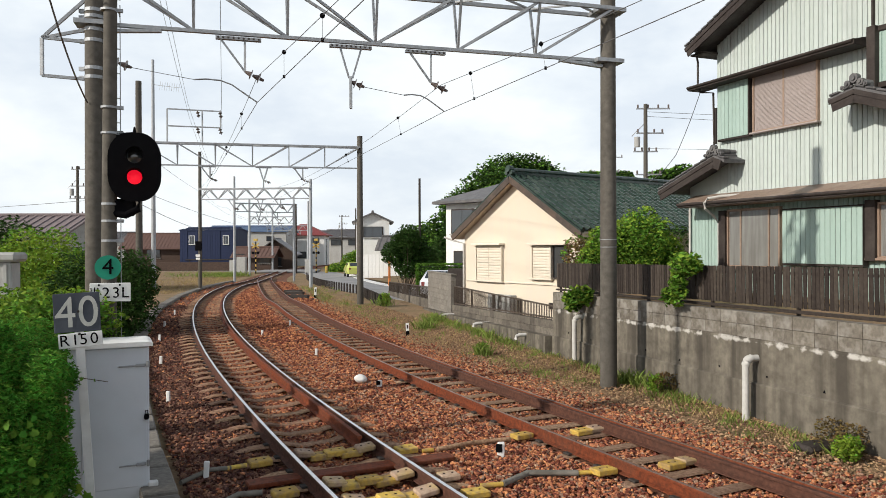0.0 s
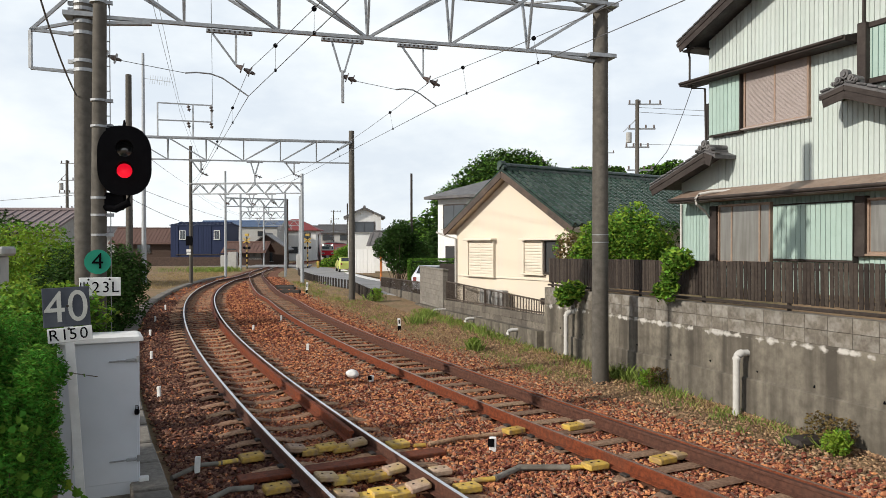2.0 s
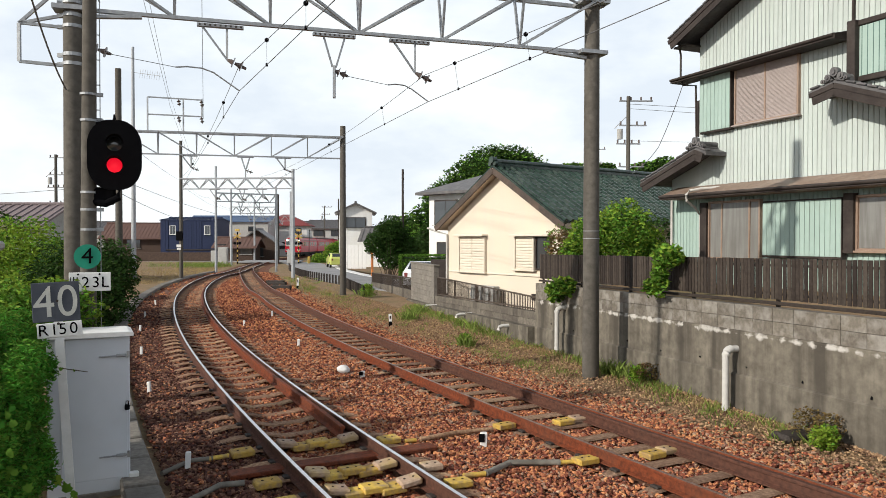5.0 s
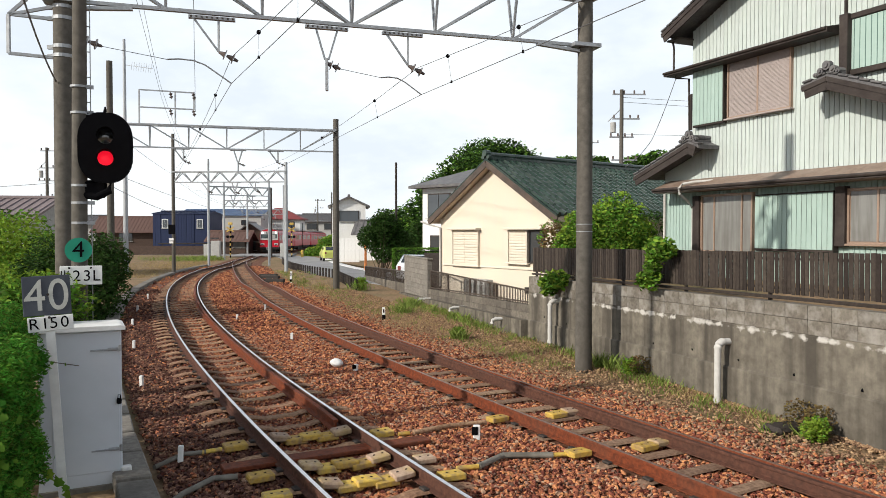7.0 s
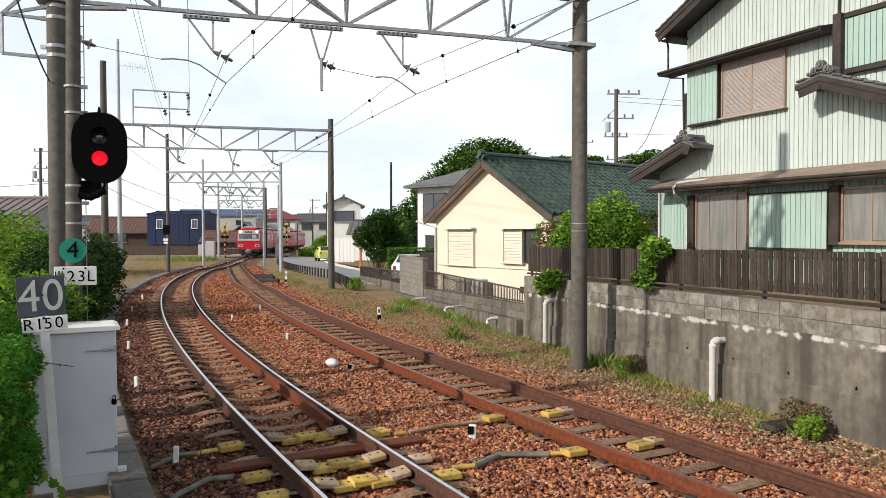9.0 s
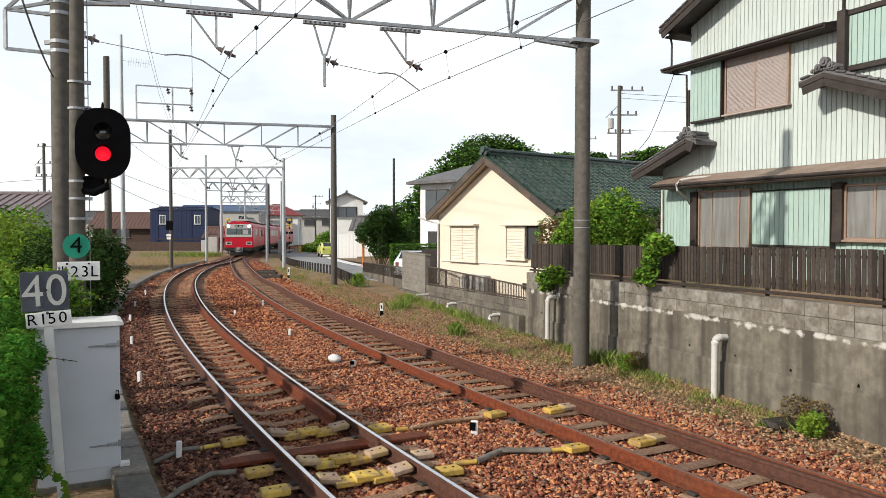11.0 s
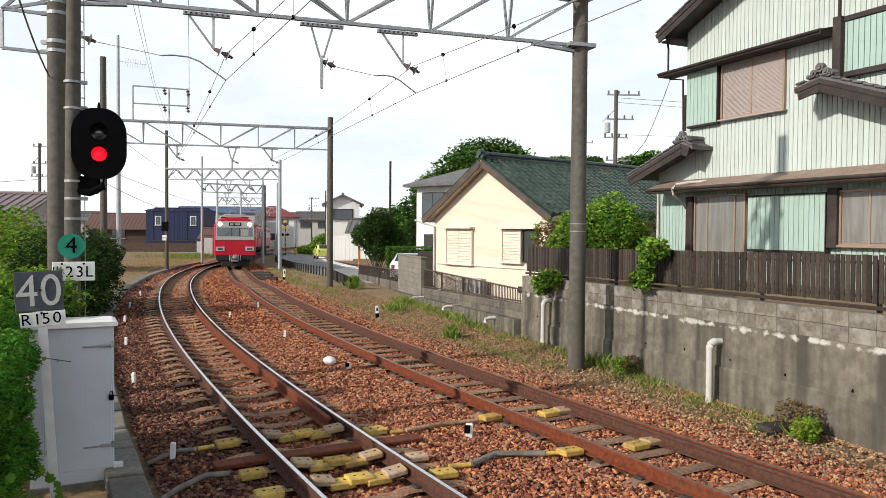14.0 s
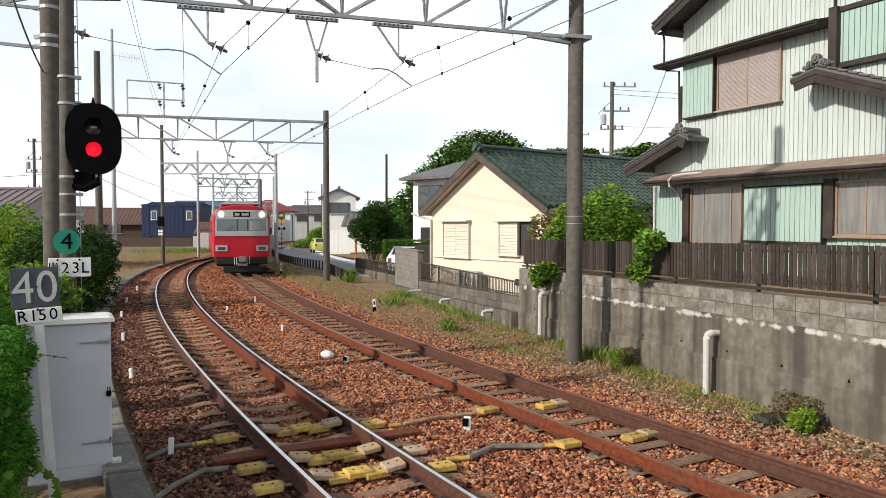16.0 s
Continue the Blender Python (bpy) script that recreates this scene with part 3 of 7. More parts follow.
def make_tracks():
    for name, line, hi, web, head, lab in (("left", left_line, 83.5, RUST, SHINE, "shiny-topped curved railway track on brown sleepers"),
                                           ("right", right_line, 215, RUST2, DULL, "rust-red curved railway track on brown sleepers")):
        track = thing("railway_track", lab, "track", kind="structure", group="railway tracks")
        for off in (-0.566, 0.566):
            pts = along(line, off, 0.03, -22, hi)
            rail = part("rail", sweep(Geo(), pts, RAIL_PROF), web, track)
            part("running_band", sweep(Geo(), along(line, off, 0.18, -22, hi), [(-0.024, -0.004), (0.024, -0.004), (0.019, 0.0025), (-0.019, 0.0025)]), head, rail, "worn steel running surface")
        # check rails beside the inner rails of the curve
        if name == "right":
            part("check_rail", sweep(Geo(), along(line, 0.566 - 0.115, 0.03, 2, 80), RAIL_PROF), RUST, track, "dark rusty check rail beside the inner rail")
        else:
            pts = along(line, 0.566 - 0.105, 0.03, 9.1, 60)
            d = pts[1] - pts[0]
            for i, o in enumerate((0.03, 0.01, 0.0)):
                pts[i] = pts[i] + Vector((-d.y, d.x, 0)).normalized() * o
            part("check_rail", sweep(Geo(), pts, RAIL_PROF), RUST2, track, "rusty check rail beside the inner rail")
        # sleepers
        hw = 1.05 if name == "left" else 0.93
        top = [(-1.05, 0.030), (-0.80, 0.075), (-0.36, 0.075), (-0.20, 0.035), (0.20, 0.042), (0.36, 0.075), (0.80, 0.075), (1.05, 0.038)] if name == "left" else [(-0.93, 0.015), (-0.70, 0.068), (-0.4, 0.075), (0.4, 0.075), (0.70, 0.068), (0.93, 0.015)]
        g = Geo()
        for y, dz in ((-0.09, -0.02), (-0.07, 0.0), (0.07, 0.0), (0.09, -0.02)):
            g.v.extend([(x, y, z + dz) for x, z in top])
        n = len(top)
        g.f = [(i * n + j, i * n + j + 1, (i + 1) * n + j + 1, (i + 1) * n + j) for i in range(3) for j in range(n - 1)]
        g.add([(-hw, -0.09, 0.0), (hw, -0.09, 0.0), (hw, -0.09, -0.1), (-hw, -0.09, -0.1)], [(3, 2, 1, 0)])
        g.add([(-hw, 0.09, 0.0), (hw, 0.09, 0.0), (hw, 0.09, -0.1), (-hw, 0.09, -0.1)], [(0, 1, 2, 3)])
        for sx in (-1, 1):
            q = (0, 1, 2, 3)
            g.add([(sx * hw, -0.1, top[0][1] - 0.01), (sx * hw, 0.1, top[0][1] - 0.01), (sx * hw, 0.1, -0.1), (sx * hw, -0.1, -0.1)], [q if sx < 0 else q[::-1]])
        tie_mat = SLEEPER if name == "left" else SLEEPER_G
        sm = g.mesh("sleeper", tie_mat)
        clip = Geo()
        for sx in (-1, 1):
            for o in (-0.085, 0.085):
                clip.box((sx * 0.566 + o, 0, 0.083), (0.07, 0.12, 0.03), bevel=0.01)
        clip = clip.mesh("rail_fastening", IRON)
        L = np.concatenate([[0], np.cumsum(np.linalg.norm(np.diff(line, axis=0), axis=1))])
        ties = []
        for s in np.arange(12.0, 118.0 if name == "right" else 112.0, 0.62):
            x, y = np.interp(s, L, line[:, 0]), np.interp(s, L, line[:, 1])
            x2, y2 = np.interp(s + 0.3, L, line[:, 0]), np.interp(s + 0.3, L, line[:, 1])
            if y > hi:
                continue
            a = math.degrees(math.atan2(y2 - y, x2 - x)) - 90 + random.uniform(-1.2, 1.2)
            tie = part("sleeper", sm, tie_mat, track, m=pose(x, y, grade(y) - (0.038 if name == "left" else 0.050) + random.uniform(-0.006, 0.006), 0, 0, a))
            if y < 30:
                part("rail_fastening", clip, IRON, tie)


def make_cable_trough():
    t = thing("cable_trough", "row of concrete cable trough covers curving beside the track", "cable trough", kind="structure")
    me = Geo().box((0, 0, 0), (0.36, 0.94, 0.16), bevel=0.018).mesh("trough_cover", BLOCK)
    a0 = math.degrees(1.0 / 154.35)
    for i in range(62):
        th = radians(27.6 - i * a0)
        if math.degrees(th) < 3:
            break
        x, y = CX - 154.35 * math.cos(th), CY - 154.35 * math.sin(th)
        part("trough_cover", me, BLOCK, t, m=pose(x, y, 0.03 + grade(y) + random.uniform(-0.018, 0.012), random.uniform(-1.5, 1.5), random.uniform(-1.5, 1.5), math.degrees(th) + random.uniform(-0.9, 0.9)))


# ---- the retaining wall with its fence ----
WALL = heading(3.657, 15.042, 0, -73.3)
WALL_UP = WALL @ pose(-3.2, 0, 0, 0, -0.8, 0) @ pose(3.2, 0, 0)   # the tall wall climbs a little towards the station
WALL_FAR = heading(3.5, 15.0, 0, -76.2)


def make_wall():
    w = thing("retaining_wall", "weathered grey concrete retaining wall with block courses on top", "wall", WALL_UP, kind="structure")
    g = Geo().box((6.4, 0.125, 0.43), (19.4, 0.25, 1.36), bevel=0.02)
    part("wall_face", g, WALLFACE, w)
    part("ledge", Geo().box((6.4, -0.006, 0.08), (19.4, 0.06, 0.72), bevel=0.02), WALLFACE, w)
    for k in range(9):
        part("weep_hole", Geo().tube([(-2.4 + k * 1.1, -0.003, 0.55 + random.uniform(-0.06, 0.06)), (-2.4 + k * 1.1, 0.02, 0.55)], 0.018, 8), BLACK, w)
    bm = Geo().box((0, 0, 0), (0.394, 0.19, 0.195), bevel=0.004).mesh("block", BLOCK)
    bl = Geo().box((0, 0, 0), (0.394, 0.19, 0.195), bevel=0.004).mesh("block", BLOCK_L)
    for r in (0, 1):
        for i in range(34):
            s = -3.08 + i * 0.4
            if s < 10:
                part("block", bl, BLOCK_L, w, m=pose(s, 0.105, 1.11 + 0.098 + r * 0.2))
    part("mortar", Geo().box((3.2, 0.115, 1.305), (12.9, 0.165, 0.386)), CONCRETE, w)
    # weep pipes
    for s, z0, z1 in ((3.98, 0.92, -0.02), (-1.70, 1.03, 0.08)):
        p = thing("drain_pipe", "grey plastic drain pipe bent down from the retaining wall", "pipe", WALL, group="drain pipes")
        path = [(s, 0.02, z0)] + [(s, -0.11 - 0.10 * math.sin(a), z0 - 0.10 + 0.10 * math.cos(a)) for a in np.linspace(0, math.pi / 2, 6)] + [(s, -0.21, z1)]
        part("pipe", Geo().tube(path, 0.052, 12), PVC, p, smooth=True)
        part("elbow", Geo().tube(path[1:7], 0.062, 12), PVC, p, smooth=True)
        part("socket", Geo().tube([path[-1], (s, -0.21, z1 + 0.06)], 0.058, 12), PVC, p)
    # small outlet stubs on the low wall
    for s, z in ((-4.6, 0.30), (-8.6, 0.20), (-13.0, 0.08)):
        p = thing("drain_outlet", "short grey plastic outlet pipe from the wall", "pipe", WALL_FAR, group="drain outlets")
        part("pipe", Geo().tube([(s, 0.1, z), (s, -0.40, z), (s, -0.48, z - 0.03), (s, -0.51, z - 0.12)], 0.05, 10), PVC, p, smooth=True)
    # slatted fence
    f = thing("slat_fence", "dark brown slatted fence along the wall top", "fence", WALL_UP)
    sl = Geo().box((0, 0, 0), (0.066, 0.018, 0.60), bevel=0.004).mesh("slat", WOOD)
    for i in range(150):
        s = -3.25 + i * 0.080 + random.uniform(-0.006, 0.006)
        part("slat", sl, WOOD, f, m=pose(s, 0.135, 1.60 + 0.32 + random.uniform(-0.006, 0.006), 0, random.uniform(-0.4, 0.4), 0))
    for z in (1.70, 2.12):
        part("fence_rail", Geo().box((2.7, 0.160, z), (12.0, 0.03, 0.035), bevel=0.005), WOOD, f)
    part("bottom_rail", Geo().box((2.7, 0.145, 1.565), (12.0, 0.09, 0.045), bevel=0.006), WOOD, f)
    for i in range(7):
        part("fence_post", Geo().box((-3.2 + i * 1.96, 0.195, 1.83), (0.05, 0.05, 0.66), bevel=0.005), WOOD, f)
    # the low wall with a railing
    lw = thing("low_wall", "low weathered block wall carrying a metal railing", "wall", WALL_FAR, kind="structure")
    bd = Geo().box((0, 0, 0), (0.394, 0.19, 0.195), bevel=0.004).mesh("block", BOARD)
    for i in range(25):
        s0 = -3.32 - i * 0.4
        zt = 0.78 - 0.036 * i * 0.4
        for r in range(3):
            part("block", bd, BOARD, lw, m=pose(s0 - 0.2 + (0.0 if r % 2 else 0.0), 0.105, zt - 0.1 - r * 0.2, 0, -2.0, 0))
    part("core", Geo().prism([(-13.3, -0.5), (-3.33, -0.5), (-3.33, 0.76), (-13.3, 0.40)], 0.15).mesh("core", CONCRETE), CONCRETE, lw, m=pose(0, 0.04, 0))
    lt = thing("wall_footing", "low mossy concrete footing before the block wall", "wall", WALL_FAR, kind="structure")
    part("footing", Geo().prism([(-17.5, -0.4), (-3.25, -0.4), (-3.25, 0.42), (-13.3, 0.08), (-17.5, -0.02)][::-1], 0.22), WALLFACE, lt, m=pose(0, -0.22, 0))
    rl = thing("metal_railing", "dark bronze metal bar railing on the low wall", "railing", WALL_FAR)
    bar = Geo().box((0, 0, 0), (0.018, 0.018, 0.6)).mesh("bar", RAILING)
    for i in range(84):
        s = -3.5 - i * 0.117
        zt = 0.80 + (s + 3.3) * 0.036
        part("bar", Geo().box((0, 0, (zt + 1.12) / 2), (0.018, 0.018, 1.12 - zt)), RAILING, rl, m=pose(s, 0.10, 0))
    for za, zb in ((0.84, 0.48), (1.13, 1.13)):
        part("rail", Geo().span((-3.4, 0.1, za), (-13.3, 0.1, zb), 0.035, 0.04), RAILING, rl)
    for s in (-3.45, -5.9, -8.4, -10.9, -13.25):
        part("post", Geo().box((s, 0.10, 0.74), (0.045, 0.045, 0.80)), RAILING, rl)
    # tall block pier and the stretch beyond it
    pier = thing("block_wall_pier", "tall grey concrete block wall section beside the road", "wall", WALL_FAR, kind="structure")
    for i in range(10):
        for r in range(8):
            part("block", bm, BLOCK, pier, m=pose(-13.65 - i * 0.4 - (0.0 if r % 2 else 0.0), 0.105, 0.02 + r * 0.2))
    part("core", Geo().box((-15.45, 0.115, 0.65), (3.9, 0.15, 1.7)), CONCRETE, pier)
    part("cap", Geo().box((-15.45, 0.105, 1.555), (4.1, 0.24, 0.06), bevel=0.01), CONCRETE, pier)
    far = thing("plank_wall", "low stained block wall at the roadside beyond the pier", "wall", WALL_FAR, kind="structure")
    pl = Geo().box((0, 0, 0), (0.48, 0.10, 0.90), bevel=0.01).mesh("block", BOARD)
    for i in range(21):
        part("block", pl, BOARD, far, m=pose(-17.9 - i * 0.5, 0.10, -0.12 - i * 0.012))
    rl = thing("metal_railing", "dark bronze metal bar railing beside the road", "railing", WALL_FAR)
    for i in range(86):
        q = -17.7 - i * 0.12
        part("bar", bar, RAILING, rl, m=pose(q, 0.10, 0.56 + (q + 17.7) * 0.024))
    for dz in (0.30, 0.86):
        part("rail", Geo().span((-17.6, 0.1, dz), (-28.2, 0.1, dz - 0.25), 0.035, 0.045), RAILING, rl)
    for q in (-17.65, -20.2, -22.8, -25.4, -28.1):
        part("post", Geo().box((q, 0.10, 0.54 + (q + 17.7) * 0.024), (0.05, 0.05, 0.68)), RAILING, rl)


# ---- the mint-green two-storey house ----
def window(parent, s0, s1, z0, z1, y, frame_mat, pane_mat, panes=2, depth=0.10, name="window", fw=0.05, splits=None):
    w = part(name, Geo().box(((s0 + s1) / 2, y + depth / 2, (z0 + z1) / 2), (s1 - s0, depth, z1 - z0), bevel=0.01), DARKPANE if pane_mat is None else frame_mat, parent)
    for a, b, c, d in ((s0, s1, z0, z0 + fw), (s0, s1, z1 - fw, z1), (s0, s0 + fw, z0 + fw, z1 - fw), (s1 - fw, s1, z0 + fw, z1 - fw)):
        part("frame", Geo().box(((a + b) / 2, y - 0.02, (c + d) / 2), (b - a, 0.05, d - c), bevel=0.006), frame_mat, w)
    full = s1 - s0 - 2 * fw
    edges = splits or [i / panes for i in range(panes + 1)]
    for i in range(panes):
        a, pw = s0 + fw + edges[i] * full, (edges[i + 1] - edges[i]) * full
        part("pane", Geo().box((a + pw / 2, y - 0.004 - 0.012 * (i % 2), (z0 + z1) / 2), (pw - 0.03, 0.006, z1 - z0 - 2 * fw - 0.03)), pane_mat or DARKPANE, w)
        if i:
            part("stile", Geo().box((a, y - 0.022, (z0 + z1) / 2), (0.045, 0.03, z1 - z0 - 2 * fw)), frame_mat, w)
    return w


def verge_roof(parent, ridge, left, right, y0, y1, t=0.12, tile=TILE_GREY, trim=DARKTRIM):
    """A tiled gable roof: ridge, left and right as (s, z), running from y0 to y1."""
    for (sa, za), (sb, zb) in ((ridge, left), (ridge, right)):
        poly = [(sa, za), (sb, zb), (sb, zb - t), (sa, za - t)]
        if sb > sa:
            poly = poly[::-1]
        part("roof_slope", Geo().prism(poly, y1 - y0), tile, parent, m=pose(0, y0, 0))
        # barge board under the verge
        d = Vector((sb - sa, 0, zb - za)).normalized()
        part("barge_board", Geo().span((sa, y0 - 0.02, za - t - 0.12), (sb - d.x * 0.12, y0 - 0.02, zb - t - 0.12 - d.z * 0.12), 0.24, 0.04, up=(0, 1, 0)), trim, parent)
        part("barge_step", Geo().span((sa, y0 - 0.045, za - t - 0.02), (sb - d.x * 0.06, y0 - 0.045, zb - t - 0.02 - d.z * 0.06), 0.10, 0.03, up=(0, 1, 0)), trim, parent)
        n = max(2, int(math.hypot(sb - sa, zb - za) / 0.24))
        vt = Geo().box((0, 0, 0), (0.235, 0.2, 0.05), bevel=0.015).mesh("verge_tile", tile)
        for i in range(n):
            u = (i + 0.5) / n
            part("verge_tile", vt, tile, parent, m=pose(sa + (sb - sa) * u, y0 + 0.06, za + (zb - za) * u + 0.028, 0, math.degrees(math.atan2(-(zb - za), sb - sa)) - (4 if sb > sa else -4), 0))
    rt = Geo().tube([(0, -0.12, 0), (0, 0.12, 0)], 0.07, 10).mesh("ridge_tile", tile)
    k = int((y1 - y0) / 0.25)
    for i in range(min(k, 40)):
        part("ridge_tile", rt, tile, parent, m=pose(ridge[0], y0 + 0.12 + i * 0.25, ridge[1] + 0.09))
    # ridge-end ornament: a scrolled tile
    g = Geo()
    for i, (dx, dz, rr) in enumerate(((0, 0.16, 0.10), (-0.15, 0.06, 0.075), (0.15, 0.06, 0.075), (-0.27, 0.0, 0.05), (0.27, 0.0, 0.05))):
        g.tube([(ridge[0] + dx, y0 - 0.06, ridge[1] + dz), (ridge[0] + dx, y0 + 0.05, ridge[1] + dz)], rr, 12)
        g.tube([(ridge[0] + dx, y0 - 0.09, ridge[1] + dz), (ridge[0] + dx, y0 - 0.05, ridge[1] + dz)], rr * 0.5, 10)
    part("ridge_ornament", g, tile, parent, "scrolled ridge-end tile")


def make_garden():
    g = Geo().box((6.4, 13.0, 0.6), (19.2, 25.4, 1.64))
    solid("garden_ground", g, DIRT, "raised earth garden behind the retaining wall", "ground", WALL, kind="structure")


def make_mint_house():
    h = thing("house", "two-storey house clad in mint-green ribbed metal with grey tiled roofs", "house", heading(7.45, 20.0, 0, -68))
    part("wall", Geo().box((2.9, 3.55, 6.0), (5.8, 7.0, 4.2)).box((2.6, 3.8, 2.65), (7.3, 7.5, 2.5)), MINT, h)
    apex_s, apex_z, slope = 3.1, 9.56, 0.42
    def roof_z(s):
        return apex_z - slope * abs(s - apex_s) - 0.16
    part("gable", Geo().prism([(0, 7.9), (5.8, 7.9), (5.8, roof_z(5.8)), (apex_s, roof_z(apex_s)), (0, roof_z(0))], 6.9), MINT, h, m=pose(0, 0.06, 0))
    # ribbed cladding, strip by strip
    for i in range(47):
        s = 0.0625 + i * 0.125
        if s > 5.78:
            break
        z0, z1 = 3.9, min(roof_z(s - 0.06), roof_z(s + 0.06))
        g = Geo().box((s, 0.0, (z0 + z1) / 2), (0.114, 0.03, z1 - z0), bevel=0.008)
        part("siding_strip", g, MINT, h, m=pose(0, 0.035, 0))
    lo = Geo().box((0, 0, 0), (0.114, 0.03, 2.35), bevel=0.008).mesh("siding_strip", MINT2)
    for i in range(59):
        s = -1.03 + i * 0.125
        if s < 6.25:
            part("siding_strip", lo, MINT2, h, m=pose(s, 0.035, 2.56))
    # roofs
    up = part("upper_roof", Geo().box((apex_s, 3.2, apex_z + 0.02), (0.2, 7.6, 0.12), bevel=0.03), TILE_GREY, h)
    verge_roof(up, (apex_s, apex_z), (-0.45, roof_z(-0.45) + 0.16), (6.65, roof_z(6.65) + 0.16), -0.68, 7.6, 0.10)
    part("boxed_eave", Geo().box((-0.2, 3.5, 7.86), (0.5, 8.0, 0.05), bevel=0.01), DARKTRIM, up)
    lr = part("side_roof", Geo().box((0.65, 3.38, 4.99), (0.16, 7.6, 0.1), bevel=0.02), TILE_GREY, h, "grey tiled lower roof with a scrolled end tile")
    verge_roof(lr, (0.65, 5.01), (-1.6, 4.24), (1.0, 4.87), -0.68, 7.4, 0.10)
    part("side_gable", Geo().prism([(-1.08, 3.7), (0.3, 3.7), (0.3, 4.76), (-1.08, 4.29)], 7.0), MINT, h, m=pose(0, 0.03, 0))
    rr = part("porch_roof", Geo().box((4.78, -0.3, 5.99), (0.14, 0.7, 0.1), bevel=0.02), TILE_GREY, h, "small grey tiled gable roof with a scrolled end tile")
    verge_roof(rr, (4.78, 5.96), (4.12, 5.82), (7.2, 5.05), -0.7, 0.02, 0.10)
    # canopies
    for s0, s1, z, p, nm in ((-0.57, 4.55, 6.91, 0.45, "upper_canopy"), (-0.80, 6.3, 3.69, 0.62, "lower_canopy")):
        c = part(nm, Geo().prism([(-p, z), (0, z), (0, z + (0.36 if nm[0] == "l" else 0.22)), (-p, z + 0.12)][::-1], s1 - s0, Matrix(((0, 1, 0, s0), (1, 0, 0, 0), (0, 0, 1, 0), (0, 0, 0, 1)))), FLASH if nm[0] == "l" else DARKTRIM, h)
        part("fascia", Geo().box(((s0 + s1) / 2, -p - 0.015, z + 0.065), (s1 - s0 + 0.04, 0.03, 0.12), bevel=0.006), DARKTRIM, c)
        part("gutter", Geo().tube([(s0, -p - 0.05, z + 0.08), (s1, -p - 0.05, z + 0.08)], 0.035, 8), DARKTRIM, c)
    # upper floor: shuttered window and shutter case
    w = window(h, 1.33, 3.30, 5.50, 6.98, -0.02, ALU, SHUTTER, 2)
    for k in range(46):
        part("louvre", Geo().box((2.315, -0.043, 5.56 + k * 0.0305), (1.84, 0.006, 0.026), bevel=0.002), SHUTTER, w)
    part("window_sill", Geo().box((2.32, -0.07, 5.49), (2.05, 0.14, 0.04), bevel=0.008), SHUTTER, w)
    c = part("shutter_case", Geo().box((0.73, -0.06, 6.18), (1.10, 0.14, 1.50), bevel=0.01), DARKTRIM, h, "mint shutter case with dark edges")
    st = Geo().box((0, 0, 0), (0.125, 0.02, 1.44), bevel=0.006).mesh("case_strip", MINT2)
    for i in range(8):
        part("case_strip", st, MINT2, c, m=pose(0.26 + i * 0.134, -0.135, 6.20))
    # ground floor: windows and shutter case
    w = window(h, 0.46, 2.22, 2.06, 3.60, -0.04, ALU, CURTAIN, 3, splits=(0.0, 0.26, 0.82, 1.0))
    part("reveal", Geo().box((0.33, -0.06, 2.8), (0.24, 0.16, 1.55), bevel=0.01), DARKTRIM, w)
    part("window_sill", Geo().box((1.25, -0.08, 2.05), (2.05, 0.14, 0.05), bevel=0.008), ALU, w)
    c = part("shutter_case", Geo().box((3.46, -0.08, 2.84), (2.16, 0.18, 1.36), bevel=0.01), DARKTRIM, h, "mint shutter case with dark edges")
    st = Geo().box((0, 0, 0), (0.125, 0.02, 1.27), bevel=0.006).mesh("case_strip", MINT2)
    for i in range(16):
        part("case_strip", st, MINT2, c, m=pose(2.46 + i * 0.134, -0.175, 2.85))
    w = window(h, 4.80, 6.2, 2.35, 3.55, -0.04, ALU, CURTAIN, 2)
    part("reveal", Geo().box((4.68, -0.07, 2.95), (0.24, 0.18, 1.3), bevel=0.01), DARKTRIM, w)
    part("window_sill", Geo().box((5.4, -0.08, 2.34), (1.7, 0.14, 0.05), bevel=0.008), ALU, w)
    # upper right: dark framed bay
    part("corner_post", Geo().box((4.66, -0.01, 8.1), (0.05, 0.08, 1.6), bevel=0.01), DARKTRIM, h)
    w = window(h, 4.66, 6.0, 5.95, 7.25, -0.08, DARKTRIM, MINT2, 1, fw=0.11)
    part("side_jamb", Geo().box((4.76, -0.13, 6.60), (0.20, 0.2, 1.32), bevel=0.01), DARKTRIM, w)
    for k in range(9):
        part("rib", Geo().box((4.92 + k * 0.13, -0.09, 6.60), (0.012, 0.012, 1.06)), TEAL, w)
    # downpipes and a side window grille
    part("downpipe", Geo().tube([(-0.40, -0.35, 8.0), (-0.40, -0.32, 7.85), (-0.40, -0.28, 7.7), (-0.40, -0.28, 7.05), (-0.36, -0.24, 6.86), (-0.05, -0.06, 6.80), (-0.03, -0.04, 5.2)], 0.028, 8), DARKTRIM, h)
    part("hose", Geo().tube([(1.05, -0.10, 3.96), (0.66, -0.50, 3.93), (0.46, -0.70, 3.88), (0.38, -0.76, 3.78), (0.34, -0.70, 3.62), (0.26, -0.34, 3.44), (0.17, -0.08, 3.25), (0.16, -0.06, 1.6)], 0.035, 8), PVC, h, smooth=True)
    part("downpipe", Geo().tube([(-1.02, -0.03, 3.7), (-1.02, -0.03, 1.5)], 0.035, 8), PVC, h)
    part("side_window", Geo().box((-0.11, 0.32, 5.92), (0.2, 0.5, 0.98), bevel=0.01), DARKTRIM, h)


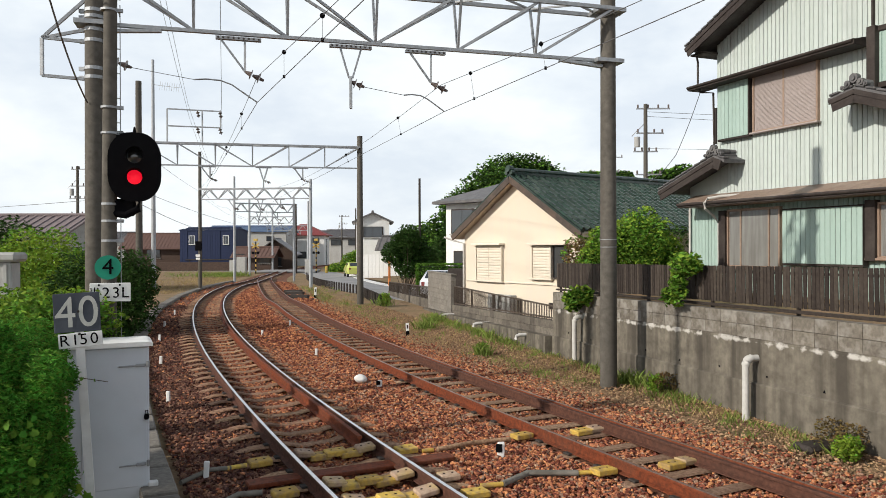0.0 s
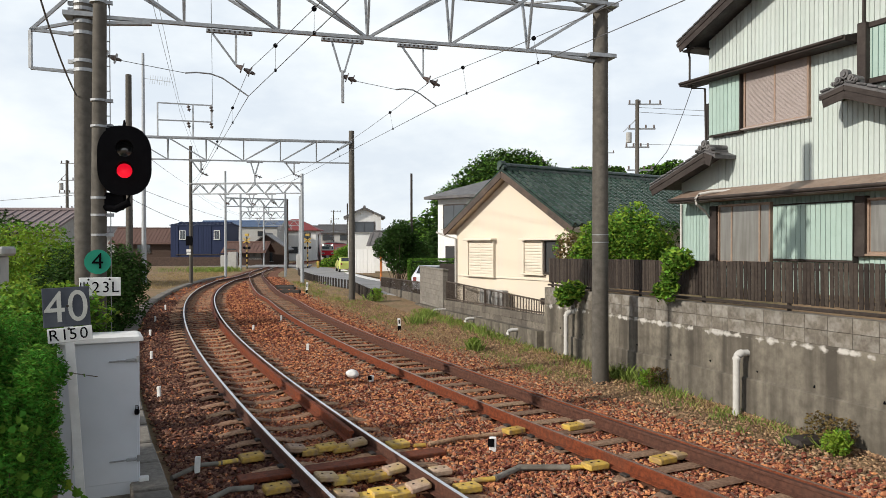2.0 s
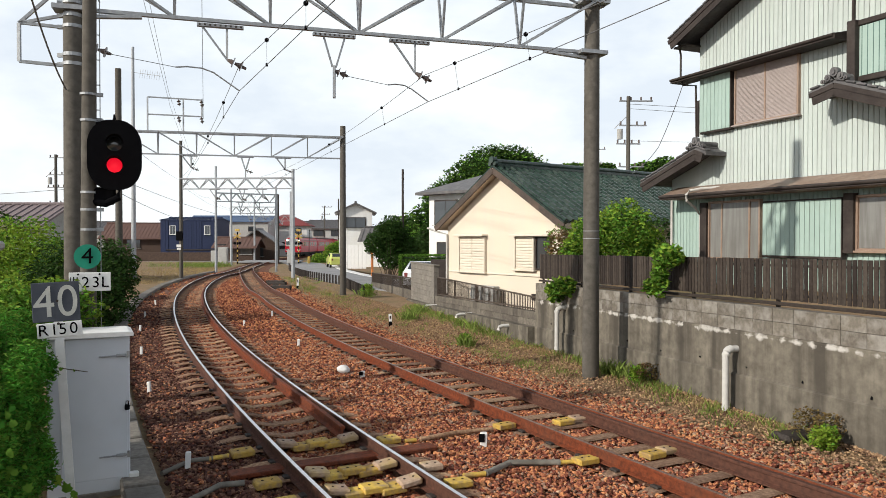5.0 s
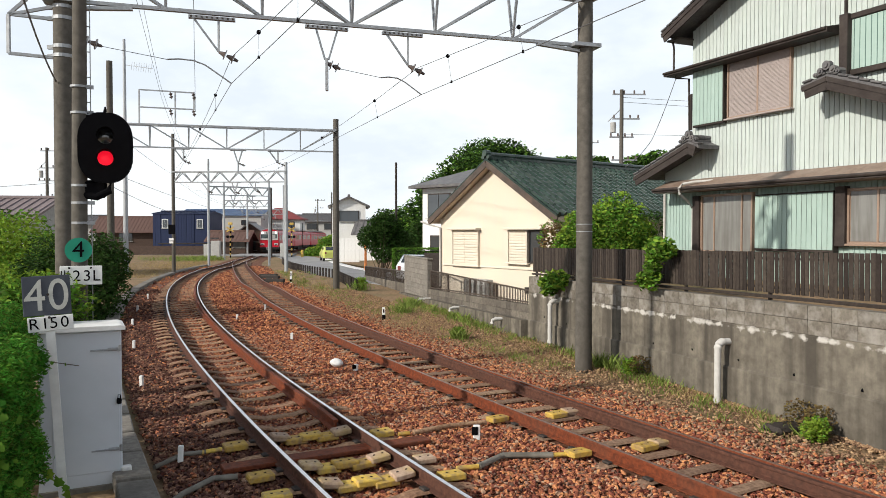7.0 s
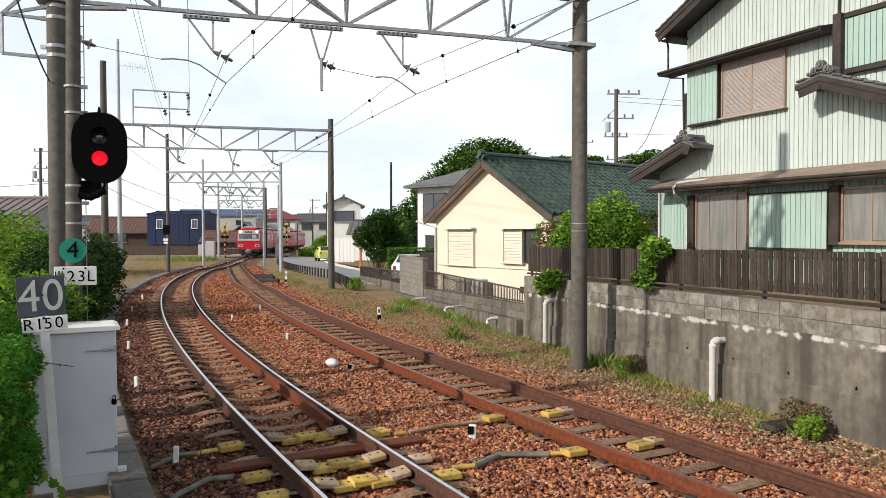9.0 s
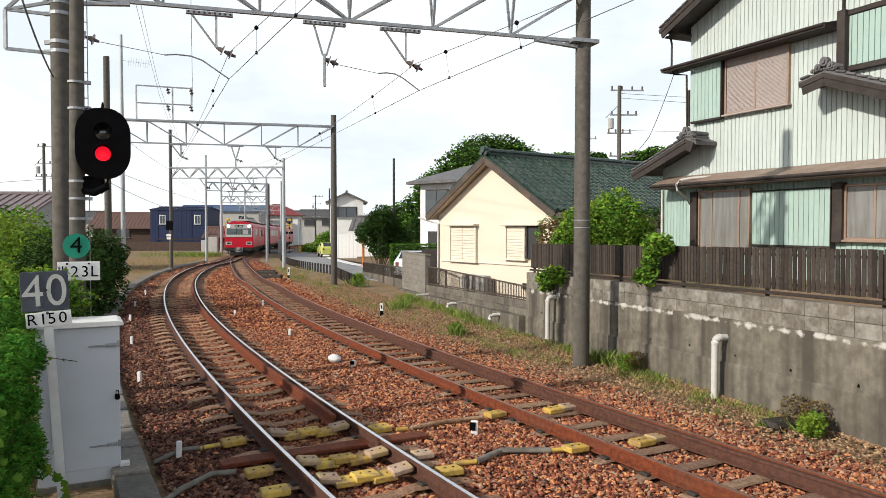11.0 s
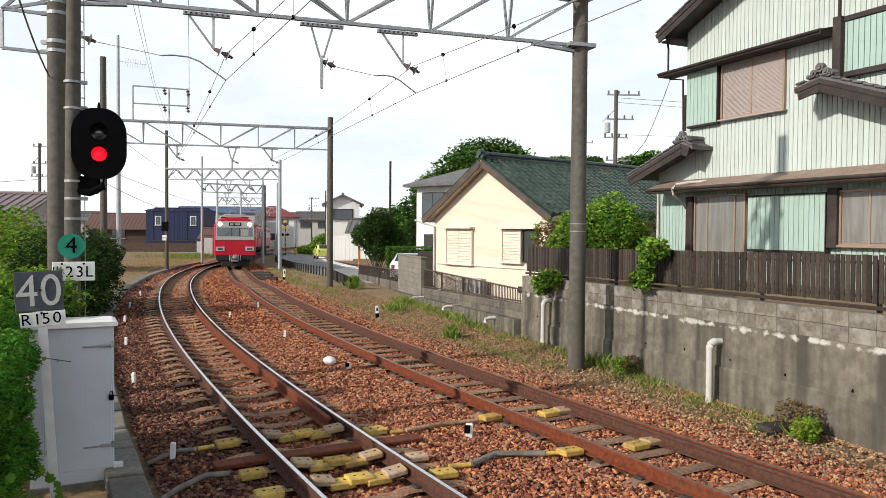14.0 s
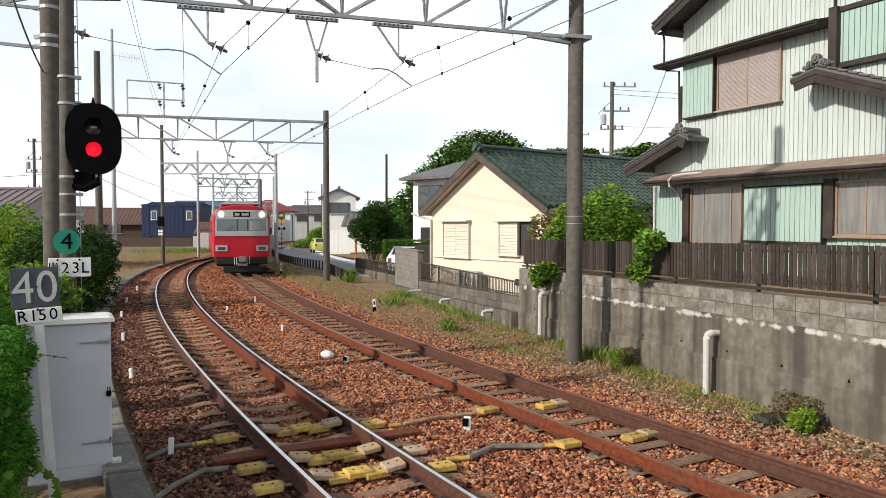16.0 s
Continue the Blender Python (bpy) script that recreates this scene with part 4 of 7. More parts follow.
# ---- the cream bungalow ----
def make_bungalow():
    h = thing("house", "cream single-storey house with a dark green tiled gable roof", "house", heading(0.34, 27.5, 0, -54.56))
    ax, az, k = 3.68, 4.96, 0.60
    def rz(s):
        return az - k * abs(s - ax)
    part("wall", Geo().prism([(0.78, -0.4), (6.55, -0.4), (6.55, rz(6.55) - 0.18), (ax, az - 0.18), (0.78, rz(0.78) - 0.18)], 10.5), CREAM, h)
    roof = part("roof", Geo().box((ax, 5.24, az + 0.05), (0.22, 11.06, 0.2), bevel=0.03), TILE_GREEN, h, "dark green glazed tile roof")
    y0, y1 = -0.32, 10.8
    for sgn in (-1, 1):
        e = 3.22
        poly = [(ax, az), (ax + sgn * e, az - k * e), (ax + sgn * e, az - k * e - 0.13), (ax, az - 0.13)]
        part("roof_board", Geo().prism(poly if sgn < 0 else poly[::-1], y1 - y0), SOFFIT, roof, m=pose(0, y0, 0))
        part("barge_board", Geo().span((ax, y0 - 0.02, az - 0.10), (ax + sgn * e, y0 - 0.02, az - k * e - 0.08), 0.20, 0.05, up=(0, 1, 0)), BARGE, roof)
        part("verge", Geo().span((ax, y0 + 0.05, az + 0.045), (ax + sgn * e, y0 + 0.05, az - k * e + 0.045), 0.07, 0.16, up=(0, 1, 0)), TILE_GREEN, roof)
    # pan tiles on the sunny and the shaded slope
    g = Geo()
    w, ln = 0.285, 0.275
    prof = [(-0.145, 0.03), (-0.10, 0.10), (-0.045, 0.10), (0.0, 0.02), (0.06, -0.015), (0.12, 0.005), (0.145, 0.03)]
    for (xa, za), (xb, zb) in zip(prof[:-1], prof[1:]):
        g.add([(0, xa, za), (ln + 0.03, xa, za + 0.03), (ln + 0.03, xb, zb + 0.03), (0, xb, zb)], [(0, 1, 2, 3)])
        g.add([(ln + 0.03, xa, za + 0.03), (ln + 0.03, xa, za - 0.04), (ln + 0.03, xb, zb - 0.04), (ln + 0.03, xb, zb + 0.03)], [(0, 1, 2, 3)])
    tm = g.mesh("roof_tile", TILE_GREEN)
    rest = Geo()
    tilt = math.degrees(math.atan(k))
    n_c = 13
    cnt = 0
    for side in (1, -1):
        for j in range(39):
            for c in range(n_c):
                u = c * ln * 1.0
                x = ax + side * (0.06 + u * math.cos(radians(tilt)))
                z = az + 0.02 - (0.06 + u * math.cos(radians(tilt))) * k
                m = pose(x, y0 + 0.2 + j * w, z) @ pose(0, 0, 0, 0, tilt if side > 0 else 180 - tilt, 0)
                if side < 0:
                    m = pose(x, y0 + 0.2 + j * w, z, 0, 0, 180) @ pose(0, 0, 0, 0, tilt, 0)
                if side > 0 and cnt < 300:
                    part("roof_tile", tm, TILE_GREEN, roof, m=m)
                    cnt += 1
                else:
                    rest.add([m @ Vector(p) for p in g.v], g.f)
    tagged(part("tile_field", rest, TILE_GREEN, roof), kind="stuff")
    rt = Geo().tube([(0, -0.15, 0), (0, 0.15, 0)], 0.10, 10).mesh("ridge_tile", TILE_GREEN)
    for j in range(38):
        part("ridge_tile", rt, TILE_GREEN, roof, m=pose(ax, y0 + 0.15 + j * 0.3, az + 0.19))
    part("ridge_ornament", Geo().tube([(ax, y0 - 0.1, az + 0.24), (ax, y0 + 0.1, az + 0.24)], 0.11, 14).tube([(ax - 0.12, y0 - 0.06, az + 0.12), (ax - 0.12, y0 + 0.06, az + 0.12)], 0.075, 12).tube([(ax + 0.12, y0 - 0.06, az + 0.12), (ax + 0.12, y0 + 0.06, az + 0.12)], 0.075, 12), TILE_GREEN, roof)
    # shuttered windows
    for s0, s1, z0, z1 in ((1.52, 2.98, 1.46, 2.66), (4.45, 5.38, 1.62, 2.66)):
        sh = part("shuttered_window", Geo().box(((s0 + s1) / 2, 0.0, (z0 + z1) / 2), (s1 - s0, 0.12, z1 - z0), bevel=0.01), CREAM2, h, "closed cream roller shutter window")
        n = int((z1 - z0 - 0.1) / 0.09)
        sl = Geo().box((0, 0, 0), ((s1 - s0 - 0.12) / (2 if s1 - s0 > 1.2 else 1) - 0.02, 0.03, 0.075), bevel=0.012).mesh("slat", CREAM2)
        for i in range(n):
            for a in ((-1, 1) if s1 - s0 > 1.2 else (0,)):
                part("slat", sl, CREAM2, sh, m=pose((s0 + s1) / 2 + a * (s1 - s0 - 0.12) / 4, -0.065, z0 + 0.1 + i * 0.09))
        for a in (s0 + 0.03, s1 - 0.03):
            part("guide", Geo().box((a, -0.075, (z0 + z1) / 2), (0.06, 0.06, z1 - z0), bevel=0.008), CREAM2, sh)
        part("hood", Geo().box(((s0 + s1) / 2 - (0 if s0 < 2 else -0.35), -0.12, z1 + 0.05), (s1 - s0 + (0.12 if s0 < 2 else 0.8), 0.26, 0.07), bevel=0.01), CREAM2, sh)
        part("sill", Geo().box(((s0 + s1) / 2, -0.08, z0 - 0.03), (s1 - s0 + 0.1, 0.12, 0.06), bevel=0.01), CREAM2, sh)
    window(h, 5.42, 6.1, 1.62, 2.66, -0.03, DARKTRIM, None, 1)
    part("string_course", Geo().box((3.5, -0.02, 1.42), (5.2, 0.05, 0.05), bevel=0.008), CREAM2, h)
    part("downpipe", Geo().tube([(0.2, -0.5, 2.98), (0.55, -0.3, 2.85), (0.80, -0.06, 2.75), (0.80, -0.06, 0.6)], 0.035, 8), PVC, h)
    part("vent", Geo().box((5.4, -0.02, 0.75), (0.35, 0.04, 0.2)), DARKTRIM, h)
    # air conditioner units outside
    for s in (2.95, 3.6):
        u = thing("air_conditioner_unit", "pale grey outdoor air conditioner unit by the cream wall", "air conditioner", heading(0.34, 27.5, 0, -54.56), group="air conditioner units")
        part("case", Geo().box((s, -0.32, 0.72), (0.55, 0.28, 0.6), bevel=0.02), GREYWALL, u)
        part("fan_grille", Geo().tube([(s - 0.06, -0.48, 0.72), (s - 0.06, -0.455, 0.72)], 0.21, 16), GREYWALL, u)
        part("stand", Geo().box((s, -0.32, 0.2), (0.6, 0.34, 0.5), bevel=0.02), CONCRETE, u)


# ---- overhead line ----
def pole(x, y, top, r0, r1, label, mat=POLE, bands=(), name="line_pole", base=None):
    b = grade(y) - 0.3 if base is None else base
    p = thing(name, label, "pole", pose(x, y, 0), group="line poles")
    part("shaft", Geo().tube([(0, 0, b + (top - b) * i / 6) for i in range(7)], r0, 20, r1), mat, p, smooth=True)
    for z in bands:
        rr = r0 + (r1 - r0) * (z - b) / (top - b)
        part("band", Geo().tube([(0, 0, z - 0.026), (0, 0, z + 0.026)], rr + 0.009, 20).box((rr + 0.05, 0, z), (0.09, 0.05, 0.06)).box((-rr - 0.05, 0, z), (0.09, 0.05, 0.06)), STEEL, p, "galvanised clamp band")
    return p


def truss(a, b, za, zb, panels, label, half=0.24, w=0.055, lattice=True):
    """A portal beam: one bottom chord, two top chords, laced."""
    t = thing("portal_beam", label, "beam", group="portal beams")
    a, b = Vector((*a, 0)), Vector((*b, 0))
    d = b - a
    u = d.normalized()
    s = Vector((u.y, -u.x, 0))
    part("bottom_chord", Geo().span(a + Vector((0, 0, za)), b + Vector((0, 0, za)), w * 1.3, w), STEEL, t)
    for k in (-1, 1):
        part("top_chord", Geo().span(a + s * half * k + Vector((0, 0, zb)), b + s * half * k + Vector((0, 0, zb)), w, w * 1.2), STEEL, t)
    for i in range(panels + 1):
        q = a + d * (i / panels)
        if 0 < i < panels and lattice:
            for k in (-1, 1):
                part("post", Geo().span(q + Vector((0, 0, za)), q + s * half * k + Vector((0, 0, zb)), w * 0.75), STEEL, t)
        if i < panels:
            q2 = a + d * ((i + 1) / panels)
            lo, hi = (q2, q) if (i < panels / 2 if lattice else i % 2) else (q, q2)
            for k in (-1, 1):
                part("diagonal", Geo().span(lo + Vector((0, 0, za)), hi + s * half * k + Vector((0, 0, zb)), w * 0.8), STEEL, t)
            if lattice:
                for j in range(2):
                    m1, m2 = q + (q2 - q) * (j / 2), q + (q2 - q) * ((j + 1) / 2)
                    part("lacing", Geo().span(m1 + s * half * (1 if j else -1) + Vector((0, 0, zb)), m2 + s * half * (-1 if j else 1) + Vector((0, 0, zb)), w * 0.6), STEEL, t)
    return t, a, b, u


def insulator(geo, a, b):
    """Two sheds on a short rod."""
    a, b = Vector(a), Vector(b)
    d = (b - a)
    for f0, f1, r0, r1 in ((0.0, 0.30, 0.02, 0.045), (0.30, 0.34, 0.085, 0.085), (0.40, 0.72, 0.02, 0.05), (0.72, 0.76, 0.085, 0.085), (0.78, 1.0, 0.03, 0.02)):
        geo.tube([a + d * f0, a + d * f1], r0, 10, r1)
    return geo


def hanger(t, base, u, kind, drop=0.58, w=0.03):
    """Plate, two struts and, at their foot, an insulator. base: the point under the chord."""
    b = Vector(base)
    hg = part("hanger", Geo().span(b - u * 0.36 - Vector((0, 0, 0.05)), b + u * 0.36 - Vector((0, 0, 0.05)), 0.09, 0.05), STEEL, t, "perforated steel hanger bracket")
    holes = Geo()
    for i in range(9):
        q = b - u * 0.32 + u * 0.08 * i - Vector((0, 0, 0.05))
        n = Vector((u.y, -u.x, 0))
        holes.span(q - n * 0.048, q + n * 0.048, 0.03)
    part("hole", holes, DARKTRIM, hg)
    if kind == "v":
        foot = b - Vector((0, 0, drop))
        for k in (-1, 1):
            part("strut", Geo().span(b + u * 0.18 * k - Vector((0, 0, 0.07)), foot + u * 0.03 * k, w), STEEL, hg)
        part("drop_bar", Geo().span(foot + Vector((0, 0, 0.02)), foot - Vector((0, 0, 0.52)), 0.10, 0.04), STEEL, hg)
        return foot - Vector((0, 0, 0.06))
    foot = b + u * 0.10 - Vector((0, 0, drop))
    part("strut", Geo().span(b - u * 0.28 - Vector((0, 0, 0.07)), foot, w), STEEL, hg)
    part("strut", Geo().span(b + u * 0.10 - Vector((0, 0, 0.07)), foot, w), STEEL, hg)
    return foot


def make_portal_one():
    pole(-5.42, 11.45, 9.0, 0.155, 0.13, "tall round concrete line pole with steel clamp bands", bands=(5.28, 5.42, 5.85, 6.02, 6.12, 6.22, 6.32, 6.62, 7.0))
    pole(3.13, 13.9, 8.1, 0.160, 0.136, "tall round concrete line pole beside the retaining wall", bands=(6.12, 7.02))
    for z in (2.62, 2.76):
        part("strap", Geo().tube([(3.13, 13.9, z - 0.007), (3.13, 13.9, z + 0.007)], 0.158, 20), STEEL, bpy.data.objects["line_pole.001"], m=pose(-3.13, -13.9, 0))
    t, a, b, u = truss((-5.44, 11.45), (3.13, 13.9), 6.13, 7.06, 6, "grey galvanised steel lattice portal beam over both tracks")
    for e, o in ((a, u), (b, -u)):
        part("end_bracket", Geo().span(e + Vector((0, 0, 6.02)) + o * 0.1, e + o * 1.0 + Vector((0, 0, 6.09)), 0.09, 0.05), STEEL, t)
        part("end_plate", Geo().span(e - o * 0.25 + Vector((0, 0, 6.12)), e + o * 0.3 + Vector((0, 0, 6.12)), 0.34, 0.07), STEEL, t)
        part("end_plate", Geo().span(e - o * 0.25 + Vector((0, 0, 7.05)), e + o * 0.3 + Vector((0, 0, 7.05)), 0.5, 0.07), STEEL, t)
    def at(f, z=6.10):
        return a + (b - a) * f + Vector((0, 0, z))
    f1 = hanger(t, at(0.245), u, "k")
    f2 = hanger(t, at(0.452), u, "v")
    f3 = hanger(t, at(0.600), u, "k")
    for foot in (f1, f3):
        e = foot + u * 0.30 - Vector((0, 0, 0.13))
        part("insulator", insulator(Geo(), foot, e), INSUL, t, "brown porcelain insulator", smooth=True)
    # steady arms
    for start, hook in ((f2, Vector((0.03, 13.02, 5.03))), (Vector((-5.2, 11.5, 5.57)), Vector((-3.05, 12.1, 5.02)))):
        d = (hook - start)
        e = start + d * 0.14 - Vector((0, 0, 0.02))
        part("insulator", insulator(Geo(), start, e), INSUL, t, "brown porcelain insulator", smooth=True)
        k = Vector((start.x + d.x * 0.56, start.y + d.y * 0.56, start.z + d.z * 0.42))
        d = Vector((d.x, d.y, 0))
        part("stay_wire", Geo().tube([e, k], 0.005, 6), WIRE, t)
        part("steady_arm", Geo().tube([k, k + d * 0.08 + Vector((0, 0, 0.02)), k + d * 0.18 + Vector((0, 0, 0.01)), k + d * 0.26 - Vector((0, 0, 0.05)), hook], 0.012, 8), STEEL, t, smooth=True)
    # side frame on the left pole
    g = Geo()
    n = Vector((-0.96, -0.27, 0))
    c = Vector((-5.44, 11.45, 0))
    for p, q in (((0.0, 6.05), (0.72, 5.85)), ((0.72, 5.85), (0.72, 5.28)), ((0.0, 5.25), (0.72, 5.28)), ((0.0, 6.6), (0.72, 5.85)), ((0.0, 5.83), (0.72, 5.86))):
        g.span(c + n * p[0] + Vector((0, 0, p[1])), c + n * q[0] + Vector((0, 0, q[1])), 0.045)
    part("side_frame", g, STEEL, t, "galvanised angle-steel side frame on the pole")


def make_far_portals():
    specs = [((-13.65, 33.0), (-3.95, 35.0), 6.37, 7.36, 6, 10.1, 7.9, 0.16),
             ((-16.2, 49.0), (-8.68, 48.2), 5.82, 6.50, 12, 9.0, 7.1, 0.125),
             ((-17.6, 62.0), (-13.1, 64.5), 5.65, 6.35, 9, 8.6, 7.0, 0.11),
             ((-21.6, 82.0), (-16.6, 82.0), 5.3, 6.0, 9, 8.0, 7.5, 0.14),
             ((-24.6, 106.0), (-19.0, 106.0), 5.0, 5.7, 9, 8.0, 7.0, 0.14)]
    for k, (a, b, z0, z1, n, ta, tb, r) in enumerate(specs):
        far = k > 0
        pole(a[0], a[1], ta, r, r * 0.8, "round concrete line pole carrying a portal beam", POLE if k < 2 else STEEL_POLE)
        pole(b[0], b[1], tb, r, r * 0.8, "round line pole carrying a portal beam", STEEL_POLE if k else POLE)
        t, A, B, u = truss(a, b, z0, z1, n, "grey galvanised steel lattice portal beam farther down the line", 0.2, 0.07 if k else 0.06, lattice=(k == 0))
        for f in ((0.30, 0.55, 0.72) if k < 2 else (0.4, 0.7)):
            foot = hanger(t, A + (B - A) * f + Vector((0, 0, z0)), u, "v" if f in (0.55, 0.4) else "k", w=0.06)
            part("insulator", insulator(Geo(), foot, foot + u * 0.32 - Vector((0, 0, 0.12))), INSUL, t)
    # a feeder frame standing on the second portal
    f = thing("feeder_frame", "steel frame with insulators standing on a portal beam", "frame")
    base = Vector((-12.46, 33.25, 7.36))
    u = Vector((0.98, 0.2, 0))
    for p, q in (((0, 0), (0, 1.55)), ((1.52, 0), (1.52, 1.5)), ((0, 1.55), (2.32, 1.5)), ((0, 0.78), (2.32, 0.75)), ((2.32, 1.55), (2.32, 0.75))):
        part("bar", Geo().span(base + u * p[0] + Vector((0, 0, p[1])), base + u * q[0] + Vector((0, 0, q[1])), 0.055), STEEL, f)
    for s in (1.3, 2.28):
        for z in (1.5, 0.75):
            part("insulator", insulator(Geo(), base + u * s + Vector((0, 0, z)), base + u * (s + 0.1) + Vector((0, -0.1, z - 0.32))), INSUL, f)
    # slim poles: a tall grey steel one, and a dark one by the road
    pole(-19.7, 50.0, 15.4, 0.17, 0.09, "tall slender grey steel mast", STEEL_POLE)
    ar = thing("television_aerial", "thin many-barred television aerial on the tall mast", "aerial", pose(-19.7, 50.0, 13.7))
    part("boom", Geo().span((0.1, 0, 0), (1.9, -0.1, -0.25), 0.03), STEEL_POLE, ar)
    for i in range(9):
        q = Vector((0.5 + i * 0.16, -0.03, -0.06 - i * 0.022))
        part("element", Geo().span(q - Vector((0, 0.1, 0.3)), q + Vector((0, 0.1, 0.3)), 0.016), STEEL_POLE, ar)
    pole(-1.9, 60.0, 8.2, 0.10, 0.09, "thin dark wooden pole", DARKTRIM)
    pole(-18.4, 92.0, 8.0, 0.12, 0.10, "dark pole by the level crossing", IRON)
    pole(-17.6, 96.0, 8.6, 0.14, 0.12, "grey steel pole by the level crossing", STEEL_POLE)
    pole(-14.0, 118.0, 8.8, 0.13, 0.1, "distant dark utility pole", IRON)


def wire(name_label, path, r=0.008, sag=0.0):
    pts = []
    for p, q in zip(path[:-1], path[1:]):
        p, q = Vector(p), Vector(q)
        n = 10
        for i in range(n):
            t = i / n
            pts.append(p.lerp(q, t) - Vector((0, 0, sag * 4 * t * (1 - t))))
    pts.append(Vector(path[-1]))
    return solid("overhead_wire", Geo().tube(pts, r, 5), WIRE, name_label, "wire", group="overhead wires")


def make_wires():
    ys = [-14, 12.1, 34.0, 48.6, 63.0, 82.0, 106.0, 140.0]
    lx = [8.9, -3.05, -11.2, -14.3, -16.1, -19.0, -21.2, -22.0]
    con = [(x, y, 5.02 + grade(y)) for x, y in zip(lx, ys)]
    mes = [(x, y, 5.44 + grade(y)) for x, y in zip(lx, ys)]
    wire("black contact wire over the line", con[:6], 0.0058)
    wire("black messenger wire over the line", mes[:6], 0.005, 0.3)
    rx = [9.7, 0.03, -7.6, -11.5, -15.3, -19.0, -21.2, -22.0]
    ry = [-9.5, 13.02, 34.4, 48.4, 63.2, 82.0, 106.0, 140.0]
    con2 = [(x, y, 5.03 + grade(y)) for x, y in zip(rx, ry)]
    mes2 = [(x - 0.06, y, 5.50 + grade(y)) for x, y in zip(rx, ry)]
    wire("black contact wire over the line", con2, 0.0058)
    wire("black messenger wire over the line", mes2, 0.005, 0.3)
    # droppers with black clamps
    for c, m, fr in ((con, mes, (0.86, 0.93, 1.12, 1.3, 1.6)), (con2, mes2, (0.7, 0.86, 0.95, 1.12, 1.35, 1.7))):
        for f in fr:
            i, t = int(f), f - int(f)
            p, q = Vector(c[i]).lerp(Vector(c[i + 1]), t), Vector(m[i]).lerp(Vector(m[i + 1]), t) - Vector((0, 0, 1.2 * t * (1 - t)))
            d = thing("dropper", "thin dropper hanging the contact wire from the messenger", "wire", group="droppers")
            part("rod", Geo().tube([p, q], 0.0025, 5), WIRE, d)
            part("clamp", Geo().lathe([(0.012, -0.03), (0.028, -0.015), (0.032, 0.0), (0.028, 0.015), (0.012, 0.03)], 10, Matrix.Translation(q)), BLACK, d)
            part("foot", Geo().tube([p - Vector((0, 0, 0.02)), p + Vector((0, 0, 0.02))], 0.018, 6), BLACK, d)
    # feeders and service lines
    for path, r in (([(-2.7, 4.0, 8.9), (-11.5, 33.4, 8.5), (-15.5, 49.0, 7.6)], 0.006),
                    ([(-2.5, 4.0, 8.95), (-10.6, 30.6, 8.6), (-15.3, 49.0, 7.5)], 0.006),
                    ([(-4.0, 6.0, 6.7), (-4.8, 9.0, 5.66), (-5.46, 11.3, 4.87)], 0.012),
                    ([(-2.0, 6.5, 8.9), (-10.15, 33.8, 8.05)], 0.008),
                    ([(-5.3, 11.6, 4.6), (-16.1, 49.0, 6.3)], 0.006),
                    ([(-13.6, 33.0, 4.6), (-16.2, 49.0, 3.8), (-20.0, 62, 4.2)], 0.013),
                    ([(-13.6, 33.0, 5.2), (-17.6, 62.0, 4.6)], 0.012),
                    ([(-60, 80, 6.4), (-19.7, 50.0, 6.2)], 0.02),
                    ([(13.25, 48.0, 11.4), (40, 52, 11.2)], 0.014), ([(13.25, 48.0, 11.1), (40, 53, 10.8)], 0.014),
                    ([(13.25, 48.0, 9.0), (30, 51, 9.4)], 0.012), ([(13.25, 48.0, 7.2), (10.0, 36, 5.3)], 0.010),
                    ([(8.5, 24.0, 7.9), (8.1, 25.5, 5.8), (7.6, 27.0, 5.0)], 0.012)):
        wire("thin dark service wire", path, r, 0.1)


def make_utility_pole(x, y, top, label):
    p = thing("utility_pole", label, "pole", pose(x, y, 0), group="utility poles")
    part("shaft", Geo().tube([(0, 0, -1), (0, 0, top)], 0.17, 10, 0.12), POLE, p)
    for z, l, o in ((top - 0.3, 2.2, 0.5), (top - 1.9, 1.8, 0.3), (top - 3.1, 1.6, 0), (top - 4.6, 1.7, 0.2)):
        arm = part("crossarm", Geo().box((o, 0, z), (l, 0.09, 0.09), bevel=0.01), STEEL, p)
        for i in range(4):
            part("insulator", Geo().tube([(o - l / 2 + 0.1 + i * (l - 0.2) / 3, 0, z + 0.04), (o - l / 2 + 0.1 + i * (l - 0.2) / 3, 0, z + 0.26)], 0.06, 8), INSUL, arm)
    part("transformer", Geo().tube([(-0.55, 0, top - 2.8), (-0.55, 0, top - 2.15)], 0.19, 12), GREYWALL, p)
    part("stay", Geo().tube([(-0.9, 0, top - 2.1), (0, 0, top - 1.2)], 0.03, 6), STEEL, p)


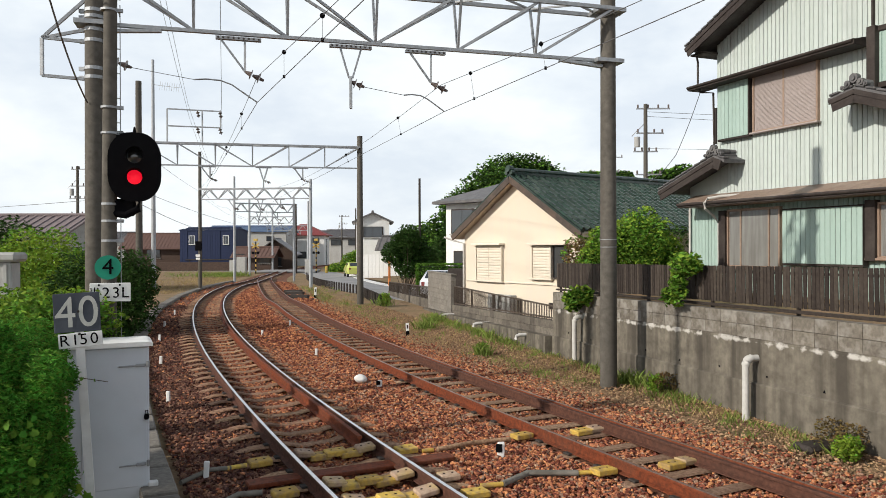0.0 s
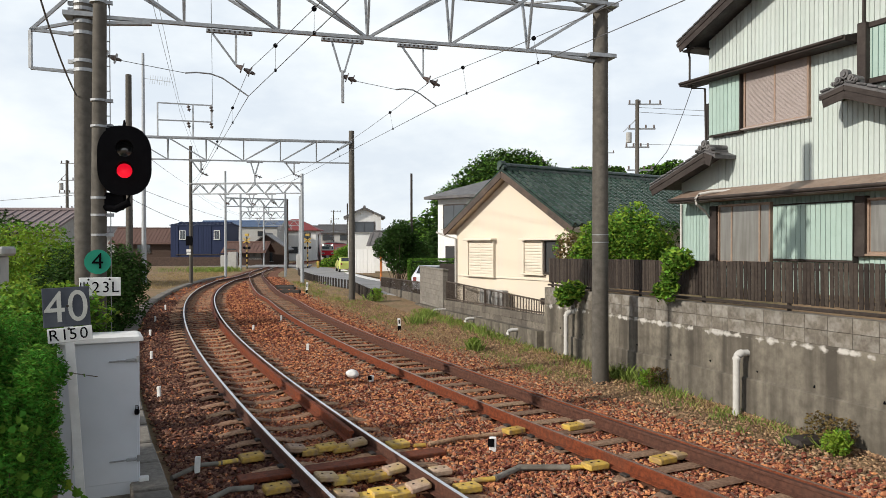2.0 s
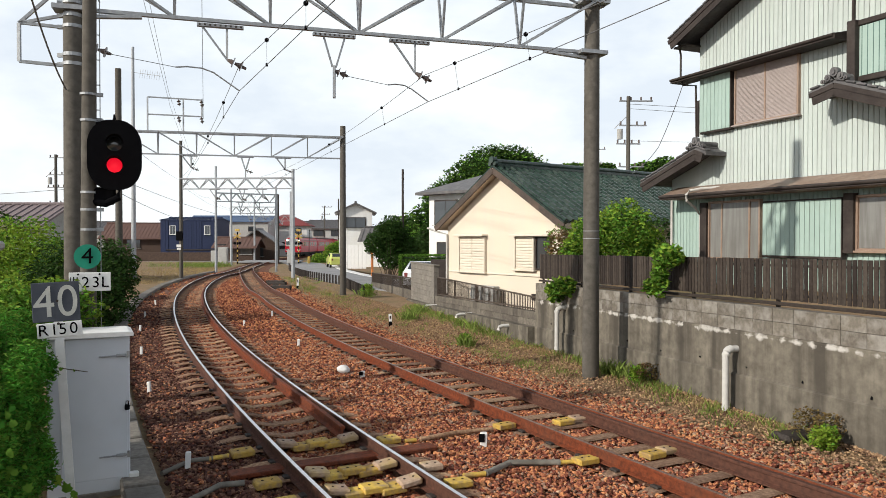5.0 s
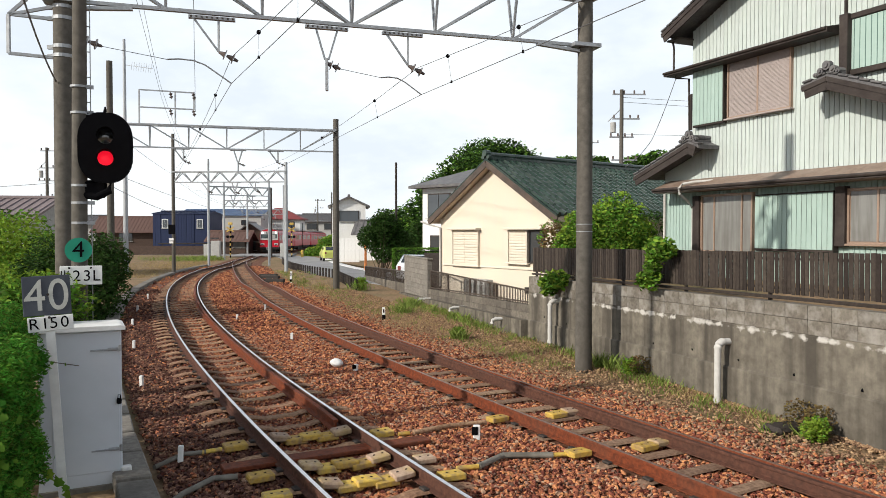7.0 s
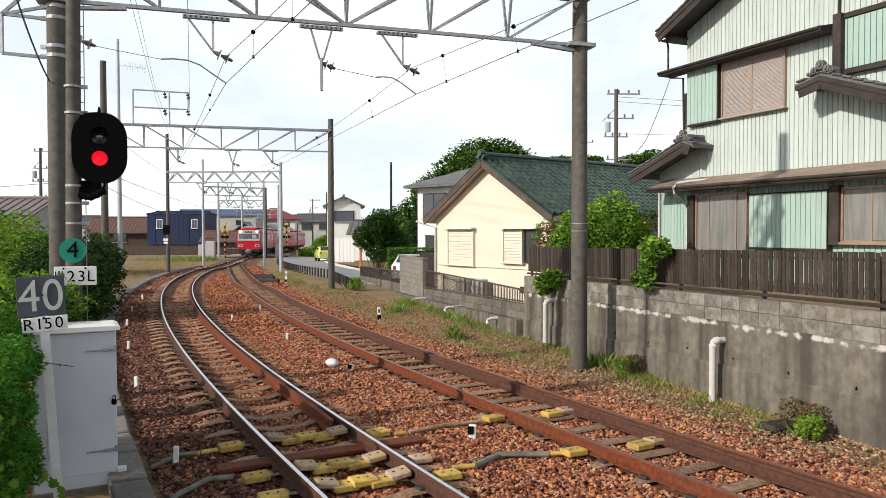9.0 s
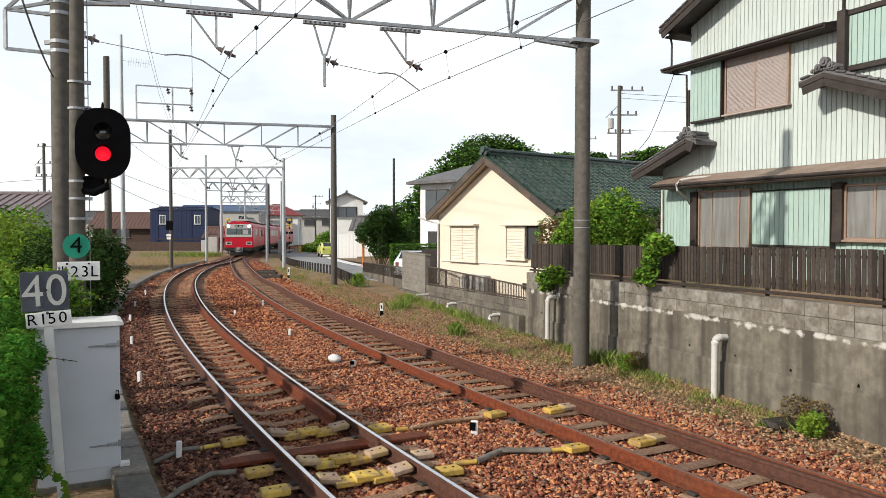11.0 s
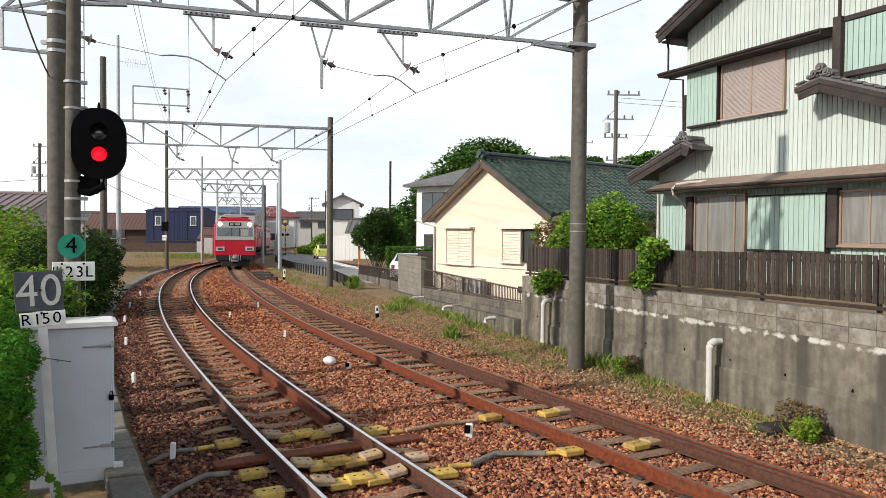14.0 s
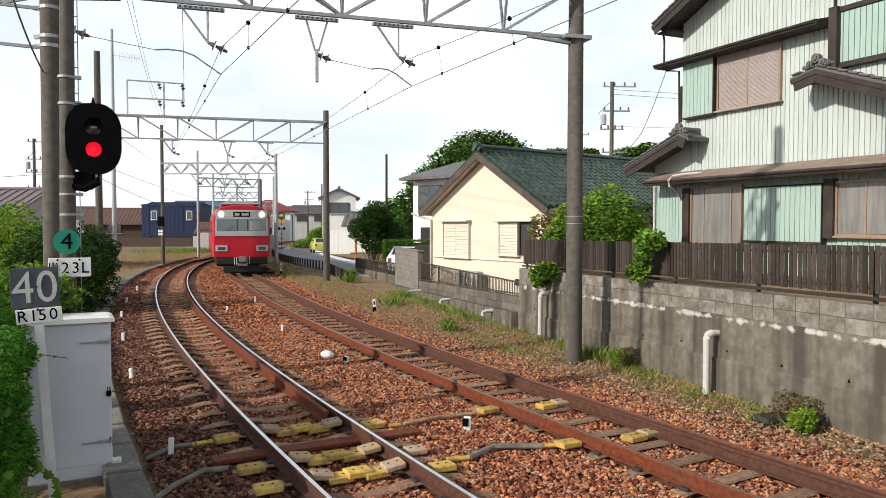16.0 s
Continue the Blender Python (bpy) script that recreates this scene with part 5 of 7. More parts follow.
# ---- signal, signs and cabinet ----
def make_signal():
    s = thing("railway_signal", "black two-lamp railway signal showing red on a concrete mast", "signal", pose(-3.95, 8.6, 0, 0, 0, 22))
    part("mast", Geo().tube([(0.01 + 0.009 * i, 0, -0.4 + i) for i in range(9)], 0.098, 18, 0.066), POLE, s, smooth=True)
    for z in (2.95, 3.15, 3.98, 4.28, 5.42, 2.72):
        part("band", Geo().tube([(0.045, 0, z - 0.013), (0.045, 0, z + 0.013)], 0.093, 18).box((0.15, -0.02, z), (0.10, 0.04, 0.04)), STEEL, s)
    # oval back plate
    bx, bz, hw, hh, k = 0.320, 3.580, 0.290, 0.402, 0.245
    out = []
    for cx_, cz_, a0 in ((hw - k, hh - k * 1.2, 0), (-(hw - k), hh - k * 1.2, 90), (-(hw - k), -(hh - k * 1.2), 180), (hw - k, -(hh - k * 1.2), 270)):
        for i in range(9):
            a = radians(a0 + i * 11.25)
            out.append((bx + cx_ + k * math.cos(a), bz + cz_ + k * 1.2 * math.sin(a)))
    head = part("back_plate", Geo().prism(out, 0.04), BLACK, s, "black oval signal back plate", m=pose(0, -0.16, 0))
    part("housing", Geo().box((bx, 0.02, bz), (0.30, 0.26, 0.62), bevel=0.03), BLACK, s)
    for dz, lit in ((0.105, False), (-0.135, True)):
        lens = part("lens", Geo().lathe([(0.082, -0.01), (0.082, 0.005), (0.058, 0.025), (0.02, 0.036)], 20, pose(bx, -0.172, bz + dz, 90, 0, 0)), SIGNAL_RED if lit else DARKPANE, head, "lit red lens" if lit else "dark unlit lens", smooth=True)
        g = Geo()
        n = 18
        vs, fs = [], []
        for i in range(n + 1):
            a = radians(-20 + i * 220 / n)
            ln = 0.24 * (0.45 + 0.55 * max(0, math.sin(a)))
            for rr in (0.088, 0.094):
                vs += [(bx + rr * math.cos(a), -0.165, bz + dz + rr * math.sin(a)), (bx + rr * math.cos(a), -0.165 - ln, bz + dz + rr * math.sin(a) * 0.96)]
        for i in range(n):
            q = i * 4
            fs += [(q, q + 1, q + 5, q + 4), (q + 2, q + 6, q + 7, q + 3), (q + 1, q + 3, q + 7, q + 5)]
        part("hood", g.add(vs, fs), BLACK, head)
    part("finial", Geo().tube([(bx, -0.1, bz + 0.39), (bx, -0.1, bz + 0.45)], 0.02, 8, 0.008), BLACK, head)
    part("arm", Geo().box((0.19, 0, 3.11), (0.28, 0.12, 0.20), bevel=0.03).tube([(0.05, -0.02, 3.05), (0.22, -0.05, 3.02), (0.35, -0.05, 3.09), (0.38, -0.02, 3.24)], 0.045, 10), BLACK, s)
    part("arm", Geo().box((0.10, 0, 3.96), (0.22, 0.08, 0.10), bevel=0.02), BLACK, s)
    # ladder
    for x in (0.165, ):
        part("ladder_rail", Geo().tube([(x, 0.02, 1.2), (x, 0.02, 5.5)], 0.006, 6), STEEL, s)
    for i in range(17):
        part("rung", Geo().tube([(0.07, 0.02, 1.5 + i * 0.29), (0.17, 0.02, 1.5 + i * 0.29)], 0.006, 6), STEEL, s)
    part("ladder_hook", Geo().tube([(0.08, 0.02, 5.42), (0.15, 0.02, 5.42), (0.165, 0.02, 5.36)], 0.01, 6), STEEL, s)
    # round board with a 4
    d = thing("round_sign", "round green board with a black number 4 on the signal mast", "sign", pose(-3.86, 8.46, 2.41, 0, 0, 22))
    part("disc", Geo().lathe([(0.14, -0.006), (0.14, 0.006)], 36, pose(0, 0, 0, 90, 0, 0)), GREEN_SIGN, d)
    part("digit", text_mesh("4", 0.26, BLACK, 0.003), BLACK, d, m=pose(0, -0.011, 0))
    b = thing("signal_number_plate", "white plate lettered 23L on the signal mast", "sign", pose(-3.82, 8.43, 2.125, 0, 0, 22))
    part("plate", Geo().box((0, 0, 0), (0.43, 0.012, 0.215), bevel=0.005), WHITE, b)
    for ch, x in (("2", -0.045), ("3", 0.06), ("L", 0.155)):
        part("letter", text_mesh(ch, 0.175, BLACK, 0.002), BLACK, b, m=pose(x, -0.009, -0.01))
    ideo = Geo()
    for x, z, w_, h_ in ((-0.165, 0.0, 0.012, 0.12), (-0.165, -0.055, 0.085, 0.012), (-0.165, 0.005, 0.07, 0.012), (-0.205, -0.03, 0.012, 0.06), (-0.125, -0.03, 0.012, 0.06), (-0.20, 0.03, 0.012, 0.05), (-0.13, 0.03, 0.012, 0.05)):
        ideo.box((x, -0.008, z), (w_, 0.003, h_))
    part("character_bar", ideo, BLACK, b)
    for x in (-0.12, 0.10):
        part("bolt", Geo().tube([(x, -0.016, 0.085), (x, 0, 0.085)], 0.012, 8), BLACK, b)
    # small white stake plates
    # speed board
    g = thing("speed_board", "slate-blue 40 speed board over a white R150 plate", "sign", pose(-3.38, 6.8, 0, 0, 0, 22))
    m = pose(-0.01, 0, 2.04, 0, -2.5, 0)
    bd = part("board", Geo().box((0, 0, 0), (0.39, 0.012, 0.36), bevel=0.004), SLATE, g, m=m)
    for ch, x in (("4", -0.095), ("0", 0.095)):
        part("digit", text_mesh(ch, 0.40, LETTER, 0.002), LETTER, bd, m=pose(x, -0.009, -0.01) @ Matrix.Diagonal((0.92, 1, 1.02, 1)))
    bp = part("plate", Geo().box((0, 0, 0), (0.37, 0.012, 0.135), bevel=0.004), WHITE, g, m=pose(0.02, 0, 1.785, 0, -4, 0))
    for ch, x in (("R", -0.135), ("1", -0.045), ("5", 0.025), ("0", 0.115)):
        part("letter", text_mesh(ch, 0.145, BLACK, 0.002), BLACK, bp, m=pose(x, -0.009, 0))
    part("post", Geo().span((0.0, 0.025, 1.95), (0.125, 0.03, -0.2), 0.03, 0.075, up=(1, 0, 0)), WHITE, g)
    for x, z in ((0.01, 1.84), (0.0, 2.05)):
        part("bolt", Geo().tube([(x, -0.02, z), (x, 0.0, z)], 0.012, 8), DARKTRIM, g)


def make_cabinet():
    c = thing("equipment_cabinet", "light grey steel trackside equipment cabinet with a white lid", "cabinet", pose(-3.585, 7.87, 0, 0, 0, 25))
    part("body", Geo().box((0, -0.07, 0.80), (0.77, 0.46, 1.64), bevel=0.012), CABINET, c)
    part("lid", Geo().prism([(-0.42, 1.605), (0.42, 1.605), (0.42, 1.635), (0.38, 1.65), (-0.40, 1.655), (-0.42, 1.635)], 0.56), WHITE, c, "overhanging white lid", m=pose(0, -0.36, 0))
    door = part("door", Geo().box((0.05, -0.306, 0.86), (0.62, 0.012, 1.46), bevel=0.004), CABINET, c)
    for z in (1.40, 0.36):
        part("latch", Geo().box((0.22, -0.322, z), (0.26, 0.012, 0.016), bevel=0.003).box((0.30, -0.328, z + 0.004), (0.10, 0.03, 0.03), bevel=0.006).tube([(0.37, -0.335, z - 0.02), (0.37, -0.335, z + 0.045)], 0.016, 8), STEEL, door, "steel bar latch")
    part("padlock", Geo().box((0.355, -0.335, 0.86), (0.05, 0.035, 0.06), bevel=0.012).tube([(0.34, -0.335, 0.885), (0.345, -0.335, 0.925), (0.365, -0.335, 0.925), (0.37, -0.335, 0.885)], 0.006, 6), BLACK, door)
    part("plinth", Geo().box((0.0, 0.0, -0.05), (0.80, 0.62, 0.10), bevel=0.01), CONCRETE, c)
    part("foot", Geo().box((0.42, -0.28, 0.10), (0.10, 0.09, 0.12), bevel=0.01), WHITE, c)
    for z in (0.5, 1.2):
        part("hinge", Geo().tube([(-0.415, -0.30, z - 0.06), (-0.415, -0.30, z + 0.06)], 0.014, 8), CABINET, c)


# ---- small trackside things ----
def make_trackside():
    def stake(x, y, h, label="white marker stake in the ballast", dark=False, w=0.06):
        s = thing("marker_stake", label, "marker", pose(x, y, grade(y), 0, random.uniform(-3, 3), random.uniform(-8, 8)), group="marker stakes")
        part("stake_body", Geo().box((0, 0, h / 2 - 0.04), (w, w * 0.8, h + 0.08), bevel=0.008), WHITE, s)
        if "kilometre" in label or "foot" in label:
            part("black_foot", Geo().box((0, 0, 0.05), (w * 1.12, w * 0.95, 0.16), bevel=0.008), BLACK, s)
            part("number_bar", Geo().box((0, -w * 0.41, h * 0.7), (w * 0.5, 0.004, h * 0.3)), DARKTRIM, s)
        if dark:
            part("dark_face", Geo().box((-w * 0.35, -w * 0.42, h * 0.62), (w * 0.9, 0.02, h * 0.6), bevel=0.004), BLACK, s)
    stake(-2.72, 8.40, 0.19)
    stake(0.72, 9.25, 0.17, "white marker stake with a black face in the ballast", True, 0.085)
    for x, y in ((-4.72, 12.6), (-6.41, 16.66), (-8.03, 20.78), (-9.3, 24.5), (-10.6, 29.0)):
        stake(x, y, 0.17)
    stake(-1.2, 13.84, 0.12, "white marker stake with a black face in the ballast", True, 0.08)
    stake(-3.1, 17.9, 0.16)
    stake(-5.2, 24.9, 0.15)
    stake(-1.06, 21.95, 0.35, "white kilometre post beside the track", False, 0.09)
    stake(-6.91, 39.7, 0.55, "white post with a black foot beside the track", False, 0.11)
    stake(-15.6, 36.0, 0.5, "white post beside the cable trough", False, 0.1)
    stake(-16.4, 37.5, 0.4, "white post beside the cable trough", False, 0.1)
    stake(-6.75, 16.0, 0.42, "white number stake by the hedge", False, 0.085)
    stake(-5.5, 22.3, 0.12)
    # a pale boulder
    g = Geo()
    bm = bmesh.new()
    bmesh.ops.create_icosphere(bm, subdivisions=3, radius=0.13)
    for v in bm.verts:
        v.co *= 1 + 0.22 * noise.noise(v.co * 9)
        v.co.z *= 0.62
    me = bpy.data.meshes.new("rock")
    bm.to_mesh(me)
    bm.free()
    me.materials.append(WHITE)
    tagged(part("rock", me, WHITE, m=pose(-1.61, 14.31, 0.07)), "pale whitish rock lying in the ballast", "rock")
    # cable covers across the tracks: yellow and brown blocks
    blk = Geo().box((0, 0, 0), (0.27, 0.20, 0.07), bevel=0.012).mesh("cover_block", YELLOW)
    brn = Geo().box((0, 0, 0), (0.235, 0.20, 0.07), bevel=0.016).mesh("cover_block", TAN)
    hole = Geo().tube([(0, 0, 0.030), (0, 0, 0.0375)], 0.014, 8).mesh("bolt_hole", BLACK)
    def cover(r, th, mat, n=1, rot=0, tilt=0.0, z=0.06):
        x, y = CX - r * math.cos(radians(th)), CY - r * math.sin(radians(th))
        c = thing("cable_cover", "worn yellow cable cover block beside the rail" if mat is YELLOW else "worn brown and yellow cable cover block between the rails", "cable cover", pose(x, y, z, random.uniform(-3, 3), tilt + random.uniform(-2, 2), th + rot + random.uniform(-3, 3)), group="cable covers")
        b = part("cover_block", blk if mat is YELLOW else brn, mat, c)
        for dx in (-0.05, 0.05):
            part("bolt_hole", hole, BLACK, b, m=pose(dx, 0, 0))
    for k, th in enumerate((25.62, 26.08, 26.32)):
        cover(153.16, th, YELLOW)
        cover(151.38, th + 0.10, TAN if k == 1 else YELLOW)
        for i, r in enumerate((152.62, 152.44, 152.24, 152.05, 151.86)):
            cover(r, th + 0.03 * (i / 4), (TAN, YELLOW, YELLOW, YELLOW, TAN)[i], tilt=(8, 3, 0, -3, -8)[i], z=(0.10, 0.045, 0.075, 0.045, 0.10)[i])
    for k, th in enumerate((25.75, 26.42)):
        cover(149.70, th, YELLOW)
        cover(148.84, th + 0.07, YELLOW)
        cover(148.56, th + 0.05, TAN)
    tie = solid("steel_tie", Geo().box((0, 0, 0), (2.5, 0.24, 0.05), bevel=0.01), RUST2, "flat brown steel tie between the near sleepers", "tie", pose(CX - 152.2 * math.cos(radians(25.88)), CY - 152.2 * math.sin(radians(25.88)), 0.028, 0, 0, 25.88))
    # cable conduits on the ballast
    def conduit(pts, r, mat, label):
        solid("cable_conduit", Geo().tube([(CX - q * math.cos(radians(t)), CY - q * math.sin(radians(t)), 0.045) for q, t in pts], r, 10), mat, label, "conduit", group="cable conduits", smooth=True)
    conduit([(151.2, 26.34), (150.95, 26.36)], 0.028, YELLOW, "short yellow cable conduit beside the rail")
    conduit([(150.95, 26.36), (150.5, 26.28), (149.98, 26.38)], 0.035, CONCRETE, "grey cable conduit lying across the ballast")
    conduit([(149.98, 26.38), (149.80, 26.40)], 0.026, YELLOW, "short yellow cable conduit beside the rail")
    conduit([(151.2, 25.76), (151.05, 25.77)], 0.026, YELLOW, "short yellow cable conduit beside the rail")
    conduit([(151.0, 25.77), (150.5, 25.74), (149.9, 25.76)], 0.03, SLEEPER, "brown cable conduit lying across the ballast")
    conduit([(153.32, 25.62), (153.55, 25.63)], 0.026, YELLOW, "short yellow cable conduit beside the rail")
    conduit([(153.5, 25.63), (153.75, 25.62), (154.1, 25.75)], 0.026, CONCRETE, "grey cable conduit lying across the ballast")
    conduit([(153.36, 26.02), (153.6, 26.0), (153.95, 26.12), (154.3, 26.3)], 0.03, CONCRETE, "pale cable conduit lying beside the track")
    # dark wooden planks by the right track, far
    for x, y in ((-9.1, 44.6), (-8.6, 42.6), (-7.7, 39.2)):
        solid("timber_baulk", Geo().box((0, 0, 0.06), (1.1, 0.28, 0.22), bevel=0.02), IRON, "dark old timber baulk beside the track", "timber", pose(x, y, grade(y), 0, 0, -12), group="timber baulks")
    solid("timber_baulk", Geo().box((0, 0, 0.04), (0.6, 0.30, 0.10), bevel=0.04), IRON, "dark flat stone slab by the wall", "slab", pose(4.85, 9.55, -0.02, 4, 3, 25))


# ---- plants ----
def bush(name, blobs, n, size, mat, label, category="bush", mat2=None, stem=True, trunk=None, aspect=0.55):
    t = thing(name, label, category)
    pts = blob_points(n, blobs)
    leaves("foliage", pts, size, mat, aspect=aspect, parent=t)
    if mat2 is not None:
        pts = blob_points(n // 3, [(b[0], b[1], b[2] + b[5] * 0.05, b[3] * 1.03, b[4] * 1.03, b[5] * 1.03) for b in blobs], 0.85)
        leaves("foliage", pts, size * 1.05, mat2, aspect=aspect, parent=t)
    g = Geo()
    b0 = blobs[0]
    base = trunk if trunk is not None else b0[2] - b0[5]
    for b in blobs[-9:]:
        for k in range(4):
            a = random.uniform(0, 6.28)
            root = Vector((b0[0], b0[1], base)) if trunk is not None else Vector((b[0] + random.uniform(-.2, .2), b[1] + random.uniform(-.2, .2), min(b[2] - b[5], -0.06 + grade(b[1]))))
            tip = Vector((b[0] + math.cos(a) * b[3] * 0.6, b[1] + math.sin(a) * b[4] * 0.6, b[2] + b[5] * random.uniform(0.1, 0.6)))
            mid = root.lerp(tip, 0.5) + Vector((random.uniform(-.1, .1), random.uniform(-.1, .1), 0.1))
            r = 0.012 * max(b[3], 0.6) * (3 if trunk is not None else 1.2)
            g.tube([root, mid, tip], r, 6, r * 0.25)
    if stem:
        part("stem" if trunk is None else "trunk", g, BARK, t)
    # the shaded inner twigs and leaves that close the crown
    if mat2 is not None:
        leaves("inner_foliage", blob_points(n // 4, [(*b[:3], b[3] * 0.72, b[4] * 0.72, b[5] * 0.72) for b in blobs], 0.3), size * 1.7, mat, parent=t)
    return t


def tufts(name, spots, per, h, spread, mat, label):
    """Grass blades in tufts at plan spots (x, y, z)."""
    n = len(spots) * per
    c = np.repeat(np.array(spots, float), per, axis=0)
    c[:, :2] += rng.normal(0, spread, (n, 2))
    az = rng.uniform(0, 6.28, n)
    lean = rng.uniform(0.05, 0.6, n)
    hh = h * rng.uniform(0.4, 1.25, n)
    d = np.stack([np.cos(az) * lean, np.sin(az) * lean, np.ones(n)], 1) * hh[:, None]
    s = np.stack([-np.sin(az), np.cos(az), np.zeros(n)], 1) * (0.006 + 0.03 * hh)[:, None] * 0.5
    v = np.stack([c - s, c + s, c + d * 0.6 + s * 0.7, c + d * np.array([1.35, 1.35, 1.0])], 1)
    k = np.arange(n)[:, None] * 4
    me = bpy.data.meshes.new(name)
    me.from_pydata(v.reshape(-1, 3).tolist(), [], np.concatenate([k + [0, 1, 2], k + [0, 2, 3]]).tolist())
    me.materials.append(mat)
    return tagged(new(name, me), label, "grass", kind="stuff")


def ivy_leaf(sz, m):
    """A lobed, slightly cupped ivy leaf."""
    outline = ((0, 0, -0.5), (0.3, 0.02, -0.52), (0.6, 0.06, -0.22), (0.42, 0.05, 0.02), (0.5, 0.09, 0.28), (0.2, 0.03, 0.3), (0, 0.0, 0.75), (-0.2, 0.03, 0.3), (-0.5, 0.09, 0.28), (-0.42, 0.05, 0.02), (-0.6, 0.06, -0.22), (-0.3, 0.02, -0.52))
    return Geo().add([m @ (Vector(q) * sz) for q in outline], [(0, 1, 2, 3, 4, 5, 6), (0, 6, 7, 8, 9, 10, 11)])


def make_plants():
    # hedge at the left, close to the camera
    lumps = []
    for k in range(34):
        a, z, q = random.uniform(-1.9, 0.5), random.uniform(0.1, 1.5), random.uniform(0.10, 0.19)
        lumps.append((-3.76 + 0.40 * math.cos(a), 6.25 + 0.62 * math.sin(a), z, q, q, q * 1.5))
    bush("hedge", lumps + [(-3.72, 6.1, 0.60, 0.42, 0.9, 0.75), (-3.85, 6.5, 1.20, 0.38, 0.6, 0.62), (-4.15, 6.2, 1.3, 0.5, 0.7, 0.68), (-3.62, 5.9, 0.05, 0.45, 0.9, 0.7), (-3.50, 5.72, 0.55, 0.34, 0.34, 0.75), (-4.0, 7.0, 1.5, 0.4, 0.4, 0.45), (-4.0, 5.6, 0.6, 0.4, 0.8, 0.9), (-3.78, 6.55, 1.60, 0.14, 0.16, 0.22), (-3.90, 6.45, 1.82, 0.14, 0.16, 0.2)], 78000, 0.042, LEAF_H, "dense feathery green hedge beside the cabinet", "hedge", LEAF, aspect=0.28)
    bush("hedge", [(-4.35, 7.9, 1.65, 0.5, 0.5, 0.5), (-4.75, 8.0, 1.3, 0.6, 0.6, 0.75), (-4.1, 8.4, 1.7, 0.4, 0.4, 0.45), (-5.0, 8.6, 1.75, 0.5, 0.5, 0.42), (-4.5, 7.4, 0.9, 0.6, 0.6, 0.8)], 12000, 0.06, LEAF, "mixed overgrown shrubs behind the hedge", "bush", LEAF_L)
    bush("shrub", [(-13.1, 24.0, 1.96, 1.54, 1.39, 1.29), (-11.9, 23.3, 1.35, 1.08, 1.08, 1.08), (-14.6, 24.3, 1.35, 1.46, 1.46, 1.30), (-13.2, 23.3, 0.27, 2.16, 1.39, 1.7)], 13000, 0.125, LEAF_L, "leafy yellow-green shrub by the line pole", "bush", LEAF)
    bush("shrub", [(-17.6, 29.0, 2.3, 1.8, 1.6, 1.6), (-19.6, 29.6, 2.0, 2.0, 1.8, 1.5), (-17.8, 29.0, 0.6, 2.4, 1.8, 1.9)], 7000, 0.15, LEAF_D, "dark green shrub behind the yellow-green one", "bush", LEAF_D)
    bush("shrub", [(-9.8, 22.0, 0.87, 1.07, 1.19, 1.49), (-10.3, 21.1, -0.1, 1.19, 1.19, 1.19), (-9.58, 22.6, 1.54, 0.74, 0.9, 0.92), (-11.0, 22.3, 0.95, 1.04, 1.04, 1.41)], 16000, 0.10, LEAF_D, "rounded dark green bush beside the cable trough", "bush", LEAF_D)
    # garden plants by the fence
    bush("shrub", [(4.2, 18.6, 2.45, 0.62, 0.6, 0.75), (4.95, 18.3, 2.75, 0.7, 0.7, 0.8), (5.5, 18.4, 2.3, 0.5, 0.6, 0.7), (3.75, 18.5, 2.1, 0.4, 0.4, 0.5)], 8000, 0.085, LEAF, "leafy green garden shrub behind the fence", "bush", LEAF_L)
    bush("shrub", [(3.55, 19.3, 2.35, 0.42, 0.4, 0.6)], 900, 0.07, LEAF_R, "reddish-leaved garden shrub behind the fence", "bush", LEAF)
    bush("shrub", [(4.12, 12.85, 1.95, 0.16, 0.18, 0.36), (4.20, 12.7, 2.32, 0.28, 0.25, 0.22), (4.02, 13.0, 1.75, 0.14, 0.22, 0.16)], 520, 0.10, LEAF, "green climber spilling over the slatted fence", "climber", LEAF_L, stem=False)
    bush("shrub", [(2.95, 16.6, 1.45, 0.26, 0.2, 0.28), (3.1, 16.2, 1.55, 0.22, 0.2, 0.2)], 300, 0.12, LEAF, "green climber hanging over the wall top", "climber", LEAF_L, stem=False)
    bush("shrub", [(7.2, 23.5, 2.5, 1.5, 1.2, 0.9)], 1500, 0.12, LEAF_D, "dark garden shrub beside the house", "bush")
    # clipped hedge by the road and the garden tree
    g = thing("hedge", "clipped bright green box hedge by the drive", "hedge", pose(0.2, 40.0, 0, 0, 0, 0))
    n = 7000
    p = rng.uniform(-1, 1, (n, 3))
    ax = rng.integers(0, 3, n)
    p[np.arange(n), ax] = np.sign(p[np.arange(n), ax]) * rng.uniform(0.93, 1.02, n)
    leaves("foliage", p * np.array([1.55, 0.7, 0.72]) + np.array([-0.1, 0, 0.98]), 0.10, LEAF, parent=g)
    part("inner_twig_mass", Geo().box((-0.1, 0, 0.75), (2.8, 1.2, 1.6), bevel=0.1), LEAF_D, g)
    bush("tree", [(-2.3, 45.0, 2.7, 1.0, 1.0, 1.0), (-1.7, 45.5, 2.4, 0.9, 1.0, 0.9), (-3.0, 45.2, 2.2, 0.8, 0.9, 0.8), (-2.1, 44.5, 3.2, 0.7, 0.8, 0.7), (-1.1, 45.3, 1.9, 0.7, 0.8, 0.6), (-2.2, 45.0, 1.35, 0.75, 0.8, 0.65)], 7500, 0.14, LEAF_D, "round dark green garden tree by the road", "tree", LEAF_D, trunk=-0.6)
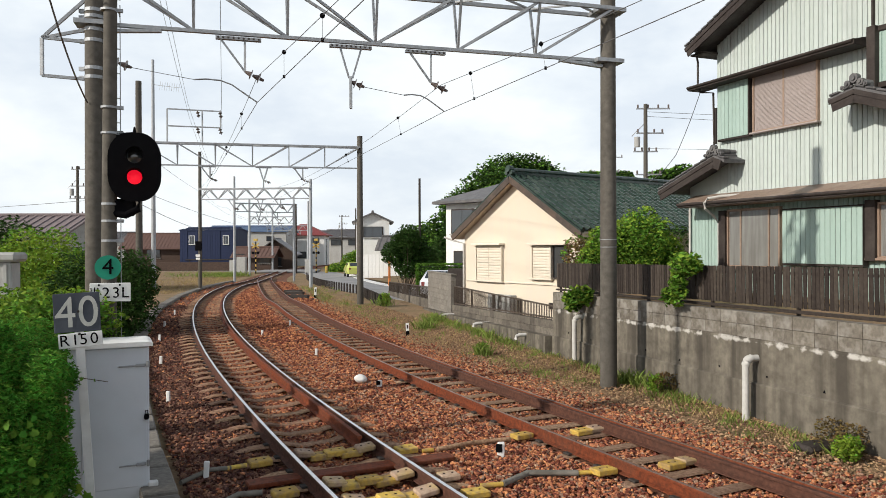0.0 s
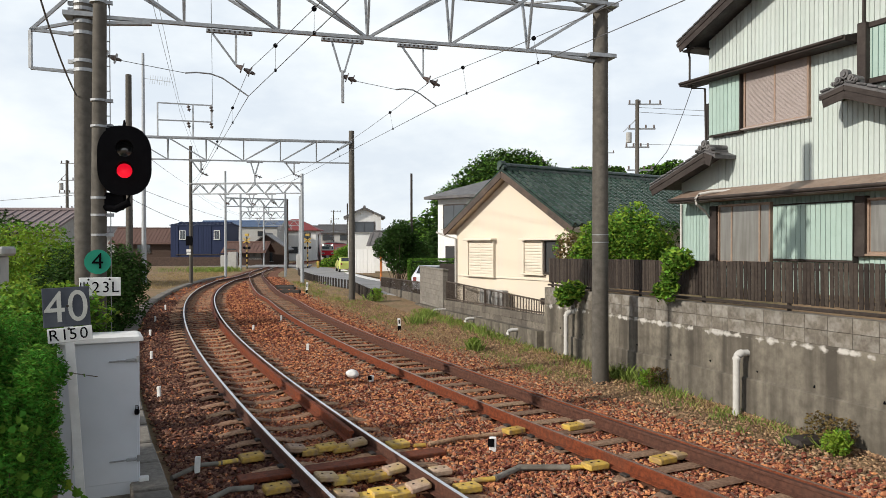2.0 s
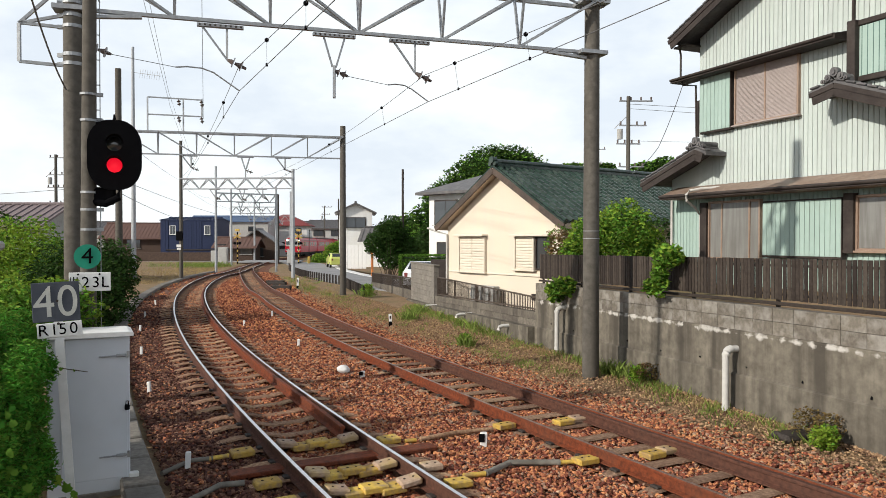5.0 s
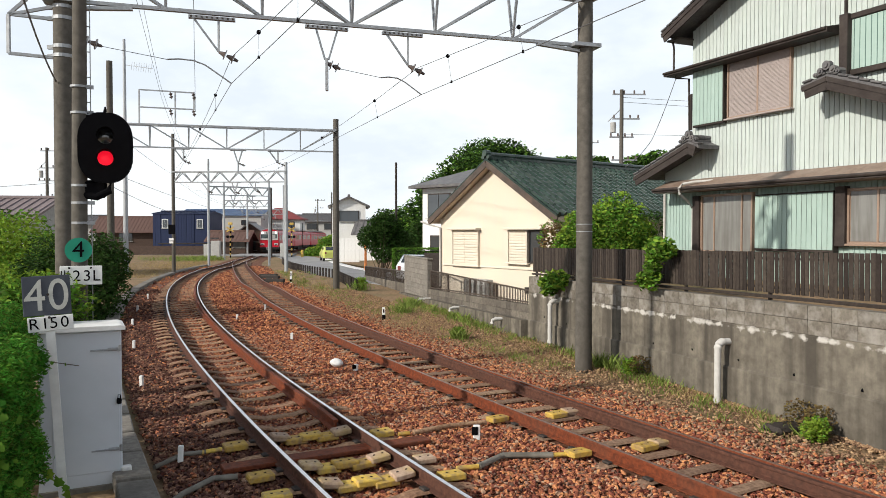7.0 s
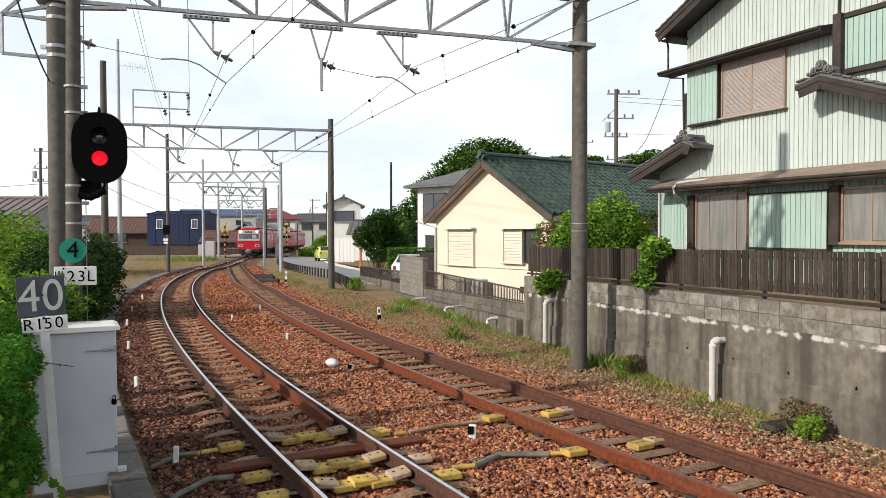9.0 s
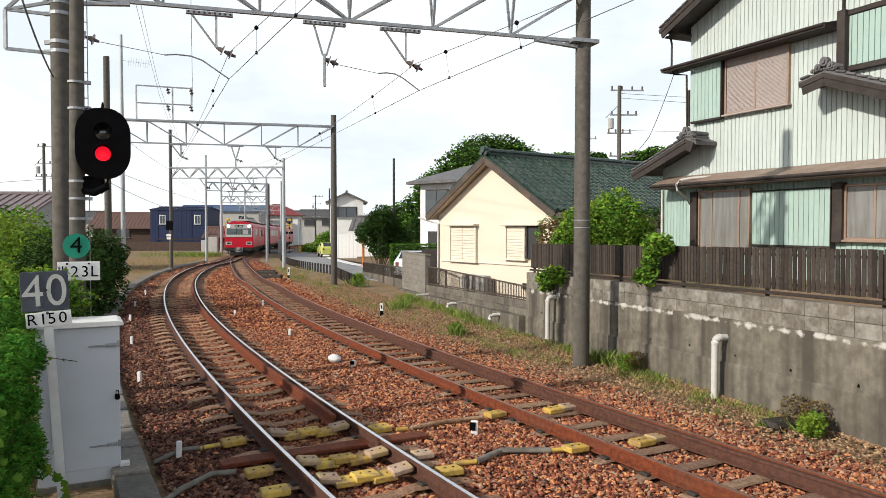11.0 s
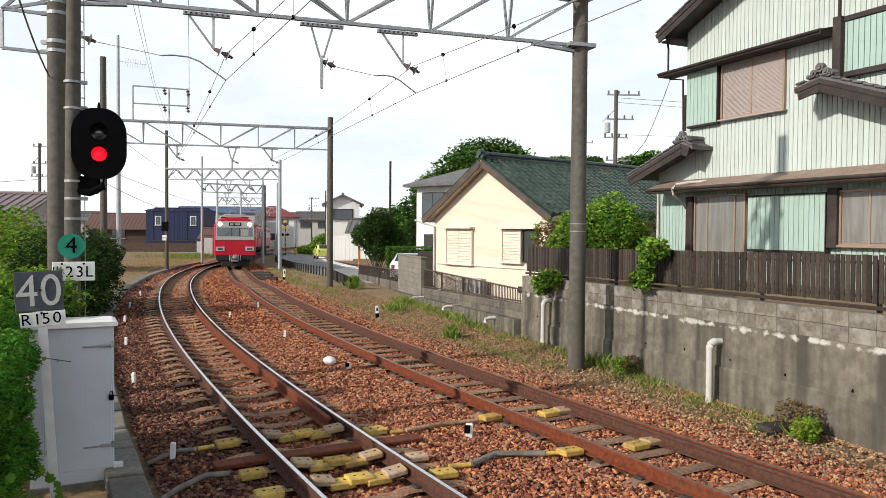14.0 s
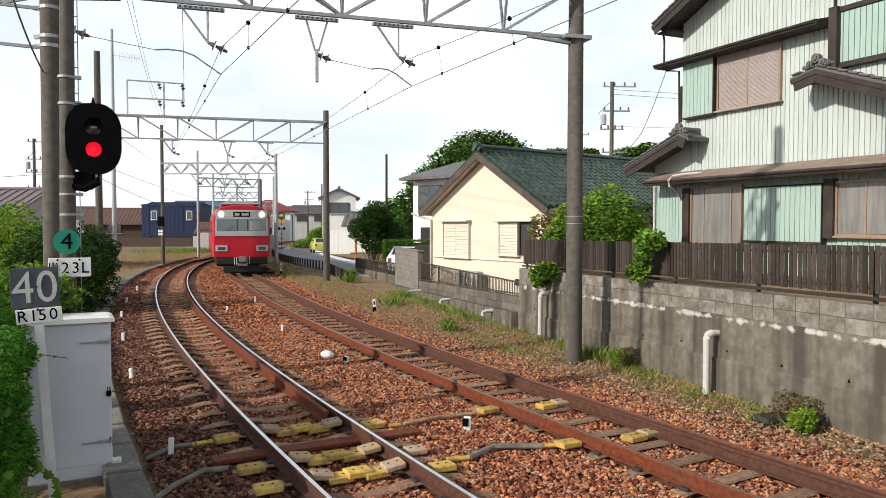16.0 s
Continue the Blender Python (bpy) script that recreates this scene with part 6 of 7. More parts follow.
    bush("tree", [(0.3, 62.0, 2.6, 1.1, 1.2, 1.2), (1.2, 62.0, 3.4, 1.5, 1.5, 1.9), (-0.4, 61.0, 1.7, 0.9, 1.2, 0.9)], 3000, 0.2, LEAF_D, "green tree between the houses", "tree", LEAF_D, trunk=-0.8)
    bush("shrub", [(-13.6, 98.0, -0.4, 2.0, 1.5, 0.9), (-12.4, 100.0, 0.4, 1.5, 1.5, 1.5), (-11.2, 101.0, 0.9, 1.4, 1.4, 1.7)], 4000, 0.26, LEAF, "overgrown green bank beyond the crossing", "bush", LEAF_L)
    # the wooded hill behind the cream house
    blobs = []
    for i in range(56):
        x = random.uniform(-2, 36)
        top = 11.3 * math.exp(-(abs(x - 11.3) / 9.5) ** 2.6) + 5.0
        z = random.uniform(1.0, max(2.2, top - 1.6))
        r = random.uniform(2.2, 3.6)
        blobs.append((x, 108 + random.uniform(-4, 8), z, r, r, r * 0.8))
    for x in np.arange(-3.5, 30, 1.8):
        top = 11.3 * math.exp(-(abs(x - 11.3) / 9.5) ** 2.6) + 5.0
        blobs.append((x, 110, top - 1.8, 2.6, 2.4, 2.1))
    bush("wooded_hill", blobs, 46000, 0.46, LEAF_D, "dark green wooded hill behind the houses", "wood", LEAF)
    blobs = [(x, 112 + random.uniform(-2, 2), 13.4 + random.uniform(-0.6, 0.5) - abs(x - 36) * 0.02, 2.4, 2, 1.3) for x in (22.5, 27, 34, 37, 40, 43)]
    bush("wood", blobs, 5000, 0.5, LEAF_D, "dark treetops on the ridge behind the roofs", "wood", LEAF)
    # verge grass along the wall foot and by the road
    spots, dry = [], []
    for i in range(420):
        s = random.uniform(-14, 6.0)
        off = -abs(random.gauss(0.15, 0.28))
        p = WALL @ Vector((s, off - 0.05, -0.05))
        (spots if random.random() < 0.4 else dry).append((p.x, p.y, -0.05))
    for i in range(460):
        y = random.uniform(14, 50)
        x = np.interp(y, right_line[:, 1], right_line[:, 0]) + 2.2 + abs(random.gauss(0, 0.75))
        if x < 3.5 - 0.245 * (y - 15) - 0.1:
            (spots if random.random() < 0.22 else dry).append((x, y, -0.06))
    tufts("grass_tufts", spots, 22, 0.15, 0.08, GRASS, "green weeds and grass along the wall foot")
    tufts("dry_grass", dry, 24, 0.10, 0.15, STRAW, "straw-coloured dry grass along the verge")
    spots, dry = [], []
    for i in range(700):
        y = random.uniform(44, 84)
        x = np.interp(y, left_line[:, 1], left_line[:, 0]) - 3.0 - abs(random.gauss(0, 3.2))
        (spots if y > 74 and random.random() < 0.5 else dry).append((x, y, grade(y) - 0.06))
    tufts("grass_tufts", spots, 22, 0.5, 0.5, GRASS, "green weeds beyond the bend")
    tufts("dry_grass", dry, 16, 0.16, 0.5, STRAW, "straw-coloured grass beyond the bend")
    # green clumps
    for x, y, r, hgt in ((-0.55, 23.8, 0.3, 0.35), (1.0, 17.9, 0.14, 0.3), (3.55, 14.1, 0.16, 0.3), (-2.7, 33.5, 0.4, 0.3), (-0.3, 26.0, 0.35, 0.3)):
        tufts("weed_clump", [(x, y, -0.06)] * 5, 40, hgt, r * 0.6, GRASS, "green weed clump growing in the verge")
    for s, off, hgt in ((-4.3, -0.5, 0.22), (-5.6, -0.55, 0.30), (-6.6, -0.5, 0.34), (-7.4, -0.5, 0.3), (-9.2, -0.5, 0.3), (0.9, -0.3, 0.30), (1.5, -0.25, 0.36), (-0.6, -0.35, 0.22), (2.7, -0.3, 0.2)):
        p = WALL @ Vector((s, off, 0))
        tufts("weed_clump", [(p.x + random.uniform(-0.12, 0.12), p.y + random.uniform(-0.12, 0.12), -0.06) for k in range(4)], 13, hgt, 0.13, GRASS, "tall green weeds at the wall foot")
    for s in (5.6, 5.95, 1.9):
        p = WALL @ Vector((s, -0.22, -0.05))
        bush("weed_bush", [(p.x, p.y, 0.16, 0.22, 0.16, 0.24)], 420, 0.05, LEAF_R, "withered brown weed bush at the wall foot", "weed")
    for x, y, r in ((4.98, 9.05, 0.17), (3.86, 13.25, 0.18), (0.95, 18.0, 0.16), (-2.7, 33.6, 0.3)):
        bush("weed_bush", [(x, y, r * 0.8, r, r, r)], 420, r * 0.28, LEAF_L, "bright green weed bush in the verge", "weed", LEAF)
    # broad ivy leaves over the hedge face
    iv = thing("ivy_patch", "broad pale green ivy leaves climbing over the hedge", "ivy")
    for k in range(46):
        sz = random.uniform(0.035, 0.075)
        m = pose(random.gauss(-3.30, 0.10), random.gauss(5.72, 0.10), random.uniform(0.5, 1.35), random.uniform(-35, 20), random.uniform(-40, 40), random.uniform(-40, 50))
        part("leaf", ivy_leaf(sz, m), LEAF if k % 3 else LEAF_H, iv)
    # ivy shoots in front of the cabinet
    for k, path in enumerate(([(-3.75, 6.7, 0.62), (-3.35, 6.72, 0.45), (-3.18, 6.74, 0.25), (-3.25, 6.74, 0.02)], [(-3.72, 6.72, 1.52), (-3.45, 6.74, 1.46), (-3.10, 6.78, 1.40)])):
        iv = thing("ivy_shoot", "ivy shoot with broad green leaves trailing from the hedge", "ivy", group="ivy shoots")
        part("stem", Geo().tube(path, 0.004, 5), BARK, iv)
        for i in range(9 if k == 0 else 6):
            u = (i + 0.6) / 9.6 * (len(path) - 1) if k == 0 else (i + 0.6) / 6.6 * (len(path) - 1)
            p = Vector(path[int(u)]).lerp(Vector(path[min(int(u) + 1, len(path) - 1)]), u - int(u))
            sz = (0.085 if k == 0 else 0.04) * random.uniform(0.7, 1.2)
            m = Matrix.Translation(p + Vector((random.uniform(-.02, .02), -0.02, 0))) @ pose(0, 0, 0, random.uniform(-30, 30), random.uniform(0, 360), random.uniform(-35, 35))
            part("leaf", ivy_leaf(sz, m), LEAF if i % 3 else LEAF_L, iv)


# ---- road, neighbours and distance ----
def plain_house(label, cx, cy, ang, w, d, z0, eave, ridge, wall, roof, wins=(), gable_front=False, over=0.45, hip=False):
    """A neighbour's house: walls, roof with overhang, framed windows. wins: (x, z, width, height) on the front."""
    h = thing("house", label, "house", heading(cx, cy, 0, ang), group="neighbouring houses")
    part("wall", Geo().box((0, d / 2, (z0 + eave) / 2), (w, d, eave - z0)), wall, h)
    o = over
    if hip:
        r = w / 2 - d / 2 if w > d else 0.4
        g = Geo().add([(-w / 2 - o, -o, eave), (w / 2 + o, -o, eave), (w / 2 + o, d + o, eave), (-w / 2 - o, d + o, eave), (-r, d / 2, ridge), (r, d / 2, ridge),
                       (-w / 2 - o, -o, eave - 0.15), (w / 2 + o, -o, eave - 0.15), (w / 2 + o, d + o, eave - 0.15), (-w / 2 - o, d + o, eave - 0.15)],
                      [(0, 1, 5, 4), (1, 2, 5), (2, 3, 4, 5), (3, 0, 4), (0, 6, 7, 1), (1, 7, 8, 2), (2, 8, 9, 3), (3, 9, 6, 0), (6, 9, 8, 7)])
        part("roof", g, roof, h)
    elif gable_front:
        part("gable", Geo().prism([(-w / 2, eave - 0.01), (w / 2, eave - 0.01), (0, ridge - 0.1)], d), wall, h)
        k = (ridge - eave) / (w / 2)
        for s in (-1, 1):
            e = w / 2 + o
            p = [(0, ridge + 0.02), (s * e, ridge - k * e), (s * e, ridge - k * e - 0.16), (0, ridge - 0.14)]
            part("roof", Geo().prism(p if s < 0 else p[::-1], d + 2 * o), roof, h, m=pose(0, -o, 0))
        part("ridge", Geo().box((0, d / 2, ridge + 0.08), (0.25, d + 2 * o, 0.2), bevel=0.05), roof, h)
    else:
        part("gable", Geo().add([(sx * (w / 2), y, z) for sx in (-1, 1) for y, z in ((0, eave), (d, eave), (d / 2, ridge - 0.1))], [(0, 2, 1), (3, 4, 5), (0, 3, 5, 2), (1, 2, 5, 4), (0, 1, 4, 3)]), wall, h)
        k = (ridge - eave) / (d / 2)
        for y_e, y_r in ((-o, d / 2), (d + o, d / 2)):
            ze = eave - k * o
            g = Geo().add([(-w / 2 - o, y_e, ze), (w / 2 + o, y_e, ze), (w / 2 + o, y_r, ridge), (-w / 2 - o, y_r, ridge),
                           (-w / 2 - o, y_e, ze - 0.14), (w / 2 + o, y_e, ze - 0.14), (w / 2 + o, y_r, ridge - 0.14), (-w / 2 - o, y_r, ridge - 0.14)],
                          [(0, 1, 2, 3), (7, 6, 5, 4), (0, 4, 5, 1), (1, 5, 6, 2), (3, 7, 4, 0), (2, 6, 7, 3)])
            part("roof", g, roof, h)
            n = int((w + 2 * o) / 0.55)
            rib = Geo()
            for i in range(n):
                x = -w / 2 - o + (i + 0.5) * (w + 2 * o) / n
                rib.span((x, y_e, ze + 0.03), (x, y_r, ridge + 0.03), 0.10, 0.07)
            part("tile_rib", rib, roof, h)
        part("ridge", Geo().box((0, d / 2, ridge + 0.06), (w + 2 * o, 0.28, 0.2), bevel=0.05), roof, h)
    for x, z, ww, wh in wins:
        wd = part("window", Geo().box((x, -0.02, z), (ww + 0.16, 0.10, wh + 0.16), bevel=0.015), WHITE if wall is NAVY else DARKTRIM, h)
        part("pane", Geo().box((x - ww / 4, -0.08, z), (ww / 2 - 0.04, 0.03, wh)), DARKPANE, wd)
        part("pane", Geo().box((x + ww / 4, -0.075, z), (ww / 2 - 0.04, 0.03, wh)), DARKPANE, wd)
        part("sill", Geo().box((x, -0.1, z - wh / 2 - 0.1), (ww + 0.3, 0.14, 0.06)), GREYWALL, wd)
    return h


def make_neighbours():
    plain_house("white two-storey house with a grey tiled roof behind the cream house", 2.45, 41.6, -45, 6.4, 7.0, -0.3, 5.3, 6.75, PLASTER, TILE_GREY, ((-1.8, 4.1, 1.7, 1.3), (1.2, 4.1, 1.6, 1.3), (-1.6, 1.6, 1.7, 1.4)), over=0.6, hip=True)
    plain_house("tall narrow white house with a dark tiled gable roof", -7.45, 78.0, 6, 3.5, 7.0, -0.6, 5.5, 6.3, PLASTER, TILE_GREY, ((0.0, 4.2, 2.0, 1.0),), True, 0.45)
    h = plain_house("low white annex with a dark lean-to roof", -5.2, 76.0, -6, 2.6, 4.0, -0.6, 2.6, 3.7, PLASTER, TILE_GREY, (), False, 0.5)
    f = thing("board_fence", "white painted board fence by the white house", "fence", heading(-7.0, 70.0, -0.45, -8))
    bd = Geo().box((0, 0, 1.2), (0.34, 0.05, 2.4), bevel=0.01).mesh("board", PLASTER)
    for i in range(7):
        part("board", bd, PLASTER, f, m=pose(-1.0 + i * 0.36, 0, 0))
    plain_house("navy-blue clad house with small white windows", -35.4, 110.0, 0, 8.0, 8, -0.8, 5.25, 5.6, NAVY, NAVY, ((-2.2, 3.7, 0.75, 1.2), (2.9, 3.7, 0.75, 1.2)), False, 0.12)
    st = Geo().box((0, 0, 2.2), (0.36, 0.04, 5.8), bevel=0.008).mesh("cladding_board", NAVY)
    nh = thing("cladding_screen", "navy cladding boards on the blue house front", "cladding", pose(-35.4, 109.96, 0), kind="structure")
    for i in range(21):
        x = -3.8 + i * 0.38
        if abs(x + 2.2) > 0.62 and abs(x - 2.9) > 0.62:
            part("cladding_board", st, NAVY, nh, m=pose(x, 0, 0))
    solid("carport", Geo().box((0, 0, 1.0), (6.8, 2.6, 0.16), bevel=0.05).box((-3.2, 0, 0.1), (0.12, 0.12, 1.8)).box((3.2, 0, 0.1), (0.12, 0.12, 1.8)), DARKTRIM, "flat dark carport roof before the navy house", "carport", pose(-33.9, 107.4, -0.2))
    solid("low_boundary_wall", Geo().box((0, 0, 0.5), (16, 0.2, 1.5), bevel=0.02), BROWNWALL, "low brown boundary wall before the houses", "wall", pose(-36, 104.5, -0.75), kind="structure")
    plain_house("grey industrial building with a blue roof", -37.0, 138.0, 0, 15.0, 10, -1.2, 5.7, 6.7, GREYWALL, BLUEROOF, ((4.5, 4.2, 1.2, 0.8),))
    plain_house("brown tiled old house", -46.5, 118.0, 4, 9.0, 7, -1.0, 2.9, 4.9, BROWNWALL, BROWNTILE, ((0, 1.6, 2.0, 1.2),), False, 0.8)
    plain_house("dark wooden old house with a tiled gable roof", -27.4, 106.0, 0, 5.0, 5, -1.0, 1.5, 2.6, BROWNWALL, BROWNTILE, ((-2, 1.0, 1.4, 1.2), (1.6, 0.8, 1.6, 1.0)), False, 0.7)
    plain_house("dark wooden house with a gable towards the line", -25.6, 112.0, 5, 5.4, 6, -0.9, 2.0, 3.9, BROWNWALL, TILE_GREY, ((0, 0.6, 1.8, 1.6),), True, 0.7)
    plain_house("pale two-storey house with a maroon hipped roof", -29.0, 150.0, 2, 9.5, 8, -1.4, 5.1, 7.4, PLASTER, REDROOF, ((-2.8, 3.9, 2.0, 1.1), (2.6, 3.9, 2.0, 1.1), (0, 1.0, 2.0, 1.2)), False, 0.7, True)
    plain_house("grey two-storey house with a tiled roof", -21.0, 168.0, -4, 12, 8, -1.4, 5.0, 6.6, GREYWALL, TILE_GREY, ((-3.5, 3.6, 2.2, 1.2), (0.5, 3.6, 2.2, 1.2), (4, 3.6, 2.2, 1.2)), False, 0.6)
    plain_house("long low house with a mauve tiled roof", -29.2, 45.0, 2, 11.0, 7, -0.2, 3.55, 4.75, GREYWALL, MAUVE, ((0, 2.6, 1.6, 1.0),), False, 0.6)
    plain_house("pale low house far behind", -64.0, 130.0, 6, 16.0, 9, -1, 4.0, 5.4, GREYWALL, TILE_GREY, ((-3, 2.5, 2, 1.2), (3, 2.5, 2, 1.2)))
    plain_house("pale house behind the dark wooden houses", -33.0, 170.0, 0, 14.0, 8, -1.4, 5.2, 6.4, GREYWALL, TILE_GREY, ((-4, 4.0, 2, 1.2), (3, 4.0, 2, 1.2)))
    plain_house("house with a grey tiled roof behind the cream house", 22.0, 62.0, -20, 12.0, 8, -0.3, 7.2, 8.9, GREYWALL, TILE_GREY, ((-3, 5.8, 2, 1.2),), False, 0.6, True)
    # one dark panel added for the shed and shade between the two gardens
    solid("shed_shade_panel", Geo().box((0, 0, 0.8), (1.1, 0.18, 1.7), bevel=0.02), DARKTRIM, "dark panel in place of the shed and shade beside the drive", "fence", pose(0.75, 33.0, 0, 0, 0, -20), kind="structure")
    # end of a concrete wall among the shrubs
    w = thing("block_wall", "pale grey concrete wall with a coping among the shrubs", "wall", pose(-6.06, 9.4, 0, 0, 0, 10), kind="structure")
    part("wall_body", Geo().box((0, 0, 1.12), (1.1, 0.3, 2.68), bevel=0.02), GREYWALL, w)
    for i in range(8):
        part("rib", Geo().box((-0.47 + i * 0.135, -0.156, 1.12), (0.05, 0.016, 2.66), bevel=0.005), GREYWALL, w)
    part("coping", Geo().box((0, 0, 2.52), (1.24, 0.42, 0.12), bevel=0.03), GREYWALL, w)

    # road
    line = spline([(4.0, 28.0), (0.9, 36.5), (-2.6, 44.0), (-5.8, 52.0), (-9.6, 66.0), (-13.4, 84.0), (-17.4, 96.0), (-27.0, 103.0), (-60, 107)], 1.0)
    g = sweep(Geo(), along(line, 0, -0.02), [(-2.2, 0.0), (-2.2, -0.05), (2.2, -0.05), (2.2, 0.0)][::-1])
    solid("road", g, ASPHALT, "grey asphalt road leading to the level crossing", "road", kind="structure")
    g = sweep(Geo(), along(line, 2.5, -0.02, None, 84), [(-0.35, 0.03), (-0.35, -0.05), (0.35, -0.05), (0.35, 0.03)][::-1])
    solid("kerb", g, PLASTER, "pale concrete gutter along the road", "kerb", kind="structure")
    pv = Geo().add([(-8.6, 73, -0.37), (-2.4, 51.5, -0.13), (0.5, 53, -0.13), (-4.0, 76, -0.37)], [(0, 1, 2, 3)])
    solid("forecourt", pv, DIRT, "bare earth forecourt by the white house", "yard", kind="structure")
    # short dark posts along the road edge
    pm = Geo().box((0, 0, 0.22), (0.11, 0.10, 0.64), bevel=0.02).mesh("post", IRON)
    pr = thing("post_row", "row of short dark posts along the road edge", "fence")
    for i in range(64):
        u = i / 63
        y = 33.5 + 40 * u
        x = np.interp(y, line[:, 1][:70], line[:, 0][:70]) - 2.5 if y > 44 else -5.1 + (44 - y) * 0.215
        part("post", pm, IRON, pr, m=pose(x, y, grade(y) - 0.05, 0, 0, 12))
    # level crossing
    solid("crossing_deck", Geo().box((0, 0, 0.0), (7.5, 7, 0.16), bevel=0.03), ASPHALT, "asphalt deck of the level crossing", "crossing", pose(-20.0, 95.5, grade(95) + 0.13, 0, 0, 4), kind="structure")
    for x, y in ((-23.2, 91.0), (-15.8, 91.5)):
        c = thing("crossing_signal", "black and yellow level crossing warning post", "signal", pose(x, y, grade(y)), group="crossing signals")
        part("post", Geo().tube([(0, 0, -0.2), (0, 0, 3.9)], 0.07, 10), BLACK, c)
        bandg = Geo().tube([(0, 0, 0), (0, 0, 0.3)], 0.078, 10).mesh("yellow_band", YELLOW)
        for i in range(6):
            part("yellow_band", bandg, YELLOW, c, m=pose(0, 0, 0.2 + i * 0.6))
        for s in (-1, 1):
            part("cross_board", Geo().span((-0.42, -0.1, 3.4 - s * 0.28), (0.42, -0.1, 3.4 + s * 0.28), 0.16, 0.03, up=(0, 1, 0)), YELLOW, c)
        for xx in (-0.3, 0.3):
            part("lamp", Geo().tube([(xx, -0.2, 2.5), (xx, 0, 2.5)], 0.17, 12), BLACK, c)
        part("speaker", Geo().box((0, 0, 4.1), (0.5, 0.3, 0.3), bevel=0.05), YELLOW, c)
    for x, y, w_, h_ in ((-24.4, 89.0, 1.1, 2.0), (-25.6, 89.5, 0.7, 1.6), (-16.6, 90.3, 0.7, 1.7)):
        c = thing("crossing_cabinet", "grey equipment cabinet by the level crossing", "cabinet", pose(x, y, grade(y)), group="crossing cabinets")
        part("body", Geo().box((0, 0, h_ / 2), (w_, 0.6, h_), bevel=0.03), GREYWALL, c)
        part("door", Geo().box((0, -0.31, h_ / 2), (w_ * 0.86, 0.03, h_ * 0.84), bevel=0.01), GREYWALL, c)
    b = thing("crossing_barrier", "yellow and black barrier post at the crossing", "barrier", pose(-14.6, 92.0, grade(92)))
    part("box", Geo().box((0, 0, 0.4), (0.3, 0.3, 0.9), bevel=0.04), YELLOW, b)
    part("pole", Geo().tube([(0, 0, 0.8), (0.05, 0, 4.2)], 0.04, 8), BLACK, b)
    # far signal head on the third portal's pole
    s = thing("railway_signal", "small black railway signal on a far line pole", "signal", pose(-16.2, 48.7, 0))
    part("back_plate", Geo().box((0, -0.05, 2.72), (0.44, 0.06, 0.62), bevel=0.1), BLACK, s)
    part("housing", Geo().box((0, 0.10, 2.72), (0.3, 0.3, 0.5), bevel=0.05), BLACK, s)
    part("number_plate", Geo().box((0, -0.16, 2.08), (0.3, 0.02, 0.16)), WHITE, s)
    part("number_plate", Geo().box((0, -0.16, 1.88), (0.26, 0.02, 0.14)), WHITE, s)
    # orange post, distant utility poles
    solid("marker_post", Geo().tube([(0, 0, -0.3), (0, 0, 2.3)], 0.09, 10), ORANGE, "orange painted post by the yard", "post", pose(-3.95, 54.0, 0))
    make_utility_pole(13.25, 48.0, 11.9, "concrete utility pole with crossarms and a transformer")
    make_utility_pole(-34.8, 70.0, 10.4, "distant utility pole with crossarms behind the shrubs")
    make_utility_pole(18.0, 80.0, 12.6, "distant utility pole behind the green roof")
    make_utility_pole(-22.0, 160.0, 9.5, "distant utility pole beyond the crossing")


def make_car(label, paint, m):
    c = thing("car", label, "car", m, group="parked cars")
    prof = [(-1.75, 0.35), (1.75, 0.35), (1.80, 0.62), (1.72, 0.85), (0.95, 0.98), (0.35, 1.46), (-1.0, 1.50), (-1.55, 1.15), (-1.78, 0.95), (-1.80, 0.6)]
    g = Geo()
    n = len(prof)
    for y, k in ((-0.80, 0.94), (-0.72, 1.0), (0.72, 1.0), (0.80, 0.94)):
        g.v.extend([(x * k, y * (0.86 if z > 1.0 else 1), 0.35 + (z - 0.35) * (k if z > 1 else 1)) for x, z in prof])
    for i in range(3):
        for j in range(n):
            g.f.append((i * n + j, i * n + (j + 1) % n, (i + 1) * n + (j + 1) % n, (i + 1) * n + j))
    g.f += [tuple(range(n))[::-1], tuple(3 * n + j for j in range(n))]
    part("body", g, paint, c, smooth=True)
    for x in (-1.1, 1.1):
        for y in (-0.72, 0.72):
            w = part("wheel", Geo().tube([(x, y - 0.09, 0.3), (x, y + 0.09, 0.3)], 0.30, 16), RUBBER, c)
            part("rim", Geo().tube([(x, y - 0.1, 0.3), (x, y + 0.1, 0.3)], 0.18, 12), STEEL, w)
    for y in (-0.705, 0.705):
        part("side_window", Geo().prism([(-1.25, 1.02), (0.75, 1.02), (0.30, 1.38), (-0.95, 1.41)], 0.02), DARKPANE, c, m=pose(0, y * 1.02 - 0.01, 0))
    part("windscreen", Geo().add([(0.97, -0.6, 1.01), (0.97, 0.6, 1.01), (0.42, 0.55, 1.43), (0.42, -0.55, 1.43)], [(0, 1, 2, 3)]), DARKPANE, c)
    part("rear_window", Geo().add([(-1.60, -0.58, 1.13), (-1.60, 0.58, 1.13), (-1.12, 0.54, 1.46), (-1.12, -0.54, 1.46)], [(3, 2, 1, 0)]), DARKPANE, c)
    for y in (-0.6, 0.6):
        part("headlight", Geo().box((1.72, y, 0.75), (0.12, 0.28, 0.14), bevel=0.03), SILVER, c)
        part("tail_light", Geo().box((-1.76, y, 0.85), (0.08, 0.2, 0.22), bevel=0.03), REDROOF, c)


